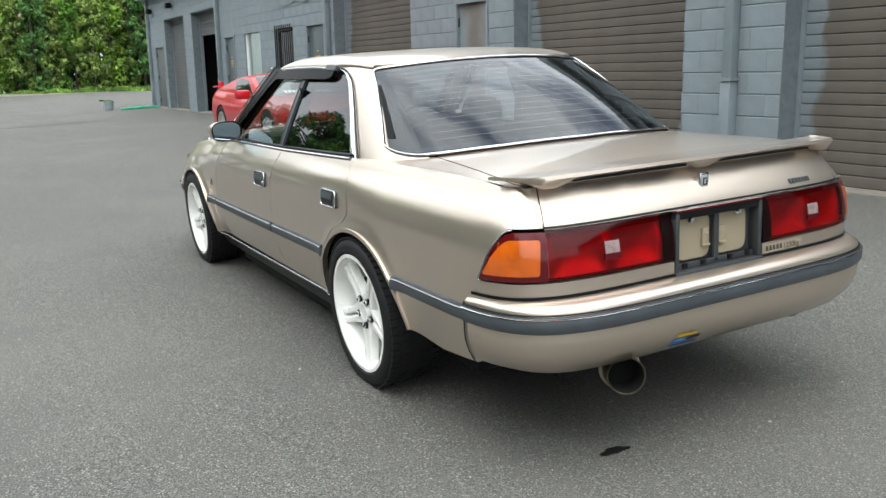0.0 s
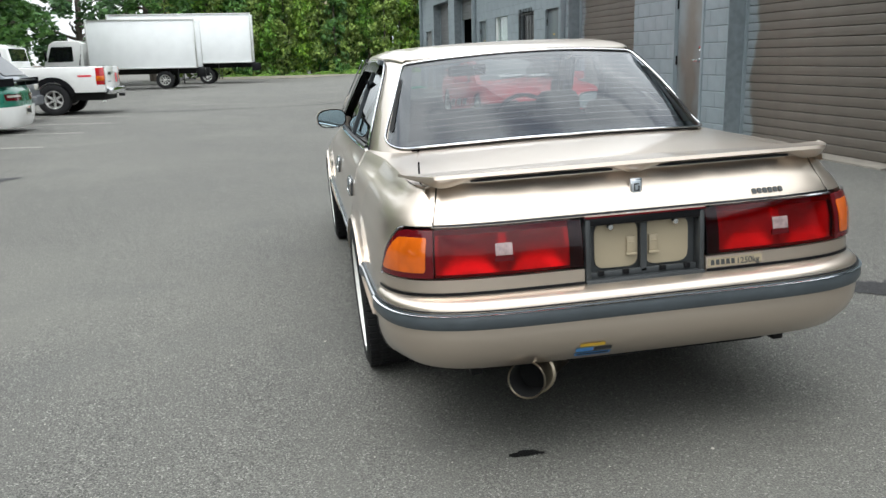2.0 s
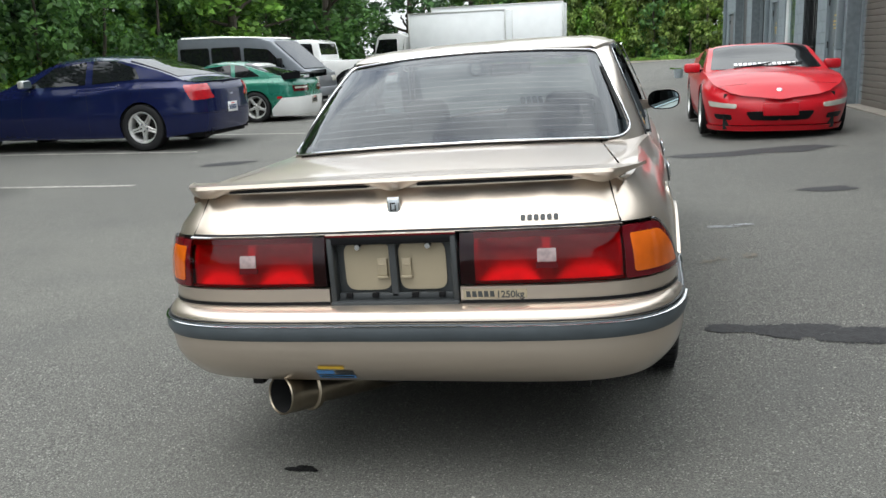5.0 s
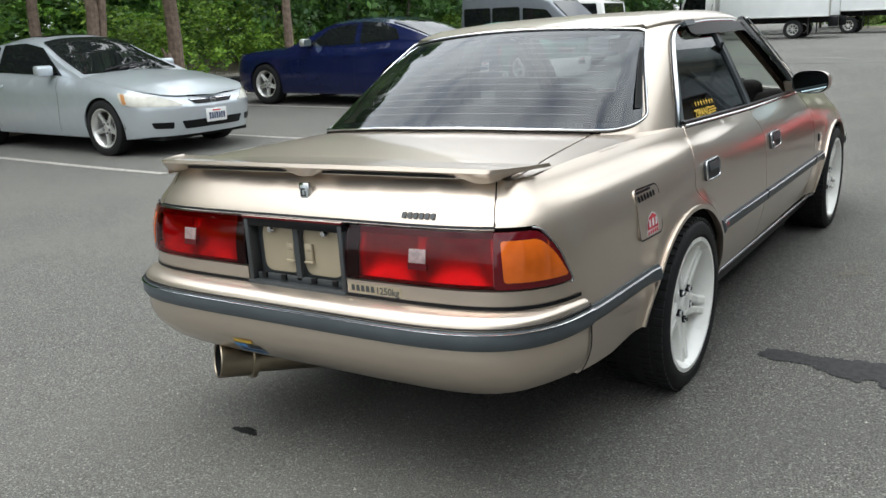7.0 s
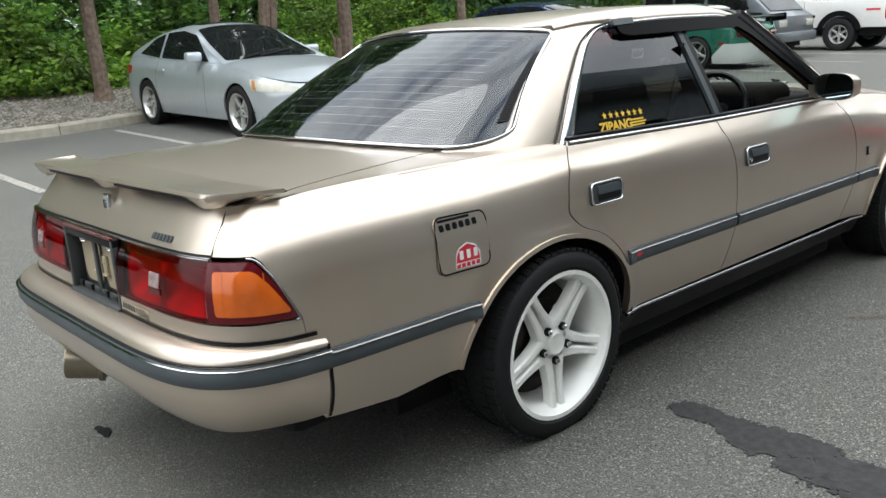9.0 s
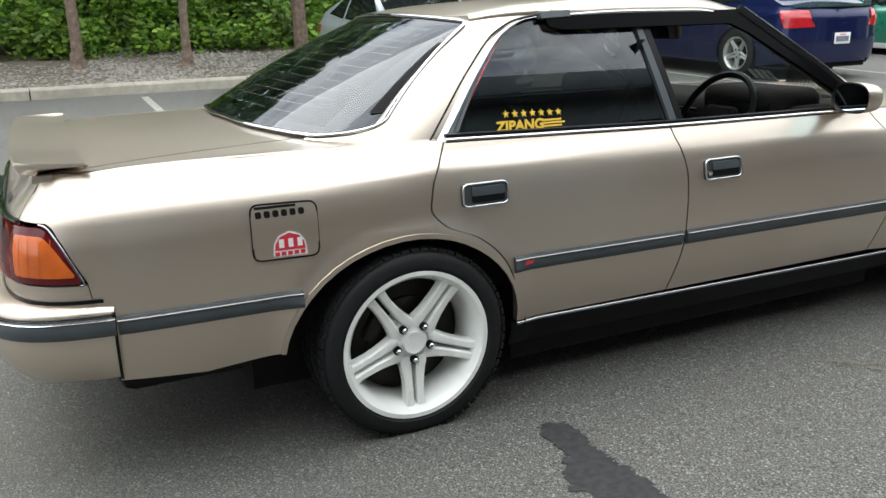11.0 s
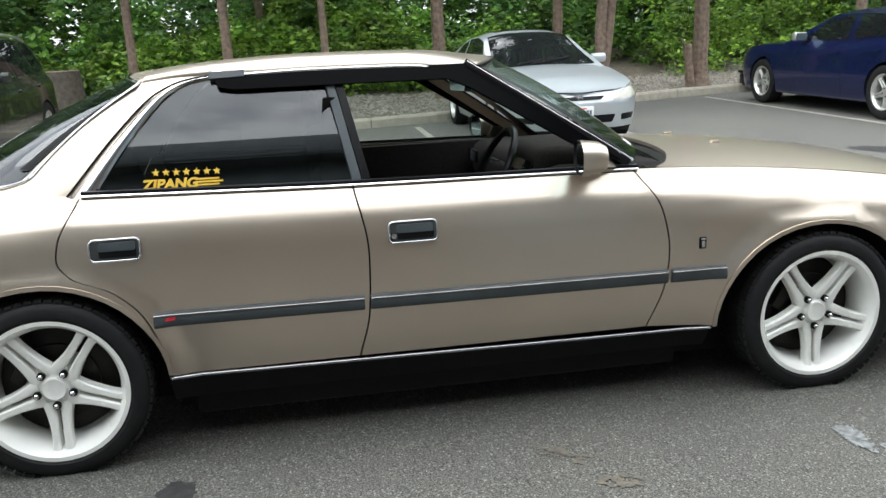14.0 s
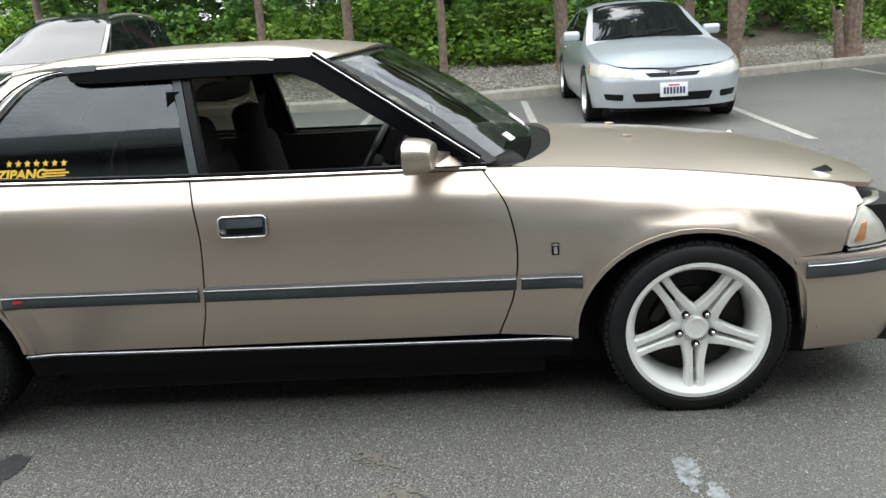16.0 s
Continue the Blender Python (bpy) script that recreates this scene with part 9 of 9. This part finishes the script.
def big_tree(x, y, r, h, crown, mat_leaf, seed, label, count=170, size=0.2, base=1.2):
    z = strip_z(x, min(y, 26)) if x < -10.5 and y < 32 else ground_z(max(-20, x), y)
    t = thing("tree", pose(x, y, z - 0.05), label, "tree", "tall trees at the yard's edge")
    rng = random.Random(seed)
    wood = [limb((0, 0, -0.2), (rng.uniform(-0.4, 0.4), rng.uniform(-0.4, 0.4), h * 0.85), r, r * 0.3, seed, 10, 0.06)]
    cs, rs = [], []
    for i in range(14):
        a, zz = rng.uniform(0, 6.28), rng.uniform(base + 0.5, h * 0.8)
        k = crown * rng.uniform(0.5, 0.95)
        wood.append(limb((0, 0, zz), (k * math.cos(a), k * math.sin(a), zz + rng.uniform(0.3, 1.2)), r * 0.35, 0.03, seed + i, 5, 0.08))
    for i in range(count):
        a, zz = rng.uniform(0, 6.28), rng.uniform(base, h)
        u = (zz - base) / (h - base)
        reach = crown * (math.sin(math.pi * min(1, u * 0.85 + 0.12)) ** 0.6) * rng.uniform(0.45, 1.0)
        if noise.noise(Vector((math.cos(a) * 2 + seed, math.sin(a) * 2, zz * 0.6))) < -0.22:
            continue
        cs.append((reach * math.cos(a), reach * math.sin(a), zz))
        rs.append(rng.uniform(0.3, 0.65))
    part("trunk", join(*wood), M_BARK2, t)
    leaf_object("crown", leaves(cs, rs, 55, size, seed), mat_leaf, t)
    return t


for i in range(13):
    y = -13 + 3.9 * i
    big_tree(-18.8 - 1.2 * (i % 2), y, 0.17, 8.5 + (i * 7 % 4) * 0.6, 2.6, (M_LEAF2, M_LEAF, M_NEEDLE)[i % 3], 200 + i, "tall dense green tree behind the parking bays", 190, 0.19, 0.9)
for i in range(12):
    big_tree(-23.5 - 1.5 * (i % 2), -17 + 4.1 * i, 0.2, 12.0 + (i * 5 % 4) * 0.7, 3.3, (M_NEEDLE, M_LEAF2)[i % 2], 260 + i, "tall dark tree deep in the wood", 260, 0.24, 1.5)
for i, (x, y, h, cr, ml) in enumerate(((-15.5, 30, 8.5, 2.9, M_LEAF), (-13.2, 35, 8.8, 2.7, M_LEAF2), (-12.6, 47, 9.5, 3.0, M_NEEDLE), (-9.5, 52, 10, 3.2, M_LEAF2), (-17, 40, 9, 3.2, M_LEAF2), (-6.3, 56, 8.2, 2.6, M_LEAF))):
    big_tree(x, y, 0.24, h, cr, ml, 300 + i, "tall dense green tree at the end of the yard", 190, 0.22, 1.2)


def hedge(x0, x1, y, h, seed):
    """A tall clipped-less evergreen screen, made of upright plants."""
    rng = random.Random(seed)
    n = int((x1 - x0) / 1.05)
    for i in range(n):
        x = x0 + 1.05 * i + rng.uniform(-0.2, 0.2)
        yy = y + rng.uniform(-0.5, 0.5)
        hh = h * rng.uniform(0.85, 1.1)
        t = thing("hedge_tree", pose(x, yy, ground_z(min(x, 8), yy) - 0.03), "tall evergreen screen tree with browning patches", "tree", "evergreen screen")
        part("trunk", limb((0, 0, -0.1), (0, 0, hh * 0.8), 0.09, 0.03, seed + i, 6, 0.03), M_BARK2, t)
        cs, rs = [], []
        for k in range(120):
            a, u = rng.uniform(0, 6.28), rng.random()
            reach = (1.05 - 0.65 * u ** 2.2) * rng.uniform(0.55, 1.0)
            cs.append((reach * math.cos(a), reach * math.sin(a), 0.15 + hh * u))
            rs.append(rng.uniform(0.25, 0.42))
        leaf_object("crown", leaves(cs, rs, 34, 0.17, seed * 7 + i, 1.4), (M_HEDGE, M_LEAF2, M_HEDGE, M_LEAF, M_BROWNLEAF if i % 3 == 0 else M_HEDGE, M_LEAF3)[i % 6], t)


hedge(-5.5, 14.5, 55.0, 6.8, 77)
hedge(-9.0, 15.5, 57.2, 8.2, 91)


def woodland_edge(y0, y1, count, seed):
    """Leafy bushes and low trees that close the view behind the parking bays."""
    rng = random.Random(seed)
    for i in range(count):
        y = y0 + (y1 - y0) * i / (count - 1)
        x = kerb_x(y) - 3.4 - 1.3 * (i % 2) + rng.uniform(-0.3, 0.3)
        hh = rng.uniform(4.6, 7.0)
        t = thing("leafy_bush", pose(x, y, strip_z(x, min(y, 26)) - 0.05), "tall leafy green bush at the edge of the wood", "bush", "wood edge bushes")
        part("stem", limb((0, 0, -0.1), (rng.uniform(-0.3, 0.3), 0.1, hh * 0.7), 0.08, 0.025, seed + i, 6, 0.05), M_BARK2, t)
        cs, rs = [], []
        for k in range(110):
            a, u = rng.uniform(0, 6.28), rng.random() ** 0.9
            reach = (1.5 - 0.8 * abs(u - 0.45) ** 1.3 * 2) * rng.uniform(0.45, 1.0)
            cs.append((reach * math.cos(a), reach * math.sin(a), 0.25 + hh * u))
            rs.append(rng.uniform(0.28, 0.5))
        leaf_object("crown", leaves(cs, rs, 36, 0.15, seed * 5 + i, 0.9), (M_LEAF2, M_LEAF, M_LEAF2, M_NEEDLE)[i % 4], t)


woodland_edge(15.5, 52.0, 22, 901)


def grass(count, seed):
    rng = np.random.default_rng(seed)
    x = rng.uniform(-6, 9, count)
    y = 53.2 + rng.uniform(-1.0, 0.7, count)
    z = np.array([ground_z(min(a, 8), b) for a, b in zip(x, y)])
    h = rng.uniform(0.08, 0.34, count) * (0.5 + 0.5 * np.sin(x * 1.7) ** 2)
    lx, ly = rng.normal(scale=0.12, size=count), rng.normal(scale=0.12, size=count)
    w = 0.03
    v = np.stack([np.stack([x - w, y, z], 1), np.stack([x + w, y, z], 1), np.stack([x + lx + w * 0.4, y + ly, z + h], 1), np.stack([x + lx - w * 0.4, y + ly, z + h], 1)], 1).reshape(-1, 3)
    return v, np.arange(len(v)).reshape(-1, 4)


stuff("weeds", grass(9000, 21), M_GRASS, "bright yellow-green weeds along the far edge", "weeds")
tagged(mesh_object("far_kerb", box(-7, 9, 52.0, 52.15, ground_z(0, 52) - 0.1, ground_z(0, 52) + 0.14, 0.02), M_CONCRETE), "pale concrete kerb at the end of the yard", "kerb", kind="structure")
hs = thing("distant_building", pose(-3, 85, 0), "pale beige building far behind the trees", "building")
part("wall", box(-12, 10, 0, 8, 0, 9), M_BEIGE, hs, smooth=0)
part("roof", box(-12.3, 10.3, -0.3, 8.3, 9, 9.4), M_CONCRETE, hs, smooth=0)

# bucket and hose by the corner of the workshop
bk = thing("bucket", pose(2.15, 27.9, ground_z(2.15, 27.9)), "grey plastic bucket with a brush across it", "bucket")
part("pail", lathe([(0.0, 0.0), (0.0, 0.13), (0.30, 0.17), (0.31, 0.18), (0.30, 0.165), (0.03, 0.125), (0.02, 0.0)], 20, "z"), M_PALEGREY, bk)
part("brush", join(box(-0.26, 0.1, -0.02, 0.02, 0.31, 0.34, 0.008), box(-0.30, -0.16, -0.03, 0.03, 0.30, 0.36, 0.008)), M_GRASS, bk)
ho = thing("garden_hose", pose(3.0, 27.6, 0), "tangled green garden hose on the asphalt", "hose")
hose_path = []
for i in range(90):
    t = i / 89
    hx, hy = 0.75 * math.sin(t * 21) * (0.4 + 0.6 * t) - 0.35 + 0.9 * t, 0.35 * math.cos(t * 17)
    hose_path.append((hx, hy, ground_z(3.0 + hx, 27.6) + 0.02 + 0.02 * (i % 3)))
part("hose", sweep(hose_path, ring(0.024, 6)), M_HOSE, ho)


# ---- blocks of the workshop wall ----
for i, (a, b, z) in enumerate(sorted(WALL_BLOCKS, key=lambda k: k[0] + 3 * (k[2] > 2.2))[:300]):
    ob = new("block", block_mesh(b - a))
    ob.parent, ob.location = wall, (0, a, z)
tagged(part("upper_block", join(*[box(0, 0.03, a, b, z, z + 0.194) for a, b, z in sorted(WALL_BLOCKS, key=lambda k: k[0] + 3 * (k[2] > 2.2))[300:]]), M_WALL, wall, smooth=0), kind="stuff")
